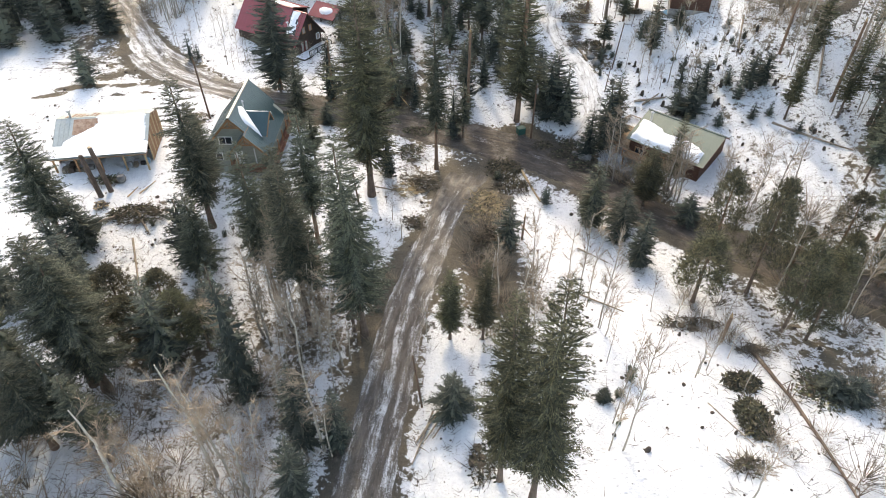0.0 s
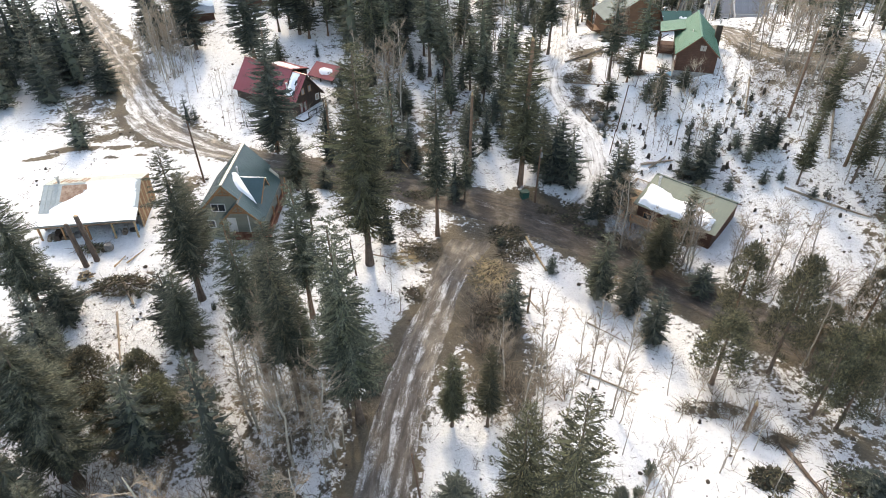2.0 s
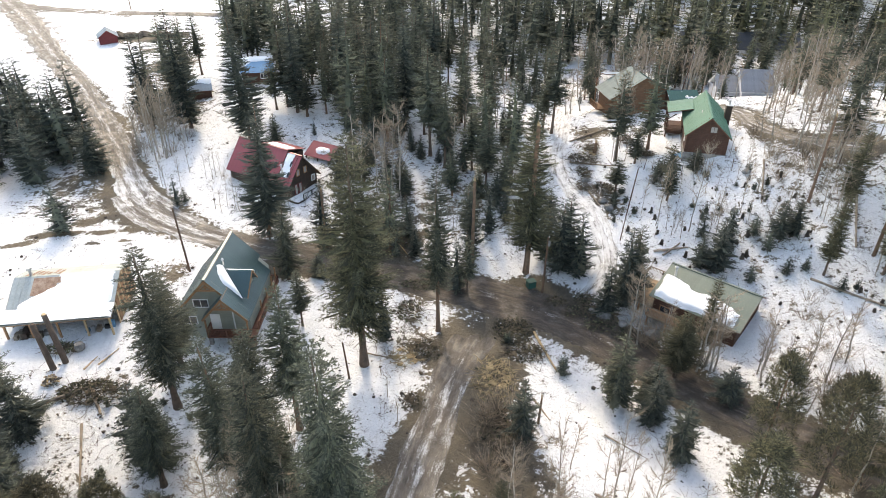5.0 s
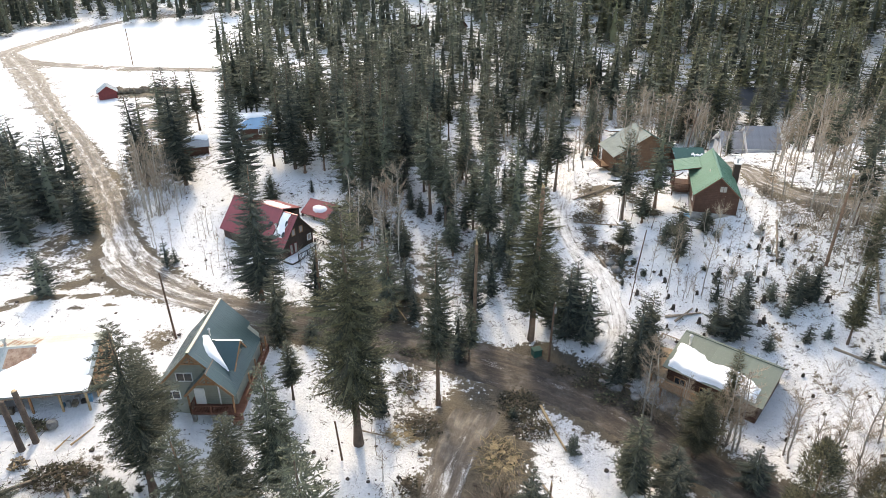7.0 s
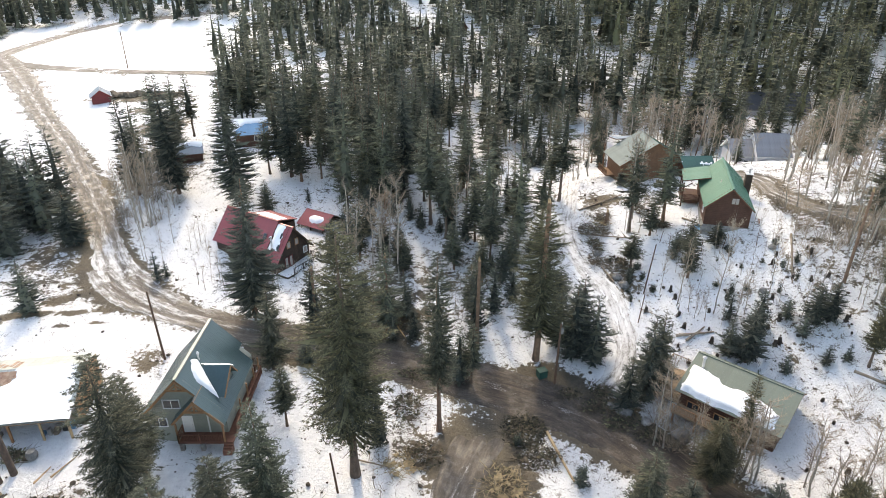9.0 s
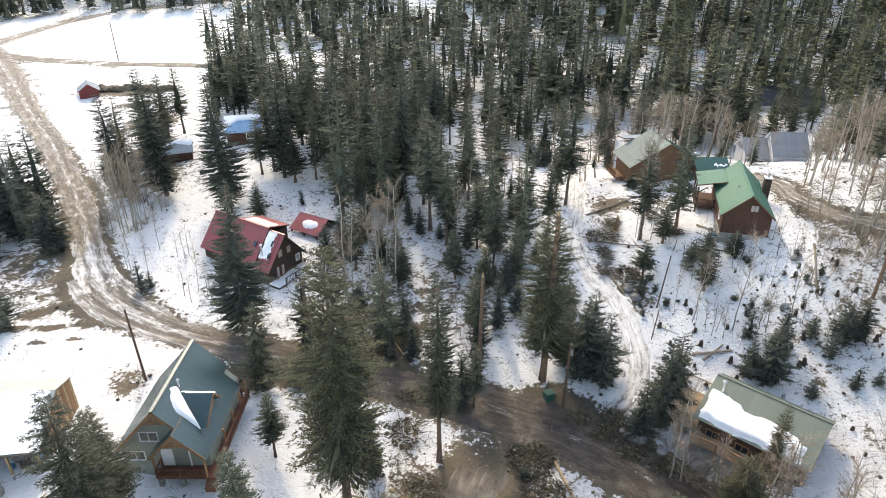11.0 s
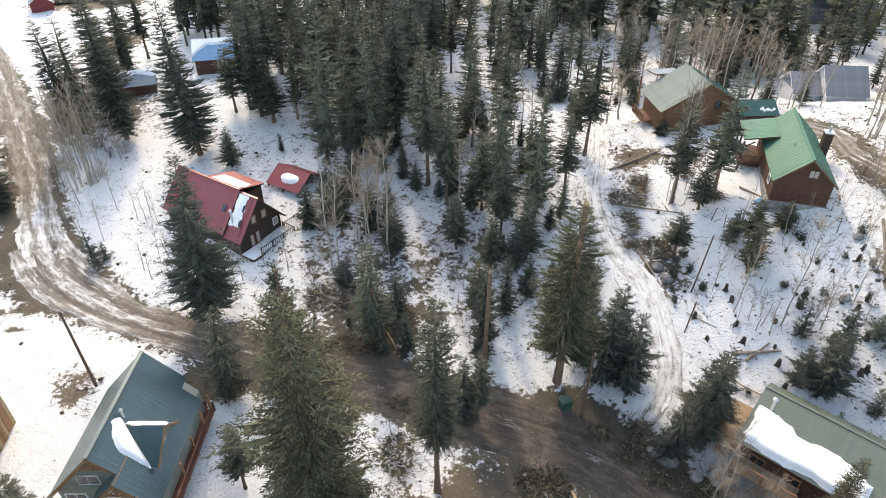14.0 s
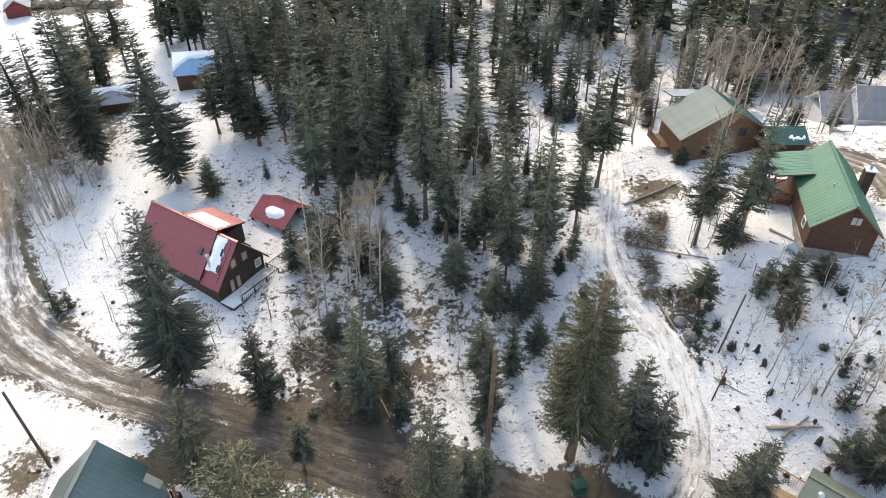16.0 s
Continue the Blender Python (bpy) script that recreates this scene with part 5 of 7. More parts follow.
def pine_crown(seed, h, r, foot, clumps, spray):
    """A rounded, clumpy crown of upswept tufts."""
    rng = np.random.RandomState(seed)
    V, F = [], []
    up = np.array((0.0, 0.0, 1.0))
    for c in range(clumps):
        q = rng.rand() ** 0.85
        a = rng.uniform(0, 2 * math.pi)
        env = r * math.sqrt(max(0.02, 1 - abs(2 * q - 0.75) ** 2.2 / 1.7)) * (1 - 0.35 * q)
        rad = env * rng.uniform(0.35, 1.0) ** 0.6
        cen = np.array((math.cos(a) * rad, math.sin(a) * rad, foot * h + (h - foot * h) * q * 0.96))
        cr_ = 0.17 * r * rng.uniform(0.8, 1.5)
        for k in range(36):
            d = rng.normal(size=3)
            d[2] = abs(d[2]) * 0.8 - 0.1
            d /= np.linalg.norm(d)
            p = cen + d * cr_ * rng.uniform(0.2, 1.0)
            s = np.cross(d, up + rng.normal(size=3) * 0.4)
            s /= np.linalg.norm(s)
            size = spray * rng.uniform(0.7, 1.4)
            i = len(V)
            V += [p - s * size * 0.12, p + s * size * 0.12, p + d * size]
            F.append((i, i + 1, i + 2))
    sh = Shape()
    sh.v, sh.f, sh.m = [tuple(p) for p in V], F, [0] * len(F)
    return sh


def trunk_shape(h, r, seed, flare=1.5, stubs=0):
    rng = random.Random(seed)
    s = Shape()
    n = 9
    pts = [(rng.uniform(-0.05, 0.05) * i / n * h * 0.1, rng.uniform(-0.05, 0.05) * i / n * h * 0.1, -0.5 + (h + 0.3) * (i / n)) for i in range(n + 1)]
    s.tube(pts, [r * (flare if i == 0 else 1.0) * (1 - 0.93 * i / n) + 0.015 for i in range(n + 1)], 8)
    for i in range(stubs):
        z, a = h * rng.uniform(0.12, 0.45), rng.uniform(0, 6.3)
        L = rng.uniform(0.5, 1.6)
        s.tube([(0, 0, z), (math.cos(a) * L, math.sin(a) * L, z - 0.15 * L)], [0.035, 0.01], 4)
    return s


KINDS = {  # height, radius, builder of the crown, needles, bark, trunk radius, label, category
    "tall_spruce": (20.0, 2.3, lambda s: conifer_crown(s, 20.0, 2.7, 0.2 + 0.18 * (s % 3) / 2, 52, 12, 0.23, 0.46, 0.2, 0.2, 0.42, 0.3, 3.2, 0.165, 0.06), NEEDLES, BARK, 0.26, "tall narrow dark green spruce rising from the snow", "spruce"),
    "spruce_tree": (16.0, 2.2, lambda s: conifer_crown(s, 16.0, 2.75, 0.08 + 0.2 * (s % 3) / 2, 36, 9, 0.34, 0.54, 0.22, 0.18, 0.42, 0.34, 1.9, 0.17, 0.13), NEEDLES, BARK, 0.2, "narrow dark green spruce among other trees", "spruce"),
    "broad_spruce": (20.0, 3.7, lambda s: conifer_crown(s, 20.0, 4.1, 0.07, 50, 14, 0.25, 0.6, 0.2, 0.16, 0.34, 0.34, 2.4, 0.165, 0.09), BLUE_NEEDLES, BARK, 0.28, "broad dark blue-green spruce with boughs near the snow", "spruce"),
    "fir_tree": (9.0, 2.0, lambda s: conifer_crown(s, 9.0, 2.45, 0.02, 26, 10, 0.28, 0.54, 0.18, 0.2, 0.34, 0.42, 2.3, 0.15, 0.13), BLUE_NEEDLES, BARK, 0.16, "dense bushy fir with boughs down to the snow", "fir"),
    "pine_tree": (22.0, 2.9, lambda s: conifer_crown(s, 22.0, 3.4, 0.19, 58, 14, 0.22, 0.5, 0.2, 0.3, 0.46, 0.3, 3.3, 0.165, 0.05), OLIVE_NEEDLES, BARK, 0.26, "big old olive-green conifer with a bare lower trunk", "pine"),
    "round_pine": (10.0, 2.5, lambda s: pine_crown(s, 10.0, 2.5, 0.24, 210, 0.3), OLIVE_NEEDLES, BARK, 0.2, "rounded olive-green pine on the snowy slope", "pine"),
    "spruce_sapling": (3.0, 0.75, lambda s: conifer_crown(s, 3.0, 0.88, 0.03, 15, 9, 0.2, 0.75, 0.2, 0.2, 0.3, 0.3, 3.0), BLUE_NEEDLES, BARK, 0.05, "young spruce standing alone in the snow", "spruce"),
}
PROTOS = {}


def build_conifer(kind, variant):
    h, r, crown, needles, bark, tr, label, cat = KINDS[kind]
    t = thing(kind, Matrix(), label, cat, "conifers")
    part("trunk", trunk_shape(h * 0.97, tr, variant, stubs=0 if kind in ("fir_tree", "spruce_sapling", "round_pine") else 8), RED_BARK if variant % 3 == 2 and kind != "pine_tree" else bark, t)
    part("crown", crown(100 + variant * 17 + len(kind)), needles, t)
    return t


def plant(kind, x, y, h, w, variant, lean=(0, 0)):
    if kind == "spruce_tree" and w > 6.5:
        kind = "broad_spruce"
    h0, r0 = KINDS[kind][:2]
    sx, sz = w / (2 * r0), h / h0
    m = pose(x, y, float(land(x, y)) - 0.05, lean[0], lean[1], (variant * 77 + x * 31) % 360) @ Matrix.Diagonal((sx, sx, sz, 1))
    place(PROTOS, (kind, variant), lambda: build_conifer(kind, variant), m)


# x, y, height, crown width
SPRUCES_NEAR = [
    (-8.0, 44.2, 24.3, 5.6), (-13.6, 45.0, 20.9, 4.4), (-18.1, 49.8, 20.0, 4.4), (-28.0, 61.2, 19.5, 5.6), (-29.2, 66.5, 12.8, 4.4), (-17.8, 54.2, 16.5, 4.2), (-14.8, 58.6, 18.0, 4.3), (-26.2, 52.0, 12.0, 4.2), (-31.9, 37.8, 17.1, 6.4),
    (-33.3, 38.2, 18.0, 5.4), (-33.9, 31.4, 13.2, 4.4), (-44.4, 57.8, 15.6, 5.8), (-13.0, 48.2, 15.0, 2.6), (-9.1, 44.8, 15.1, 3.0), (-0.9, 75.1, 21.8, 4.0)]
SPRUCES_MIDDLE = [
    (-7.8, 93.1, 13.6, 4.2), (2.9, 82.8, 8.9, 2.7), (-26.1, 95.2, 21.2, 7.6), (-21.0, 84.1, 12.0, 4.2), (-17.4, 74.5, 8.2, 2.8),
    (48.0, 133.2, 4.4, 2.4), (53.2, 133.0, 5.2, 2.2), (26.4, 102.1, 5.7, 3.2), (32.9, 97.5, 6.7, 3.2), (24.5, 81.6, 11.1, 4.2), (28.2, 110.7, 15.4, 4.2), (33.4, 111.4, 15.5, 4.6), (11.2, 111.5, 19.0, 4.5),
    (19.4, 123.0, 19.0, 4.8), (18.1, 125.4, 15.3, 3.8), (6.9, 112.9, 18.3, 5.3), (3.9, 129.1, 11.4, 4.4)]
SPRUCES_BACK = [
    (-55.0, 141.0, 15.0, 5.6), (-60.5, 141.5, 17.0, 5.0),    (-12.6, 85.6, 7.1, 2.7), (-37.3, 129.1, 23.5, 8.0), (-31.6, 125.8, 6.4, 3.2), (-34.6, 140.8, 11.2, 4.3), (-27.8, 137.7, 10.2, 4.9), (-50.1, 133.6, 23.5, 7.2),
    (-58.0, 134.3, 19.5, 6.6), (-24.0, 138.3, 15.5, 3.5), (-17.5, 125.9, 23.7, 5.6), (-13.1, 125.3, 9.0, 3.5), (-12.1, 131.1, 21.4, 5.4), (-7.6, 137.1, 22.2, 6.2),
    (-2.6, 120.4, 19.8, 5.4), (-13.5, 109.9, 11.9, 3.4), (-6.6, 107.2, 6.6, 3.0), (0.0, 115.9, 16.2, 4.2), (1.2, 107.2, 8.4, 3.0), (18.1, 62.8, 9.6, 4.2),
    (33.5, 100.4, 7.3, 2.9), (30.7, 108.4, 6.1, 3.1), (38.0, 102.3, 3.6, 2.5), (1.1, 108.6, 6.5, 3.0), (5.2, 103.5, 7.5, 3.2), (9.6, 104.9, 9.5, 3.6), (-6.5, 106.3, 6.0, 3.0), (3.5, 95.5, 9.0, 3.4)]
FIRS = [
    (-18.3, 36.7, 17.9, 4.2), (-41.3, 57.0, 7.1, 4.6), (-28.5, 54.8, 9.9, 4.5), (-27.2, 41.3, 11.2, 5.2), (-12.2, 31.8, 10.9, 3.6), (-9.1, 31.5, 8.2, 2.8),
    (-11.8, 26.7, 9.3, 3.2), (15.8, 87.4, 11.0, 4.6), (18.2, 86.4, 9.8, 4.4), (15.7, 97.7, 5.5, 3.6), (-7.4, 72.7, 7.5, 2.7), (23.0, 80.2, 11.7, 4.2),
    (20.6, 78.8, 7.8, 3.2), (33.9, 84.7, 5.2, 2.6), (35.6, 83.4, 8.2, 3.8), (37.7, 86.3, 6.7, 3.0), (44.2, 86.1, 5.6, 3.2), (45.9, 85.9, 5.7, 2.8)]
FIRS_BACK = [
    (0.9, 34.2, 6.0, 3.8), (34.4, 35.4, 2.6, 3.0), (36.0, 34.4, 3.0, 3.4), (14.3, 34.9, 1.8, 1.5), (9.4, 30.2, 2.2, 2.0),    (30.7, 126.2, 2.5, 2.5), (3.7, 90.2, 12.7, 3.3), (6.5, 96.2, 8.6, 2.6), (9.3, 98.8, 5.6, 2.6), (-17.5, 92.6, 11.0, 3.4), (-12.2, 101.6, 3.7, 2.4),
    (-17.2, 85.4, 3.7, 2.6), (1.5, 83.2, 8.1, 2.9), (22.2, 54.7, 7.7, 3.6), (21.1, 59.8, 6.4, 3.0), (7.6, 57.8, 7.5, 3.2), (-19.8, 58.8, 10.0, 3.2),
    (17.0, 89.2, 10.5, 4.8), (14.4, 90.0, 8.0, 4.2), (22.1, 62.8, 5.9, 4.0), (30.2, 63.0, 4.5, 3.5), (-38.5, 49.0, 9.0, 5.0), (-41.5, 52.5, 8.0, 5.0), (-45.0, 47.0, 9.5, 5.0), (-23.8, 46.0, 7.0, 4.0), (-56.2, 94.5, 8.5, 3.8), (-18.0, 112.0, 6.5, 3.4), (-15.4, 113.8, 8.5, 3.8), (-13.0, 117.5, 7.0, 3.2),
    (-61.6, 116.4, 9.7, 6.4), (-68.7, 121.1, 15.7, 6.4), (-80.2, 131.9, 16.5, 6.4), (-84.4, 133.1, 15.6, 6.2), (-69.5, 112.0, 12.1, 6.4)]
PINES = [(4.6, 27.6, 21.6, 4.4), (7.0, 25.6, 24.4, 5.2), (-9.3, 68.4, 28.0, 8.4), (11.2, 87.2, 21.8, 6.7), (47.2, 79.2, 12.1, 2.8), (52.2, 86.8, 13.0, 3.0), (53.3, 77.6, 13.1, 3.0), (0.7, 43.3, 9.5, 3.0), (4.0, 43.3, 10.6, 2.6), (25.9, 67.2, 9.1, 4.2), (29.9, 70.3, 11.6, 2.4)]
ROUND_PINES = [(26.4, 48.1, 9.4, 5.8), (32.6, 49.5, 14.7, 5.3), (30.2, 54.9, 12.5, 5.2), (33.9, 43.5, 11.7, 4.6), (35.7, 42.3, 8.5, 4.1), (37.6, 51.5, 7.5, 4.3), (38.5, 46.0, 9.0, 4.6), (41.5, 49.5, 8.0, 4.4), (44.5, 55.0, 9.0, 4.6), (47.0, 50.0, 8.0, 4.6), (45.0, 43.5, 8.5, 4.6), (50.0, 57.0, 9.0, 4.8), (38.0, 57.5, 7.5, 3.8), (-32.5, 45.5, 8.5, 4.8), (-28.6, 46.6, 7.0, 4.4), (-26.0, 43.4, 7.5, 4.6), (-23.4, 42.6, 7.0, 4.2), (-30.0, 42.0, 8.0, 4.8)]
SAPLINGS = [
    (42.5, 84.8, 3.4, 1.8), (43.4, 80.7, 2.7, 1.5), (39.0, 80.7, 3.0, 1.5), (45.5, 80.4, 2.6, 1.2), (48.2, 76.6, 2.3, 1.3), (41.6, 87.5, 3.2, 1.9), (35.6, 80.1, 2.3, 1.1),
    (-42.8, 104.0, 5.5, 1.9), (-41.9, 105.0, 2.9, 1.4), (32.2, 102.0, 4.5, 2.0), (35.5, 89.3, 4.3, 1.7), (13.4, 68.0, 3.0, 1.7), (33.3, 103.3, 3.5, 2.2)]
for i, (x, y, h, w) in enumerate(SPRUCES_NEAR):
    plant("tall_spruce", x, y, h, w * 1.12, i % 4, ((i * 7) % 5 - 2, (i * 11) % 5 - 2))
for i, (x, y, h, w) in enumerate(SPRUCES_MIDDLE + SPRUCES_BACK):
    plant("spruce_tree", x, y, h, w * 1.12, i % 6, ((i * 7) % 5 - 2, (i * 11) % 5 - 2))
for i, (x, y, h, w) in enumerate(FIRS + FIRS_BACK):
    plant("fir_tree", x, y, h, w * 1.1, i % 5)
for i, (x, y, h, w) in enumerate(PINES):
    plant("pine_tree", x, y, h, w * 1.1, i % 3)
for i, (x, y, h, w) in enumerate(ROUND_PINES):
    plant("round_pine", x, y, h, w * 0.95, i % 3)
for i, (x, y, h, w) in enumerate(SAPLINGS):
    plant("spruce_sapling", x, y, h, w * 1.15, i % 3)


# ---- bare aspens ----
def aspen_shapes(seed, h=13.0, spread=1.5, limbs=21, twigs=9):
    rng = random.Random(seed)
    t, c = Shape(), Shape()
    n = 9
    wob = [(0.0, 0.0)]
    for i in range(n):
        wob.append((wob[-1][0] + rng.uniform(-0.16, 0.16), wob[-1][1] + rng.uniform(-0.16, 0.16)))
    pts = [Vector((wob[i][0], wob[i][1], -0.4 + (h * 0.93 + 0.4) * i / n)) for i in range(n + 1)]
    t.tube(pts, [0.125 * (1 - 0.82 * i / n) + 0.015 for i in range(n + 1)], 7)

    def at(q):
        f = q * n
        i = min(int(f), n - 1)
        return pts[i].lerp(pts[i + 1], f - i)
    for b in range(limbs):
        q = rng.uniform(0.34, 0.99)
        p, a = at(q), rng.uniform(0, 6.283)
        L = spread * rng.uniform(0.5, 1.25) * (0.45 + 1.1 * (1 - abs(q - 0.68) / 0.5))
        d = Vector((math.cos(a), math.sin(a), rng.uniform(0.35, 1.1))).normalized()
        mid = p + d * L * 0.5
        end = mid + (d + Vector((0, 0, 0.35))).normalized() * L * 0.5
        c.tube([p, mid, end], [0.034, 0.022, 0.01], 3, cap=False)
        for k in range(twigs):
            s = rng.uniform(0.2, 1.0)
            o = p.lerp(mid, s * 2) if s < 0.5 else mid.lerp(end, s * 2 - 1)
            dd = (d + Vector((rng.uniform(-1, 1), rng.uniform(-1, 1), rng.uniform(-0.3, 0.9)))).normalized()
            e = o + dd * rng.uniform(0.4, 1.1)
            c.spike(o, e, 0.02)
            for _ in range(2 if twigs > 8 else 1):
                g = o.lerp(e, rng.uniform(0.3, 0.95))
                d3 = (dd + Vector((rng.uniform(-1, 1), rng.uniform(-1, 1), rng.uniform(-0.4, 0.8)))).normalized()
                c.spike(g, g + d3 * rng.uniform(0.25, 0.6), 0.014)
    return t, c


def build_aspen(v):
    t, c = aspen_shapes(300 + v, limbs=22, twigs=12) if v < 5 else aspen_shapes(300 + v, limbs=24, twigs=8)
    a = thing("aspen_tree", Matrix(), "bare leafless aspen with a pale slender trunk", "aspen", "aspens")
    part("trunk", t, PALE_BARK, a)
    part("crown", c, TWIGS, a, "fine bare brownish twigs")
    return a


ASPENS_SOUTH = [
    (-19.2, 29.0, 17.6, 4.7), (-10.3, 31.0, 12.2, 4.1), (14.6, 32.3, 13.5, 1.7), (14.9, 29.6, 15.2, 2.5), (-16.2, 27.4, 9.7, 4.0), (-26.1, 26.7, 13.5, 5.6), (-23.7, 26.7, 8.3, 4.0),
    (23.5, 24.8, 8.0, 2.4), (-16.1, 46.5, 12.8, 2.6), (-15.2, 46.4, 14.8, 2.6), (-14.3, 45.4, 10.9, 2.1), (15.7, 44.3, 14.2, 2.7), (14.2, 48.2, 13.5, 2.4), (11.7, 53.3, 6.3, 1.6),
    (-15.6, 43.8, 12.5, 4.6), (-12.4, 43.6, 13.0, 4.4), (-16.8, 46.8, 12.0, 4.6), (-11.0, 41.2, 11.5, 4.2), (-18.4, 44.6, 11.5, 4.4), (-13.6, 39.6, 11.0, 4.2), (-8.6, 47.5, 10.0, 3.6), (-20.5, 40.5, 11.0, 4.4), (6.9, 42.9, 12.5, 2.7), (4.4, 43.8, 12.2, 2.8), (8.5, 43.8, 15.0, 2.5), (11.4, 43.7, 14.5, 2.5), (5.9, 47.8, 10.2, 2.6), (16.1, 43.0, 7.4, 2.0)]
ASPENS_MIDDLE = [
    (22.3, 73.6, 11.7, 3.1), (23.2, 73.0, 11.3, 3.1), (29.7, 68.5, 11.2, 4.1), (28.6, 67.8, 11.2, 3.5), (30.5, 67.7, 11.7, 3.4), (34.8, 65.4, 8.9, 3.1), (39.3, 65.5, 8.8, 3.3),
    (-50.7, 121.7, 15.7, 2.7), (-52.0, 121.3, 16.4, 2.7), (-54.5, 124.4, 14.4, 2.8), (-50.2, 122.3, 13.1, 2.6), (-60.2, 133.6, 8.5, 2.6), (-49.3, 128.5, 8.0, 2.5), (-52.3, 130.4, 6.2, 2.5),
    (-9.7, 110.7, 13.3, 3.9), (-8.7, 110.2, 13.8, 3.9), (-7.2, 105.2, 16.9, 3.6), (-13.9, 103.8, 16.9, 3.9), (1.6, 113.9, 11.9, 3.1)]
ASPENS_NORTH = [
    (27.8, 110.3, 18.3, 2.7), (29.4, 113.4, 11.1, 2.6), (30.6, 116.1, 18.9, 3.8), (43.4, 164.2, 10.5, 6.5), (49.0, 160.8, 11.2, 7.0), (53.6, 157.3, 9.1, 5.8), (26.6, 134.1, 8.7, 4.8), (24.3, 132.5, 8.6, 3.9),
    (52.6, 108.2, 8.1, 4.2), (50.5, 106.2, 6.8, 3.3), (53.6, 103.6, 8.7, 4.0), (57.4, 103.5, 11.7, 4.0), (54.7, 101.1, 10.1, 3.9), (54.9, 95.4, 11.2, 4.1), (48.8, 106.0, 5.5, 3.3),
    (30.3, 93.2, 11.3, 2.1), (31.5, 91.8, 4.5, 1.4), (34.1, 90.6, 13.1, 2.5), (32.9, 89.9, 5.4, 1.5), (37.5, 89.5, 6.6, 2.0), (28.9, 96.0, 7.4, 1.4), (15.0, 107.5, 4.8, 1.3)]


def plant_aspen(x, y, h, w, v, variant=None):
    variant = v % 5 if variant is None else variant
    m = pose(x, y, float(land(x, y)) - 0.05, (v * 13 % 7) - 3, (v * 29 % 7) - 3, (v * 97 + x * 13) % 360) @ Matrix.Diagonal((w / 4.2, w / 4.2, h / 13.0, 1))
    place(PROTOS, ("aspen", variant), lambda: build_aspen(variant), m)


for i, (x, y, h, w) in enumerate(ASPENS_SOUTH + ASPENS_MIDDLE + ASPENS_NORTH):
    plant_aspen(x, y, h, w * 1.1, i)
    if i % 3 == 0:                                             # aspens grow in pairs from one root
        plant_aspen(x + 1.1 * math.cos(i), y + 1.1 * math.sin(i), h * 0.86, w * 0.85, i + 2)

# ---- woods between and beyond the houses ----
HOUSE_SPOTS = [(-26, 77, 8), (-45, 75, 10), (-28, 113, 9), (-22, 121, 5), (40, 111, 9), (35, 128, 9), (43, 126.5, 5), (33, 77, 8), (58, 139, 9), (-42, 157, 6), (-54, 149, 5), (-91, 195, 6), (-7, 277, 6), (7, 270, 5), (75, 180, 5), (100, 172, 6)]


def blocked(x, y, margin=0.0):
    if any(math.hypot(x - a, y - b) < r + margin for a, b, r in HOUSE_SPOTS):
        return True
    return road_gap(x, y) < 1.2 + margin


def in_view_gap(x, y):
    """Open snow between the trees: glades, the field, the clearing behind the red house."""
    spots = [(0.5, 97, 5, 8), (-38, 100, 9, 8), (-34, 118, 4, 9), (26, 125, 7, 6), (30, 101, 8, 9), (-45, 140, 4, 10), (14, 133, 4, 6), (-40, 147, 6, 7)]
    return any(((x - a) / c) ** 2 + ((y - b) / d) ** 2 < 1 for a, b, c, d in spots)


WOODS = [  # middle x, y, radii, number of trees, height range
    (-6, 142, 21, 24, 30, (9, 21)), (-22, 150, 16, 14, 18, (12, 22)), (10, 114, 7, 10, 5, (6, 13)), (-84, 122, 16, 20, 22, (11, 17)), (71, 138, 6, 8, 7, (8, 13)), (62, 152, 18, 14, 18, (9, 14)), (92, 160, 8, 5, 7, (9, 13)), (76, 168, 7, 4, 5, (8, 12)), (75, 120, 8, 14, 8, (9, 14)),
    (60, 96, 12, 22, 11, (10, 16)), (62, 62, 14, 18, 16, (9, 14)), (-38, 30, 12, 16, 14, (9, 15)), (26, 152, 14, 14, 10, (9, 17)), (-58, 158, 6, 8, 5, (12, 18))]
rng = random.Random(11)
taken = [(x, y) for x, y, *_ in SPRUCES_NEAR + SPRUCES_MIDDLE + SPRUCES_BACK + FIRS + FIRS_BACK + PINES]
for cx, cy, rx, ry, n, (h0, h1) in WOODS:
    made = tries = 0
    while made < n and tries < n * 40:
        tries += 1
        a, q = rng.uniform(0, 6.283), math.sqrt(rng.random())
        x, y = cx + rx * q * math.cos(a), cy + ry * q * math.sin(a)
        if blocked(x, y) or in_view_gap(x, y) or any(math.hypot(x - p, y - r) < 2.3 for p, r in taken):
            continue
        taken.append((x, y))
        h = rng.uniform(h0, h1)
        plant("fir_tree" if cx < -60 else "spruce_tree", x, y, h, h * (rng.uniform(0.36, 0.48) if cx < -60 else rng.uniform(0.27, 0.38)), rng.randrange(5), (rng.uniform(-2, 2), rng.uniform(-2, 2)))
        made += 1


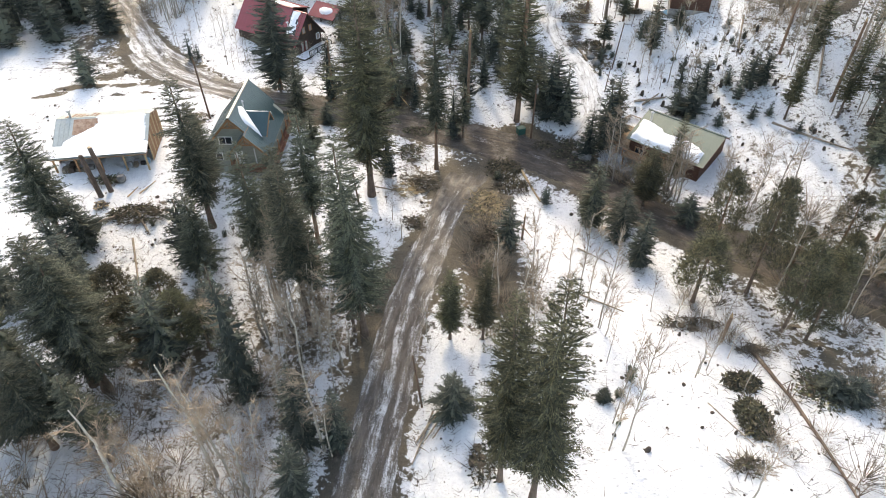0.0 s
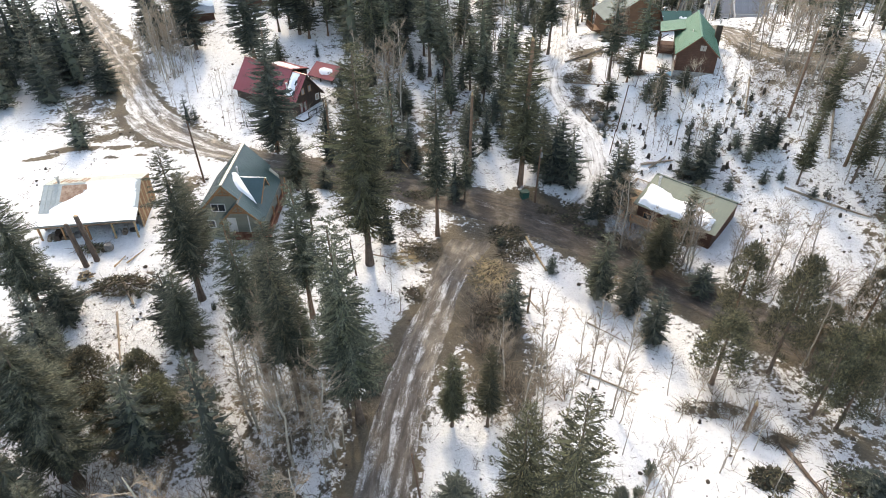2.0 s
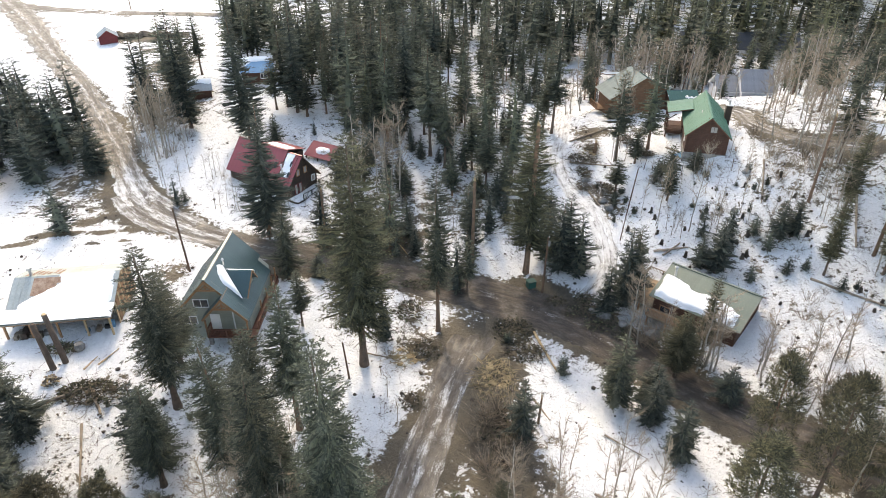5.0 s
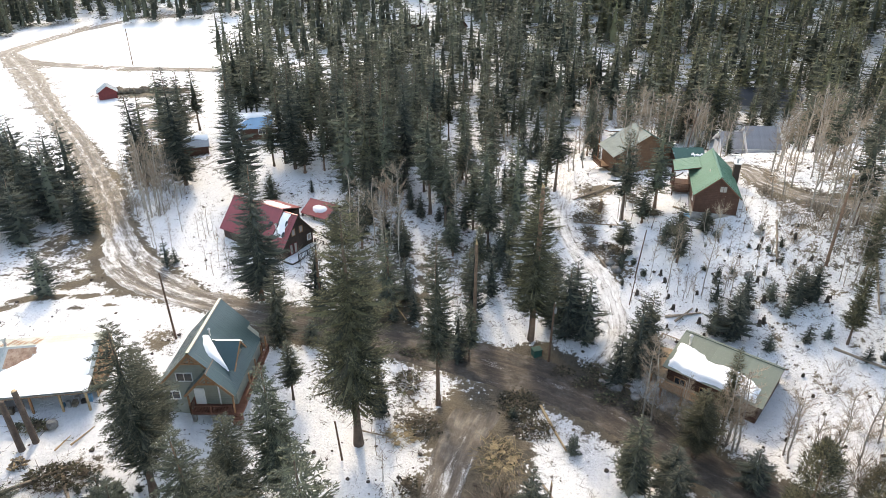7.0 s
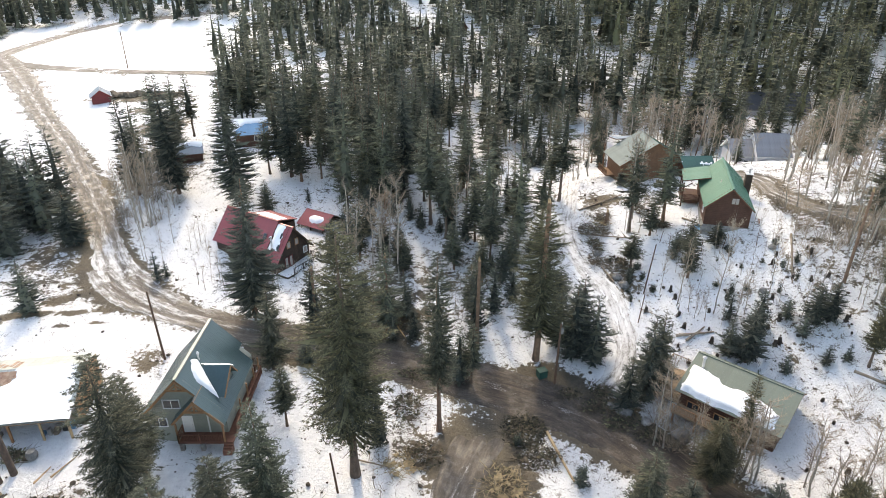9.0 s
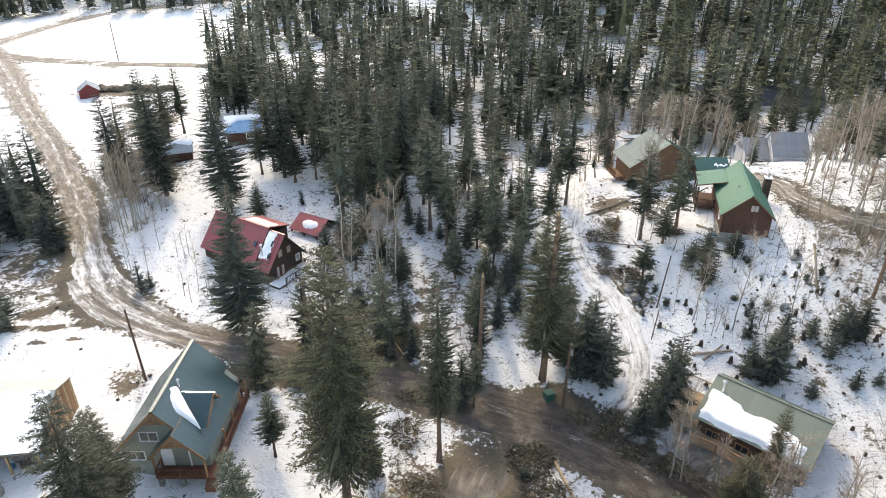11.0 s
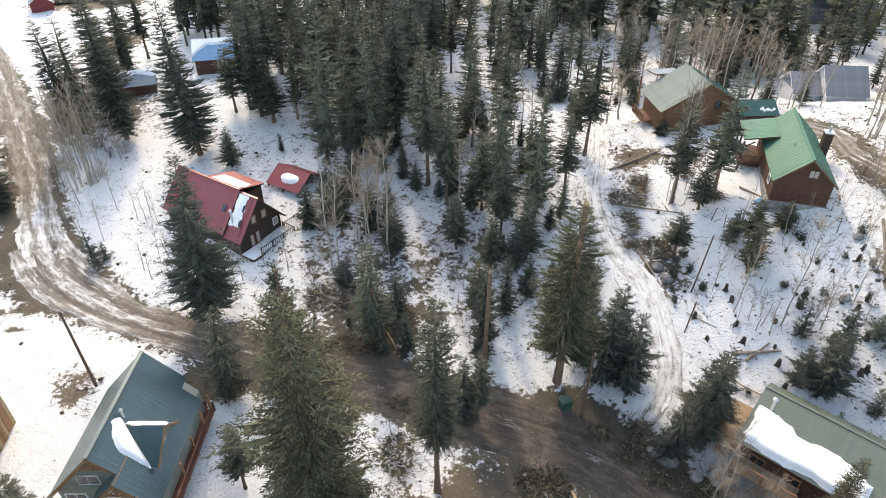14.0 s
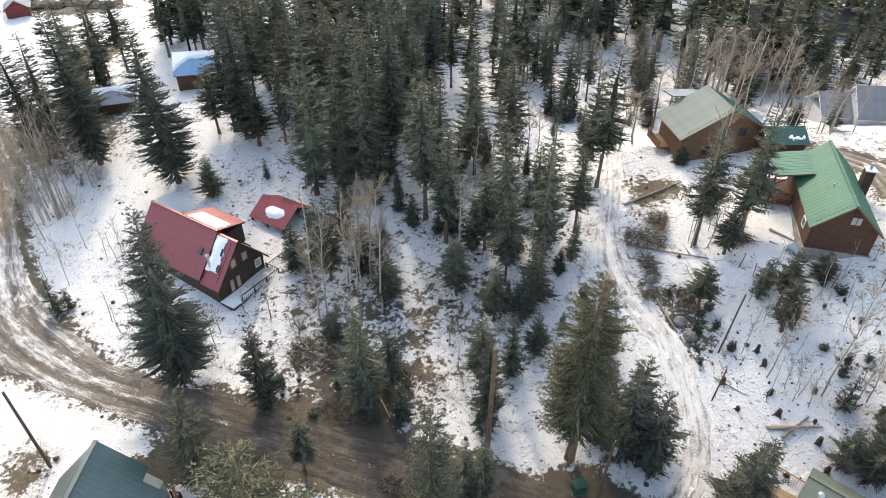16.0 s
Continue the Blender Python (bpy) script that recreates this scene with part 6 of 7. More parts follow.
# young firs under the tall spruces: middle x, y, radii, how many
for cx, cy, rx, ry, n in [(6, 124, 10, 12, 16), (-9, 118, 10, 7, 9), (12, 108, 6, 8, 8), (-14, 128, 12, 8, 8), (24, 142, 10, 10, 9), (-4, 93, 5, 4, 4)]:
    made = tries = 0
    while made < n and tries < n * 30:
        tries += 1
        a, q = rng.uniform(0, 6.283), math.sqrt(rng.random())
        x, y = cx + rx * q * math.cos(a), cy + ry * q * math.sin(a)
        if blocked(x, y) or in_view_gap(x, y) or any(math.hypot(x - p, y - r) < 1.5 for p, r in taken):
            continue
        taken.append((x, y))
        h = rng.uniform(2.6, 7.0)
        plant("fir_tree", x, y, h, h * rng.uniform(0.38, 0.55), rng.randrange(5))
        made += 1


# groves of bare aspens and thin saplings: middle x, y, radii, how many, height range, crown width range
GROVES = [
    (56, 117, 6, 11, 20, (7, 11), (2.6, 3.8)), (50, 130, 5, 4, 6, (8, 11), (2.6, 3.4)),    (28.6, 71.6, 4.6, 2.4, 12, (4, 8), (2.2, 3.2)), (58, 90, 9, 17, 30, (9, 13), (2.8, 4.0)), (-54, 128, 5, 10, 14, (9, 15), (2.0, 2.8)),    (36, 149, 14, 9, 26, (10, 15), (3.8, 5.4)), (50, 148, 8, 10, 12, (10, 14), (3.6, 5.0)), (68, 116, 9, 14, 20, (9, 14), (3.0, 4.2)), (68, 132, 6, 6, 12, (9, 13), (3.0, 4.4)), (53, 131, 4, 1.5, 4, (8, 11), (2.6, 3.4)), (8, 128, 6, 10, 8, (9, 13), (2.6, 3.6)), (-52, 124, 5, 9, 14, (7, 14), (2.0, 2.8)), (-9, 108, 4, 3, 4, (10, 14), (3.0, 3.8)),
    (37, 97, 9, 9, 30, (3, 6.5), (0.9, 1.6)), (48, 92, 7, 9, 14, (4, 8), (1.2, 2.2)), (-28, 103, 9, 4, 10, (3, 8), (1.2, 2.2)), (-44, 112, 6, 6, 9, (4, 8), (1.2, 2.2)), (30, 112, 4, 5, 8, (5, 9), (1.2, 2.0)),
    (-16, 34, 9, 9, 16, (5, 10), (2.2, 3.8)), (-14, 46, 7, 7, 16, (6, 12), (1.8, 2.8)), (-2, 46, 2, 9, 4, (4, 7), (1.4, 2.2)), (22, 40, 7, 9, 7, (4, 7), (1.2, 2.0)), (40, 62, 10, 6, 12, (6, 10), (2.2, 3.4)), (60, 76, 8, 12, 10, (8, 12), (2.4, 3.4)), (43, 53, 8, 9, 14, (8, 12), (2.0, 3.2)), (2, 104, 9, 9, 8, (3, 6), (1.2, 2.0)), (30, 39, 8, 8, 6, (4, 7), (1.4, 2.2)), (-6, 60, 5, 7, 5, (3, 5), (1.2, 2.0))]
rng = random.Random(77)
thin, thin_kinds = Shape(), [aspen_shapes(308 + k, spread=1.9, limbs=13, twigs=5) for k in range(3)]
for cx, cy, rx, ry, n, (h0, h1), (w0, w1) in GROVES:
    for k in range(n):
        a, q = rng.uniform(0, 6.283), math.sqrt(rng.random())
        x, y = cx + rx * q * math.cos(a), cy + ry * q * math.sin(a)
        h, w = rng.uniform(h0, h1), rng.uniform(w0, w1)
        if blocked(x, y, -0.6):
            continue
        if h > 6.5:
            plant_aspen(x, y, h, w, k, 5 + k % 3)
            continue
        m = pose(x, y, float(land(x, y)) - 0.05, k * 13 % 7 - 3, k * 29 % 7 - 3, k * 97 % 360) @ Matrix.Diagonal((w / 4.2, w / 4.2, h / 13.0, 1))
        for mat, shape in enumerate(thin_kinds[k % 3]):
            thin.add([m @ Vector(p) for p in shape.v], shape.f, mat)
tagged(new("aspen_saplings", thin.mesh("aspen_saplings", [PALE_BARK, TWIGS])), "thin bare aspen saplings growing in loose thickets", "saplings", kind="stuff")


def far_woods():
    """The wooded valley and hillside behind, tree by tree but joined."""
    rng = np.random.RandomState(5)
    mid, near, far, bare = [], [], [], []

    def flat(sh):
        """The shape's points and its faces cut into triangles."""
        return np.array(sh.v), np.array([(f[0], f[i], f[i + 1]) for f in sh.f for i in range(1, len(f) - 1)])
    for s in range(5):
        sh = conifer_crown(80 + s, 13.0, 2.9, 0.08 + 0.05 * s, 20, 7, 0.5, 0.55, 0.3, 0.14, 0.42, 0.3, 0.9, 0.21, 0.2)
        sh.tube([(0, 0, -1), (0, 0, 12)], [0.22, 0.05], 6, cap=False)
        mid.append(flat(sh))
        sh = conifer_crown(40 + s, 13.0, 3.0, 0.06 + 0.04 * s, 14, 6, 0.7, 0.55, 0.3, 0.14, 0.42, 0.3, 0.7, 0.24, 0.22)
        sh.tube([(0, 0, -1), (0, 0, 12)], [0.2, 0.05], 4, cap=False)
        near.append(flat(sh))
        sh = conifer_crown(60 + s, 13.0, 3.2, 0.05, 10, 5, 1.0, 0.55, 0.3, 0.14, 0.42, 0.36, 0.4, 0.28, 0.26)
        far.append(flat(sh))
        t, c = aspen_shapes(90 + s, 12.0, 1.9, 11, 3)
        t.add(c.v, c.f)
        bare.append(flat(t))
    leafy, olive, twiggy = [[], [], 0], [[], [], 0], [[], [], 0]

    def put(store, temps, x, y, h):
        v, f = temps[rng.randint(5)]
        a, w = rng.uniform(0, 6.28), h * rng.uniform(0.85, 1.25)
        c, s = math.cos(a) * w, math.sin(a) * w
        p = np.stack([v[:, 0] * c - v[:, 1] * s + x, v[:, 0] * s + v[:, 1] * c + y, v[:, 2] * h + float(land(x, y))], -1)
        store[0].append(p)
        store[1].append(f + store[2])
        store[2] += len(v)
    n = 0
    while n < 4000:
        y = math.sqrt(rng.uniform(156 ** 2, 500 ** 2))
        x = rng.uniform(-0.74, 0.74) * (y + 5)
        if x < 10 and rng.rand() < 0.22:
            continue
        if blocked(x, y, 1.0) or (-185 < x < -76 - 0.06 * (y - 230) and 160 < y < 322) or (x < -58 and y < 225) or math.hypot(x + 41, y - 152) < 9:
            continue                                           # houses, the field and its roads
        dense = 0.6 * value_noise(x, y, 10, 9) + 0.4 * value_noise(x, y, 27, 19)
        if dense < (0.24 if x > 12 else 0.43 if y < 300 and x > -60 else 0.28) or rng.rand() < 0.25 * (y > 420):
            continue
        if -10 < x < 150 and y < 235 and rng.rand() < (0.22 if x > 20 else 0.12):
            put(twiggy, bare, x, y, rng.uniform(0.7, 1.1))
        else:
            put(olive if x > 45 and rng.rand() < 0.6 else leafy, mid if y < 188 else near if y < 240 else far, x, y, rng.uniform(0.8, 1.5) * (1.06 + 0.06 * (x > 55)))
        n += 1
    for _ in range(70):                                       # leafless brush along the field's far edge
        x = rng.uniform(-190, -62)
        put(twiggy, bare, x, rng.uniform(322, 336) + 6 * math.sin(x * 0.08), rng.uniform(0.2, 0.42))
    for name, st, mat, label in (("far_woods", leafy, NEEDLES, "dark spruce woods covering the valley and far hillside"), ("far_pines", olive, OLIVE_NEEDLES, "olive-brown pines covering the far hillside"), ("far_aspens", twiggy, TWIGS, "bare brownish aspens among the far spruce woods")):
        me = bpy.data.meshes.new(name)
        v, f = np.concatenate(st[0]), np.concatenate(st[1])
        me.vertices.add(len(v))
        me.vertices.foreach_set("co", v.astype(np.float32).ravel())
        me.loops.add(f.size)
        me.loops.foreach_set("vertex_index", f.astype(np.int32).ravel())
        me.polygons.add(len(f))
        me.polygons.foreach_set("loop_start", np.arange(0, f.size, 3, dtype=np.int32))
        me.update(calc_edges=True)
        me.materials.append(mat)
        tagged(new(name, me), label, "forest", kind="stuff")


far_woods()


# ---- brush, deadwood and stones ----
def build_shrub(v):
    rng = random.Random(700 + v)
    s = Shape()
    for i in range(26):
        a, q = rng.uniform(0, 6.283), rng.random()
        b = Vector((math.cos(a) * 0.35 * q, math.sin(a) * 0.35 * q, -0.1))
        d = Vector((math.cos(a) * (0.25 + 0.8 * q), math.sin(a) * (0.25 + 0.8 * q), rng.uniform(0.7, 1.3)))
        m = b + d * rng.uniform(0.5, 0.9)
        e = m + (d + Vector((rng.uniform(-0.5, 0.5), rng.uniform(-0.5, 0.5), 0.2))) * rng.uniform(0.4, 0.8)
        s.tube([b, m, e], [0.017, 0.013, 0.006], 3, cap=False)
        for _ in range(2):
            g = m.lerp(e, rng.uniform(0.1, 0.9))
            s.tube([g, g + Vector((rng.uniform(-0.4, 0.4), rng.uniform(-0.4, 0.4), rng.uniform(0.05, 0.5)))], [0.011, 0.006], 3, cap=False)
    return tagged(new("bare_shrub", s.mesh("bare_shrub", TWIGS if v % 3 else BRUSH)), "leafless brown shrub of many thin stems in the snow", "shrub", "shrubs")


def sit(x, y, h=1.0, w=1.0, turn=0.0, sink=0.05):
    return pose(x, y, float(land(x, y)) - sink, 0, 0, turn) @ Matrix.Diagonal((w, w, h, 1))


# thickets: middle x, y, radii, how many, size
THICKETS = [
    (-18, 32, 9, 7, 26, 1.5), (-14, 41, 5, 8, 16, 1.3), (-28, 28, 6, 6, 10, 1.5), (6.5, 49, 4, 7, 24, 1.4), (5, 57, 3, 5, 14, 1.2), (10, 45, 4, 5, 9, 1.3), (27, 45, 3, 5, 8, 1.2),
    (28, 72, 5, 3.5, 26, 1.7), (37, 64, 5, 3, 7, 1.4), (-53, 126, 5, 8, 10, 1.3), (-15, 104, 6, 5, 8, 1.1), (22, 109, 3, 5, 6, 0.9), (52, 100, 5, 12, 16, 1.4), (42, 58, 6, 6, 12, 1.6),
    (30, 31, 3, 6, 8, 1.2), (46, 70, 6, 8, 7, 1.1), (-22, 60, 6, 4, 8, 1.2), (-6, 45, 2, 9, 8, 0.7), (25, 76, 3, 3, 6, 1.0), (-38, 36, 8, 8, 12, 1.4), (44, 50, 8, 8, 14, 1.4), (0, 103, 9, 8, 14, 0.7), (-26, 33, 8, 6, 12, 1.8), (36, 30, 4, 8, 10, 1.4), (-27, 25, 5, 3, 9, 2.6), (-20, 25, 4, 3, 5, 2.2), (-36, 27, 4, 4, 5, 2.4)]
rng = random.Random(21)
for cx, cy, rx, ry, n, size in THICKETS:
    for _ in range(n):
        a, q = rng.uniform(0, 6.283), math.sqrt(rng.random())
        x, y = cx + rx * q * math.cos(a), cy + ry * q * math.sin(a)
        if blocked(x, y, -0.8):
            continue
        v, k = rng.randrange(5), size * rng.uniform(0.6, 1.25)
        place(PROTOS, ("shrub", v), lambda: build_shrub(v), sit(x, y, k * rng.uniform(0.8, 1.2), k, rng.uniform(0, 360)))


def build_tuft(v):
    """A knee-high dark juniper or seedling."""
    t = thing("low_juniper", Matrix(), "low dark evergreen tuft poking through snow", "shrub", "junipers")
    part("foliage", conifer_crown(900 + v, 0.8, 0.55, 0.02, 6, 9, 0.26, 0.4, 0.1, 0.5, 0.4, 0.5), BLUE_NEEDLES if v % 2 else NEEDLES, t)
    return t


JUNIPERS = [(42, 78, 11, 12, 6), (18, 33, 8, 9, 3), (-5, 40, 3, 12, 14), (-30, 58, 8, 6, 8), (24, 100, 5, 7, 14), (-12, 96, 7, 5, 12), (40, 96, 6, 6, 16), (8, 76, 5, 4, 6)]
for cx, cy, rx, ry, n in JUNIPERS:
    for _ in range(n):
        a, q = rng.uniform(0, 6.283), math.sqrt(rng.random())
        x, y = cx + rx * q * math.cos(a), cy + ry * q * math.sin(a)
        if blocked(x, y, -0.6):
            continue
        v, k = rng.randrange(4), rng.uniform(0.5, 1.5)
        place(PROTOS, ("tuft", v), lambda: build_tuft(v), sit(x, y, k * rng.uniform(0.6, 1.9), k * 0.85, rng.uniform(0, 360)))


def build_stump(v):
    """A low weathered stump with an uneven, slightly tilted top."""
    rng = random.Random(400 + v)
    t = thing("tree_stump", Matrix(), "dark weathered tree stump sticking out of snow", "stump", "stumps")
    s = Shape()
    lean = (rng.uniform(-0.08, 0.08), rng.uniform(-0.08, 0.08))
    s.tube([(0, 0, -0.2), (0, 0, 0.06), (lean[0], lean[1], 0.34), (lean[0] * 1.4, lean[1] * 1.4, 0.52 + 0.1 * (v % 2))], [0.27, 0.23, 0.2, 0.17], 9)
    for k in range(4):
        a = k * 1.57 + rng.uniform(-0.5, 0.5)
        s.tube([(math.cos(a) * 0.12, math.sin(a) * 0.12, 0.1), (math.cos(a) * 0.46, math.sin(a) * 0.46, -0.12)], [0.1, 0.04], 5)
    part("trunk", s, STUMP_WOOD, t)
    c = Shape()
    c.tube([(lean[0] * 1.4, lean[1] * 1.4, 0.52 + 0.1 * (v % 2)), (lean[0] * 1.5, lean[1] * 1.5, 0.55 + 0.1 * (v % 2))], [0.15, 0.13], 9)
    part("cut_end", c, STUMP_WOOD, t)
    return t


STUMPS = [(42, 78, 11, 12, 20), (35, 92, 9, 9, 18), (44, 96, 6, 6, 10), (20, 36, 7, 8, 4)]
for cx, cy, rx, ry, n in STUMPS:
    for _ in range(n):
        a, q = rng.uniform(0, 6.283), math.sqrt(rng.random())
        x, y = cx + rx * q * math.cos(a), cy + ry * q * math.sin(a)
        if blocked(x, y, -0.6):
            continue
        v, k = rng.randrange(4), rng.uniform(0.5, 1.15)
        place(PROTOS, ("stump", v), lambda: build_stump(v), sit(x, y, k * rng.uniform(0.8, 1.5), k, rng.uniform(0, 360)))


def forest_litter():
    """Stones, cones, twigs and dead stalks strewn over the snow."""
    rng = random.Random(31)
    st, tw = Shape(), Shape()
    n = 0
    while n < 8000:
        x, y = rng.uniform(-60, 62), rng.uniform(16, 135)
        keep = 0.3
        for cx, cy, rx, ry, turn, k in BARE_SPOTS:
            keep += 2.2 * k * float(blob(x, y, cx, cy, rx, ry, turn))
        keep += 0.5 * float(blob(x, y, 38, 88, 14, 16)) - 0.25 * float(blob(x, y, -45, 76, 16, 12))
        if rng.random() > keep or blocked(x, y, -1.1):
            continue
        n += 1
        z = float(land(x, y))
        if n % 5 < 3:
            r = rng.uniform(0.04, 0.13) * (2.4 if rng.random() < 0.1 else 1)
            st.lump((x, y, z + r * 0.3), r, rng, 0, 0.7)
        else:
            for _ in range(rng.randint(3, 7)):
                a, L = rng.uniform(0, 6.283), rng.uniform(0.25, 1.0)
                o = Vector((x + rng.uniform(-0.3, 0.3), y + rng.uniform(-0.3, 0.3), z + 0.02))
                e = o + Vector((math.cos(a) * L, math.sin(a) * L, rng.uniform(0.0, 0.8) * L))
                tw.tube([o, e], [0.022, 0.01], 3, cap=False)
    tagged(new("scattered_stone", st.mesh("scattered_stone", STUMP_WOOD)), "dark stones and clods strewn over the snow", "stones", kind="stuff")
    tagged(new("scattered_twig", tw.mesh("scattered_twig", BRUSH)), "dead twigs and stalks strewn over the snow", "twigs", kind="stuff")


forest_litter()


def brush_pile(x, y, rx, ry, h, seed, n=150, mat=None, needles=0, label="heap of cut brown branches on the snow"):
    rng = random.Random(seed)
    t = thing("brush_pile", sit(x, y), label, "brush pile", "brush piles")
    s = Shape()
    for i in range(int(n * 1.6)):
        a, q = rng.uniform(0, 6.283), math.sqrt(rng.random())
        o = Vector((math.cos(a) * rx * q, math.sin(a) * ry * q, h * (1 - q * q) * rng.uniform(0.1, 1.0)))
        b, L = rng.uniform(0, 6.283), rng.uniform(0.5, 1.7)
        e = o + Vector((math.cos(b), math.sin(b), rng.uniform(-0.15, 0.35))) * L
        s.tube([o, o.lerp(e, 0.5) + Vector((0, 0, 0.06)), e], [0.035, 0.026, 0.01], 3, cap=False)
    tagged(part("tangle", s, mat or BRUSH, t), kind="stuff")
    m = Shape()
    for i in range(int(rx * ry * 2.2) + 3):
        a, q = rng.uniform(0, 6.283), math.sqrt(rng.random()) * 0.85
        m.lump((math.cos(a) * rx * q, math.sin(a) * ry * q, h * 0.2 * (1 - q * q) - 0.03), rng.uniform(0.2, 0.6), rng, 0, 0.18)
    tagged(part("soil", m, mat or BRUSH, t), kind="stuff")
    if needles:
        c = Shape()
        for i in range(needles):
            a, q = rng.uniform(0, 6.283), math.sqrt(rng.random())
            p = Vector((math.cos(a) * rx * q, math.sin(a) * ry * q, h * (1 - q * q) * rng.uniform(0.2, 1.1) + 0.1))
            d = Vector((rng.uniform(-1, 1), rng.uniform(-1, 1), rng.uniform(-0.3, 0.5))).normalized() * rng.uniform(0.25, 0.6)
            w = d.orthogonal().normalized() * 0.1
            c.add([p, p + d * 0.5 + w, p + d, p + d * 0.5 - w], [(0, 1, 2, 3)])
        tagged(part("needle_litter", c, OLIVE_NEEDLES, t), kind="stuff")


TAN_BRUSH = surface("tan_grass_and_chips", (0.17, 0.13, 0.08), (0.42, 0.33, 0.2), 2.0, 0.95)
for i, (x, y, rx, ry, h, n, nd_, tan) in enumerate([
        (8.4, 75.6, 2.6, 3.0, 0.5, 170, 700, 0), (-2.4, 71.2, 2.2, 2.0, 0.7, 200, 120, 0),        (6.0, 57.0, 2.6, 4.5, 1.1, 330, 160, 0), (5.4, 66.0, 2.6, 4.2, 0.7, 260, 60, 1), (9.5, 71.5, 2.6, 1.8, 0.8, 130, 160, 0), (-5.0, 69.8, 1.8, 1.8, 0.5, 60, 0, 1),
        (-37.5, 62.5, 3.6, 1.8, 1.2, 170, 420, 0), (-12.5, 99.5, 4.4, 3.0, 0.8, 260, 220, 0), (-6.2, 96.0, 2.6, 2.2, 0.7, 150, 160, 0), (-4.0, 84.2, 2.6, 1.3, 0.6, 120, 180, 0), (-4.6, 78.6, 1.8, 2.4, 0.7, 120, 140, 0), (25.4, 115.4, 1.7, 1.4, 0.9, 110, 0, 0), (22.8, 108.6, 1.0, 2.2, 0.6, 90, 60, 0), (25.6, 103.2, 1.2, 2.0, 0.6, 100, 80, 0), (33.0, 110.0, 1.6, 0.9, 0.6, 90, 60, 0), (14.6, 81.4, 1.6, 0.9, 0.5, 80, 100, 0), (17.6, 79.4, 2.2, 1.2, 0.6, 110, 120, 0), (23.5, 112.5, 3.0, 2.0, 0.8, 170, 60, 0), (25.0, 114.0, 1.4, 1.2, 0.7, 60, 0, 1),
        (-3.6, 62.5, 1.3, 1.5, 0.6, 60, 60, 0), (27.0, 36.2, 1.7, 1.2, 0.9, 70, 420, 0), (26.5, 32.2, 1.4, 2.2, 1.0, 90, 700, 0), (24.4, 27.6, 1.5, 0.8, 0.5, 90, 60, 0), (29.8, 40.4, 1.6, 0.8, 1.0, 130, 0, 0), (25.0, 44.5, 3.2, 1.0, 0.7, 130, 40, 0),
        (33.5, 35.0, 2.0, 3.0, 0.8, 110, 260, 0), (36.0, 85.6, 1.6, 1.0, 0.8, 90, 0, 0), (-10.0, 92.0, 3.0, 1.5, 0.5, 130, 60, 0), (31.0, 116.0, 1.2, 2.0, 0.7, 90, 0, 0),
        (-43.5, 68.6, 2.0, 1.0, 0.7, 60, 160, 0), (3.4, 29.0, 1.2, 2.2, 0.8, 70, 120, 0), (20.0, 77.0, 2.6, 1.5, 0.6, 120, 160, 0), (22.6, 75.0, 1.8, 1.2, 0.6, 90, 160, 0), (18.4, 81.6, 1.3, 1.6, 0.6, 80, 160, 0), (22.0, 105.5, 1.2, 2.4, 0.6, 80, 0, 0)]):
    brush_pile(x, y, rx, ry, h, 60 + i, n, TAN_BRUSH if tan else None, nd_, "heap of tan wood chips and dead grass" if tan else "heap of cut branches with needles on the snow" if nd_ else "heap of bare brown branches on the snow")


def fallen_log(x0, y0, x1, y1, r, mat, label="fallen weathered log lying on the snow", limbs=0):
    a, b = Vector((x0, y0, float(land(x0, y0)) + r * 0.7)), Vector((x1, y1, float(land(x1, y1)) + r * 0.7))
    t = thing("fallen_log", Matrix.Translation(a), label, "log", "logs")
    s, rng, n = Shape(), random.Random(int(x0 * 10 + y1)), 6
    pts = []
    for i in range(n + 1):
        p = a.lerp(b, i / n)
        p.z = float(land(p.x, p.y)) + r * 0.7 + rng.uniform(0, 0.06)
        pts.append(p - a)
    s.tube(pts, [r * (1 - 0.5 * i / n) for i in range(n + 1)], 8)
    part("trunk", s, mat, t)
    for i in range(limbs):
        q = rng.uniform(0.3, 1.0)
        o = (b - a) * q
        d = Vector((rng.uniform(-1, 1), rng.uniform(-1, 1), rng.uniform(0.1, 0.8))).normalized()
        m = Shape()
        m.tube([o, o + d * 0.8, o + d * 1.4 + Vector((0, 0, -0.1))], [0.05, 0.03, 0.01], 4, cap=False)
        part("limb", m, mat, t)


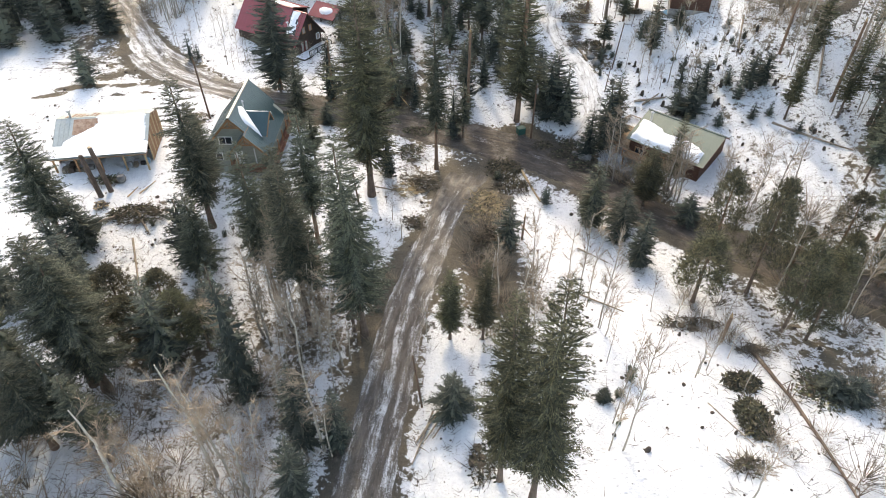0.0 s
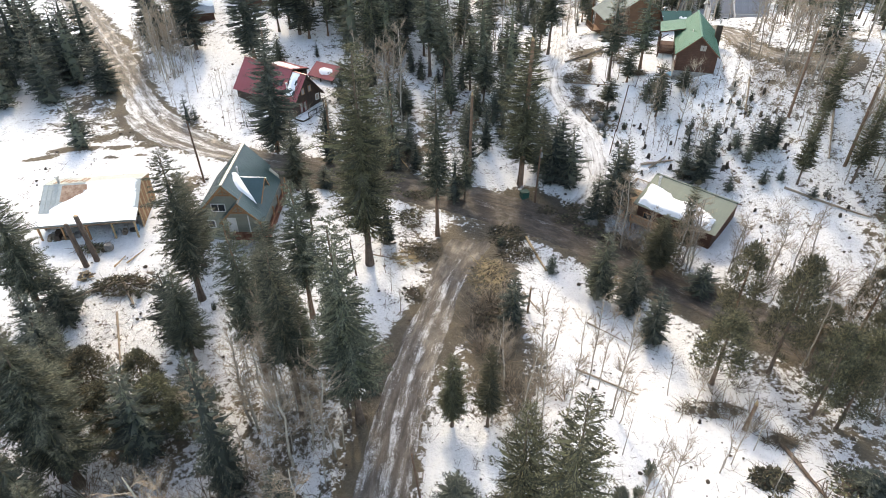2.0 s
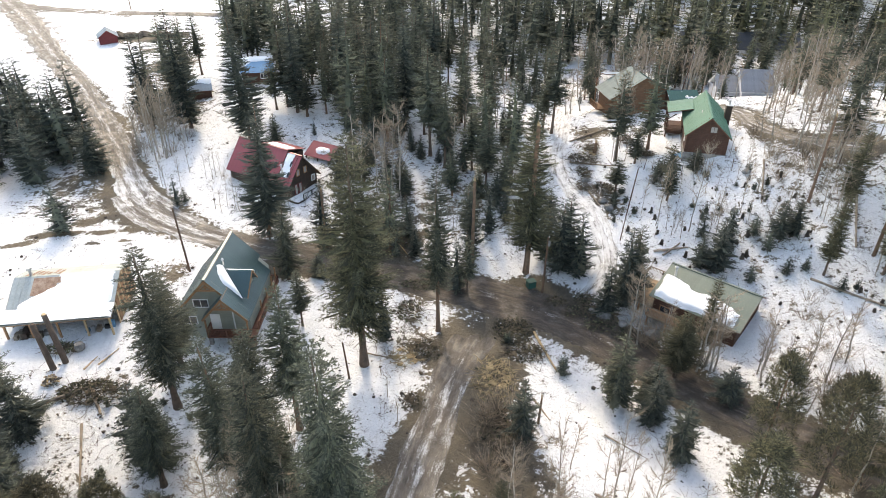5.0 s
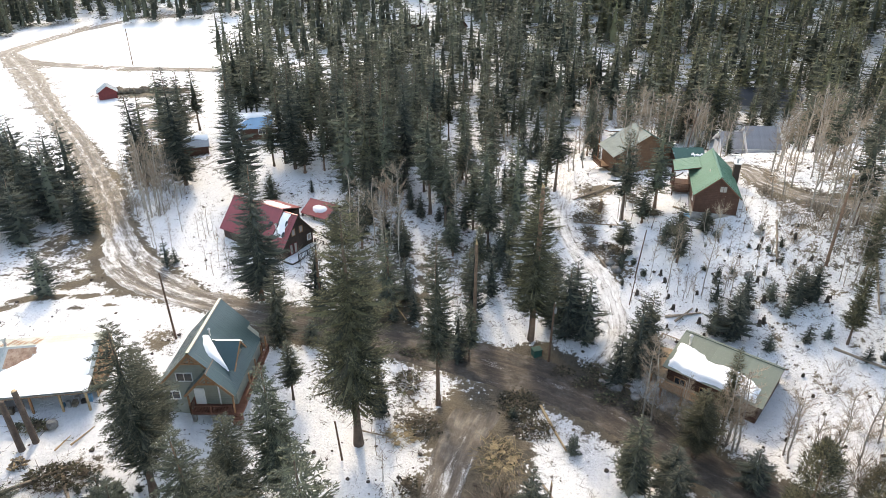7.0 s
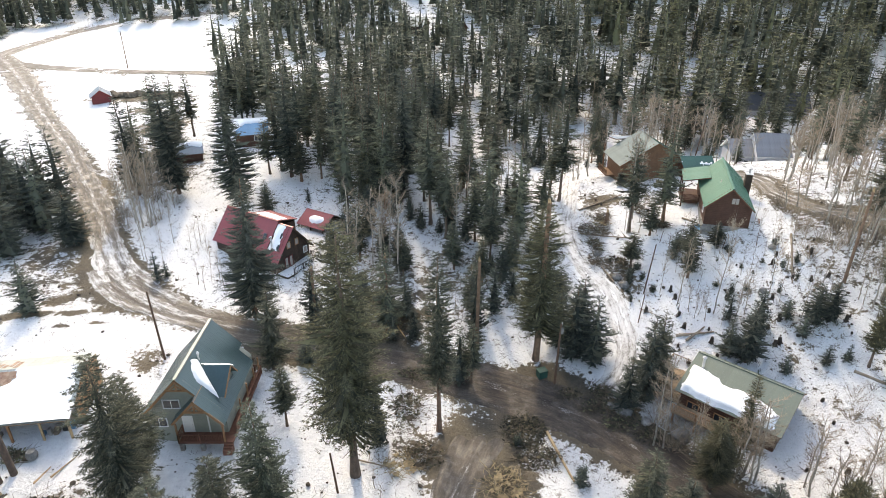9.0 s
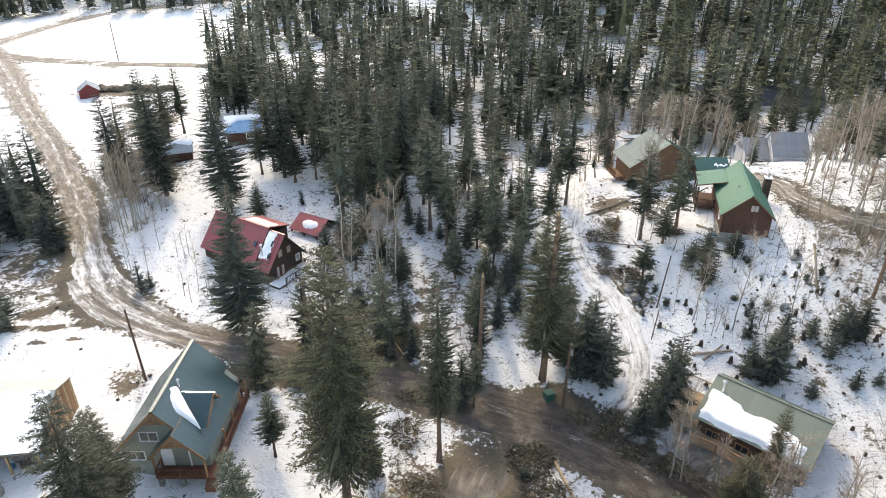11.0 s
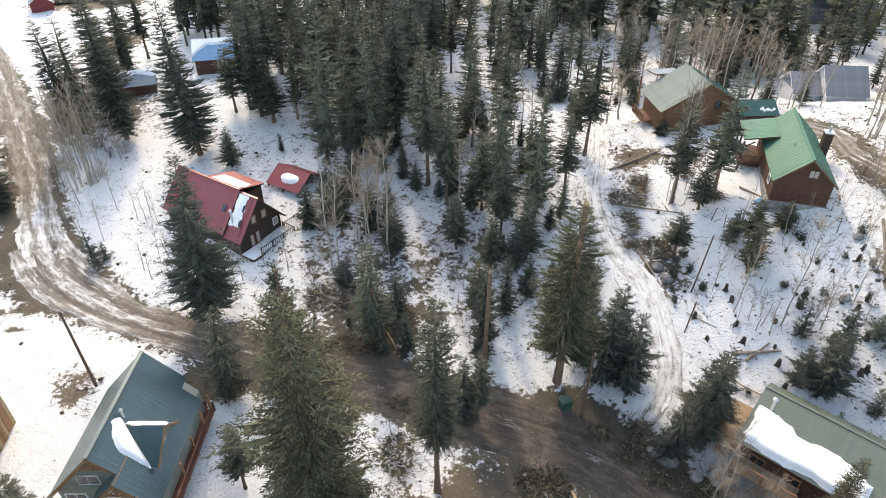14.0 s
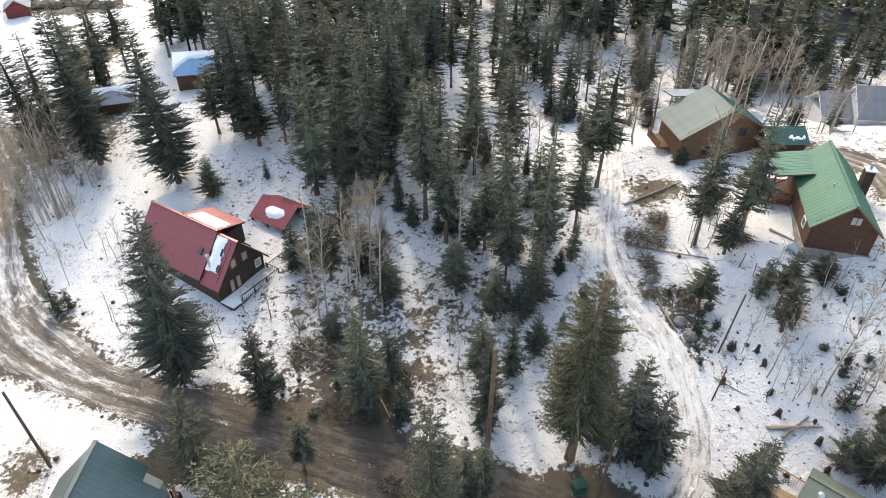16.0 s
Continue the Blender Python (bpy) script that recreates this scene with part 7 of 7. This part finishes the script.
for row in [(29.6, 40.4, 30.7, 34.0, 0.22, BARK, 14), (30.7, 34.2, 31.5, 24.6, 0.17, BARK, 22), (-43.0, 59.5, -36.5, 64.2, 0.24, LOG, 3), (-38.0, 63.6, -35.2, 59.6, 0.25, LOG, 2), (-36.6, 58.4, -33.0, 50.0, 0.14, LOG, 0),
            (11.0, 75.3, 12.8, 68.2, 0.2, CUT, 0), (22.0, 118.6, 29.6, 121.6, 0.16, LOG, 4), (21.0, 112.0, 29.0, 108.0, 0.14, LOG, 8), (29.0, 88.6, 33.4, 88.0, 0.2, LOG, 0), (30.0, 87.6, 32.6, 89.0, 0.17, LOG, 0),
            (-16.5, 100.5, -8.0, 96.0, 0.17, LOG, 6), (-14.0, 96.0, -9.0, 100.5, 0.13, LOG, 4), (16.0, 58.0, 19.4, 54.6, 0.1, LOG, 0), (13.4, 50.4, 18.8, 46.6, 0.12, LOG, 2), (23.2, 34.0, 25.5, 29.4, 0.07, LOG, 0),
            (20.6, 31.4, 22.6, 28.4, 0.08, LOG, 4), (15.4, 24.8, 16.8, 22.4, 0.08, LOG, 0), (45.6, 79.0, 53.0, 71.5, 0.2, LOG, 0), (47.0, 100.0, 44.0, 92.0, 0.16, LOG, 3), (56.0, 92.0, 52.0, 82.0, 0.2, LOG, 3),
            (36.0, 110.4, 39.0, 105.4, 0.16, LOG, 0), (35.4, 108.6, 38.2, 104.2, 0.14, STONE, 0), (22.6, 103.5, 23.6, 99.5, 0.16, LOG, 0), (-38.4, 66.4, -37.2, 69.0, 0.1, CUT, 0), (-39.6, 65.6, -39.0, 67.6, 0.1, CUT, 0),
            (-0.4, 34.6, -2.4, 31.4, 0.11, LOG, 1), (0.0, 34.2, -1.6, 31.6, 0.1, LOG, 0), (-0.9, 34.6, -1.7, 32.2, 0.09, LOG, 0), (0.3, 33.7, -0.9, 31.8, 0.1, LOG, 1), (-1.4, 33.0, -2.6, 29.4, 0.1, LOG, 3), (9.5, 63.4, 10.8, 60.0, 0.13, LOG, 0), (-9.4, 70.2, -6.0, 69.4, 0.1, LOG, 3), (25.8, 94.0, 29.0, 91.0, 0.06, LOG, 0), (-7.4, 95.4, -5.4, 91.4, 0.12, CUT, 0)]:
    fallen_log(*row[:6], limbs=row[6], label="pale freshly cut log lying on the snow" if row[5] is CUT else "fallen weathered log lying on the snow")


def snag(x, y, h, r, label="broken dead trunk with a splintered pale top"):
    t = thing("tree_snag", sit(x, y), label, "snag", "snags")
    s = Shape()
    s.tube([(0, 0, -0.4), (0, 0, 0.2), (0.05, 0, h * 0.5), (0.12, 0.05, h)], [r * 1.5, r, r * 0.85, r * 0.7], 10)
    part("trunk", s, RED_BARK, t)
    c = Shape()
    for i in range(5):
        a = i * 1.257
        c.tube([(0.12 + math.cos(a) * r * 0.4, 0.05 + math.sin(a) * r * 0.4, h - 0.1), (0.12 + math.cos(a) * r * 0.35, 0.05 + math.sin(a) * r * 0.35, h + 0.25 + 0.2 * (i % 3))], [r * 0.34, 0.02], 5)
    part("splinter", c, CUT, t, "pale splintered wood")


for x, y, h, r in [(3.7, 87.4, 14.0, 0.26), (27.2, 42.0, 3.4, 0.22), (-7.9, 92.6, 11.5, 0.25), (-17.3, 92.4, 9.6, 0.22), (11.3, 87.0, 21.5, 0.36), (9.5, 59.6, 3.6, 0.14), (25.3, 113.6, 2.0, 0.3), (53.5, 80.5, 11.0, 0.22), (56.0, 74.0, 11.0, 0.2), (49.5, 90.5, 12.0, 0.2)]:
    snag(x, y, h, r)


def pole(x, y, h, r, label, arm=True, lean=(0, 0)):
    t = thing("utility_pole", pose(x, y, float(land(x, y)) - 0.2, lean[0], lean[1], 20), label, "pole", "poles")
    s = Shape()
    s.tube([(0, 0, -0.6), (0, 0, h)], [r, r * 0.72], 10)
    part("shaft", s, POLE_WOOD, t)
    if arm:
        c = Shape()
        c.tube([(0, -r - 0.2, h - 1.1), (0, -r - 0.2, h - 0.35)], [0.16, 0.16], 10)
        part("transformer", c, STONE, t)
        k = Shape()
        k.tube([(0.12, 0, h - 0.1), (0.12, 0, h + 0.2)], [0.05, 0.04], 8)
        part("insulator", k, STEEL, t)


pole(-34.5, 85.0, 9.6, 0.15, "weathered wooden utility pole beside the teal house", False, (-3, -2))
pole(13.0, 83.0, 8.8, 0.16, "short brown utility pole with a grey transformer", True, (0, 1))
pole(26.9, 96.5, 7.6, 0.1, "thin black pole on the snowy slope", False, (0, 6))
pole(25.1, 91.8, 4.4, 0.08, "thin black pole on the snowy slope", False, (0, 5))
pole(-10.7, 66.0, 5.4, 0.12, "leaning wooden service pole with a meter", False, (0, -4))
pole(-1.9, 35.2, 7.6, 0.11, "leaning wooden service pole beside the road", False, (0, -5))
pole(44.6, 131.5, 9.5, 0.14, "dark utility pole behind the cabins", True, (0, 8))
pole(-104, 236, 12, 0.16, "lone utility pole at the edge of the field", False)


def power_line():
    a, b = (84.0, 247.0, 13.0), (139.0, 198.0, 12.0)
    for x, y, h in (a, b):
        pole(x, y, h, 0.16, "utility pole carrying wires among the spruces", False)
    t = thing("power_line", Matrix.Translation((a[0], a[1], float(land(a[0], a[1])) + a[2] - 0.2)), "three sagging wires strung between utility poles", "power line")
    p, q = Vector((a[0], a[1], float(land(*a[:2])) + a[2] - 0.2)), Vector((b[0], b[1], float(land(*b[:2])) + b[2] - 0.2))
    for drop in (0.0, 0.8, 1.5):
        s = Shape()
        s.tube([(q - p) * (i / 14) - Vector((0, 0, drop + 2.2 * 4 * (i / 14) * (1 - i / 14))) for i in range(15)], [0.035] * 15, 4)
        part("wire", s, STEEL, t)


power_line()


def standing_trunks():
    for x, y, h, tip in ((-42.0, 66.6, 6.2, CUT), (-42.9, 65.6, 5.7, BARK)):
        t = thing("cut_trunk", pose(x, y, float(land(x, y)) - 0.2, -8, -10, 0), "topped tree trunk standing before the shed", "trunk", "trunks")
        s = Shape()
        s.tube([(0, 0, -0.3), (0, 0, 0.3), (0, 0, h)], [0.42, 0.33, 0.27], 12)
        part("shaft", s, BARK, t)
        c = Shape()
        c.tube([(0, 0, h), (0.05, 0, h + 0.12)], [0.26, 0.2], 10)
        part("cut_end", c, tip, t)


standing_trunks()


def boulder(x, y, r, seed):
    rng = np.random.RandomState(seed)
    bm = bmesh.new()
    bmesh.ops.create_icosphere(bm, subdivisions=3, radius=r)
    for v in bm.verts:
        n = noise.noise(v.co * (1.1 / r) + Vector((seed, 0, 0))) * 0.32 + noise.noise(v.co * (3.2 / r)) * 0.1
        v.co = v.co * (1 + n)
        v.co.z *= 0.75
    me = bpy.data.meshes.new("boulder")
    bm.to_mesh(me)
    bm.free()
    me.materials.append(STONE)
    ob = new("boulder", me)
    ob.matrix_basis = pose(x, y, float(land(x, y)) + r * 0.3, 0, 0, seed * 50)
    tagged(ob, "rounded grey granite boulder half in snow", "boulder", "boulders")


for i, (x, y, r) in enumerate([(20.4, 78.6, 1.0), (25.6, 74.4, 1.0), (22.4, 76.8, 0.6), (7.9, 58.9, 0.6), (19.0, 79.4, 0.5), (24.2, 100.5, 0.6), (24.8, 98.6, 0.7), (22.6, 106.4, 0.6), (2.0, 83.6, 0.3), (1.2, 84.2, 0.28), (40.5, 92.0, 0.5), (44.0, 98.5, 0.5), (25.0, 102.8, 0.5)]):
    boulder(x, y, r, i + 1)


def yard_things():
    t = thing("propane_tank", pose(-41.3, 68.6, float(land(-41.3, 68.6))), "round grey propane tank in the snowy yard", "tank")
    s = Shape()
    s.tube([(0, 0, 0.0), (0, 0, 0.15), (0, 0, 0.55), (0, 0, 0.95), (0, 0, 1.05)], [0.3, 0.5, 0.58, 0.42, 0.1], 16)
    part("body", s, STONE, t)
    w = thing("wood_heap", pose(-42.2, 63.6, float(land(-42.2, 63.6))), "small heap of split firewood in the snow", "firewood")
    rng = random.Random(3)
    for i in range(34):
        q = Shape()
        a, r = rng.uniform(0, 6.28), 0.8 * math.sqrt(rng.random())
        x, y, z, b = math.cos(a) * r, math.sin(a) * r, 0.1 + 0.5 * (1 - r) * rng.random(), rng.uniform(0, 3.1)
        q.tube([(x, y, z), (x + math.cos(b) * 0.5, y + math.sin(b) * 0.5, z + 0.06)], [0.1, 0.09], 6)
        part("split_log", q, rng.choice([LOG, CUT, BRUSH]), w)
    g = thing("utility_box", pose(11.6, 84.2, float(land(11.6, 84.2)), 0, 0, 20), "green utility box beside the pole", "utility box")
    q = Shape()
    q.box((-0.55, -0.45, -0.2), (0.55, 0.45, 1.0))
    part("body", q, DKGREEN_METAL, g)
    q = Shape()
    q.box((-0.6, -0.5, 1.0), (0.6, 0.5, 1.08))
    part("lid", q, DKGREEN_METAL, g)
    f = thing("tipped_bench", pose(28.6, 118.0, float(land(28.6, 118.0)), 0, 10, 30), "black metal frame standing in the snow", "frame")
    for a, b in (((0, 0, 0), (0, 0, 1.5)), ((1.1, 0, 0), (1.1, 0, 1.5)), ((0, 0, 1.5), (1.1, 0, 1.5)), ((0, 0, 0.6), (1.1, 0, 0.6))):
        q = Shape()
        q.beam(a, b, 0.07, 0.07)
        part("bar", q, BLACK_RAIL, f)
    for i, (x, y) in enumerate([(32.4, 104.4), (34.3, 103.2), (35.9, 101.5), (38.5, 101.0), (42.5, 99.8), (31.5, 106.0)]):
        p = thing("fence_post", pose(x, y, float(land(x, y)) - 0.1, 0, 8 if i % 2 else -3, 0), "thin dark fence post leaning in the snow", "post", "fence posts")
        q = Shape()
        q.tube([(0, 0, -0.3), (0, 0, 2.0)], [0.05, 0.045], 6)
        part("shaft", q, POLE_WOOD, p)
    b = thing("tarp_heap", pose(37.6, 106.8, float(land(37.6, 106.8)), 0, 0, -55), "low heap of boards under a grey-blue tarp", "tarp")
    q = Shape()
    for i in range(5):
        q.box((i * 0.28 - 0.7, -1.5 + 0.2 * (i % 2), 0.0), (i * 0.28 - 0.45, 1.6, 0.12 + 0.06 * (i % 3)))
    part("board_stack", q, LOG, b)
    q = Shape()
    q.slab([(-0.8, -1.2, 0.34), (0.6, -1.3, 0.28), (0.7, 1.2, 0.32), (-0.7, 1.3, 0.4)], 0.05)
    part("tarp", q, PAINT_BLUE, b)
    r = thing("road_mound", pose(-86, 200, float(land(-86, 200))), "dark earth bank in the snow behind the red shed", "bank")
    q = Shape()
    rg = random.Random(9)
    for i in range(60):
        q.lump((rg.uniform(-11, 13), rg.uniform(-1.5, 1.5), rg.uniform(-0.2, 0.7)), rg.uniform(0.8, 1.8), rg, 0, 0.6)
    tagged(part("earth", q, BRUSH, r), kind="stuff")


yard_things()
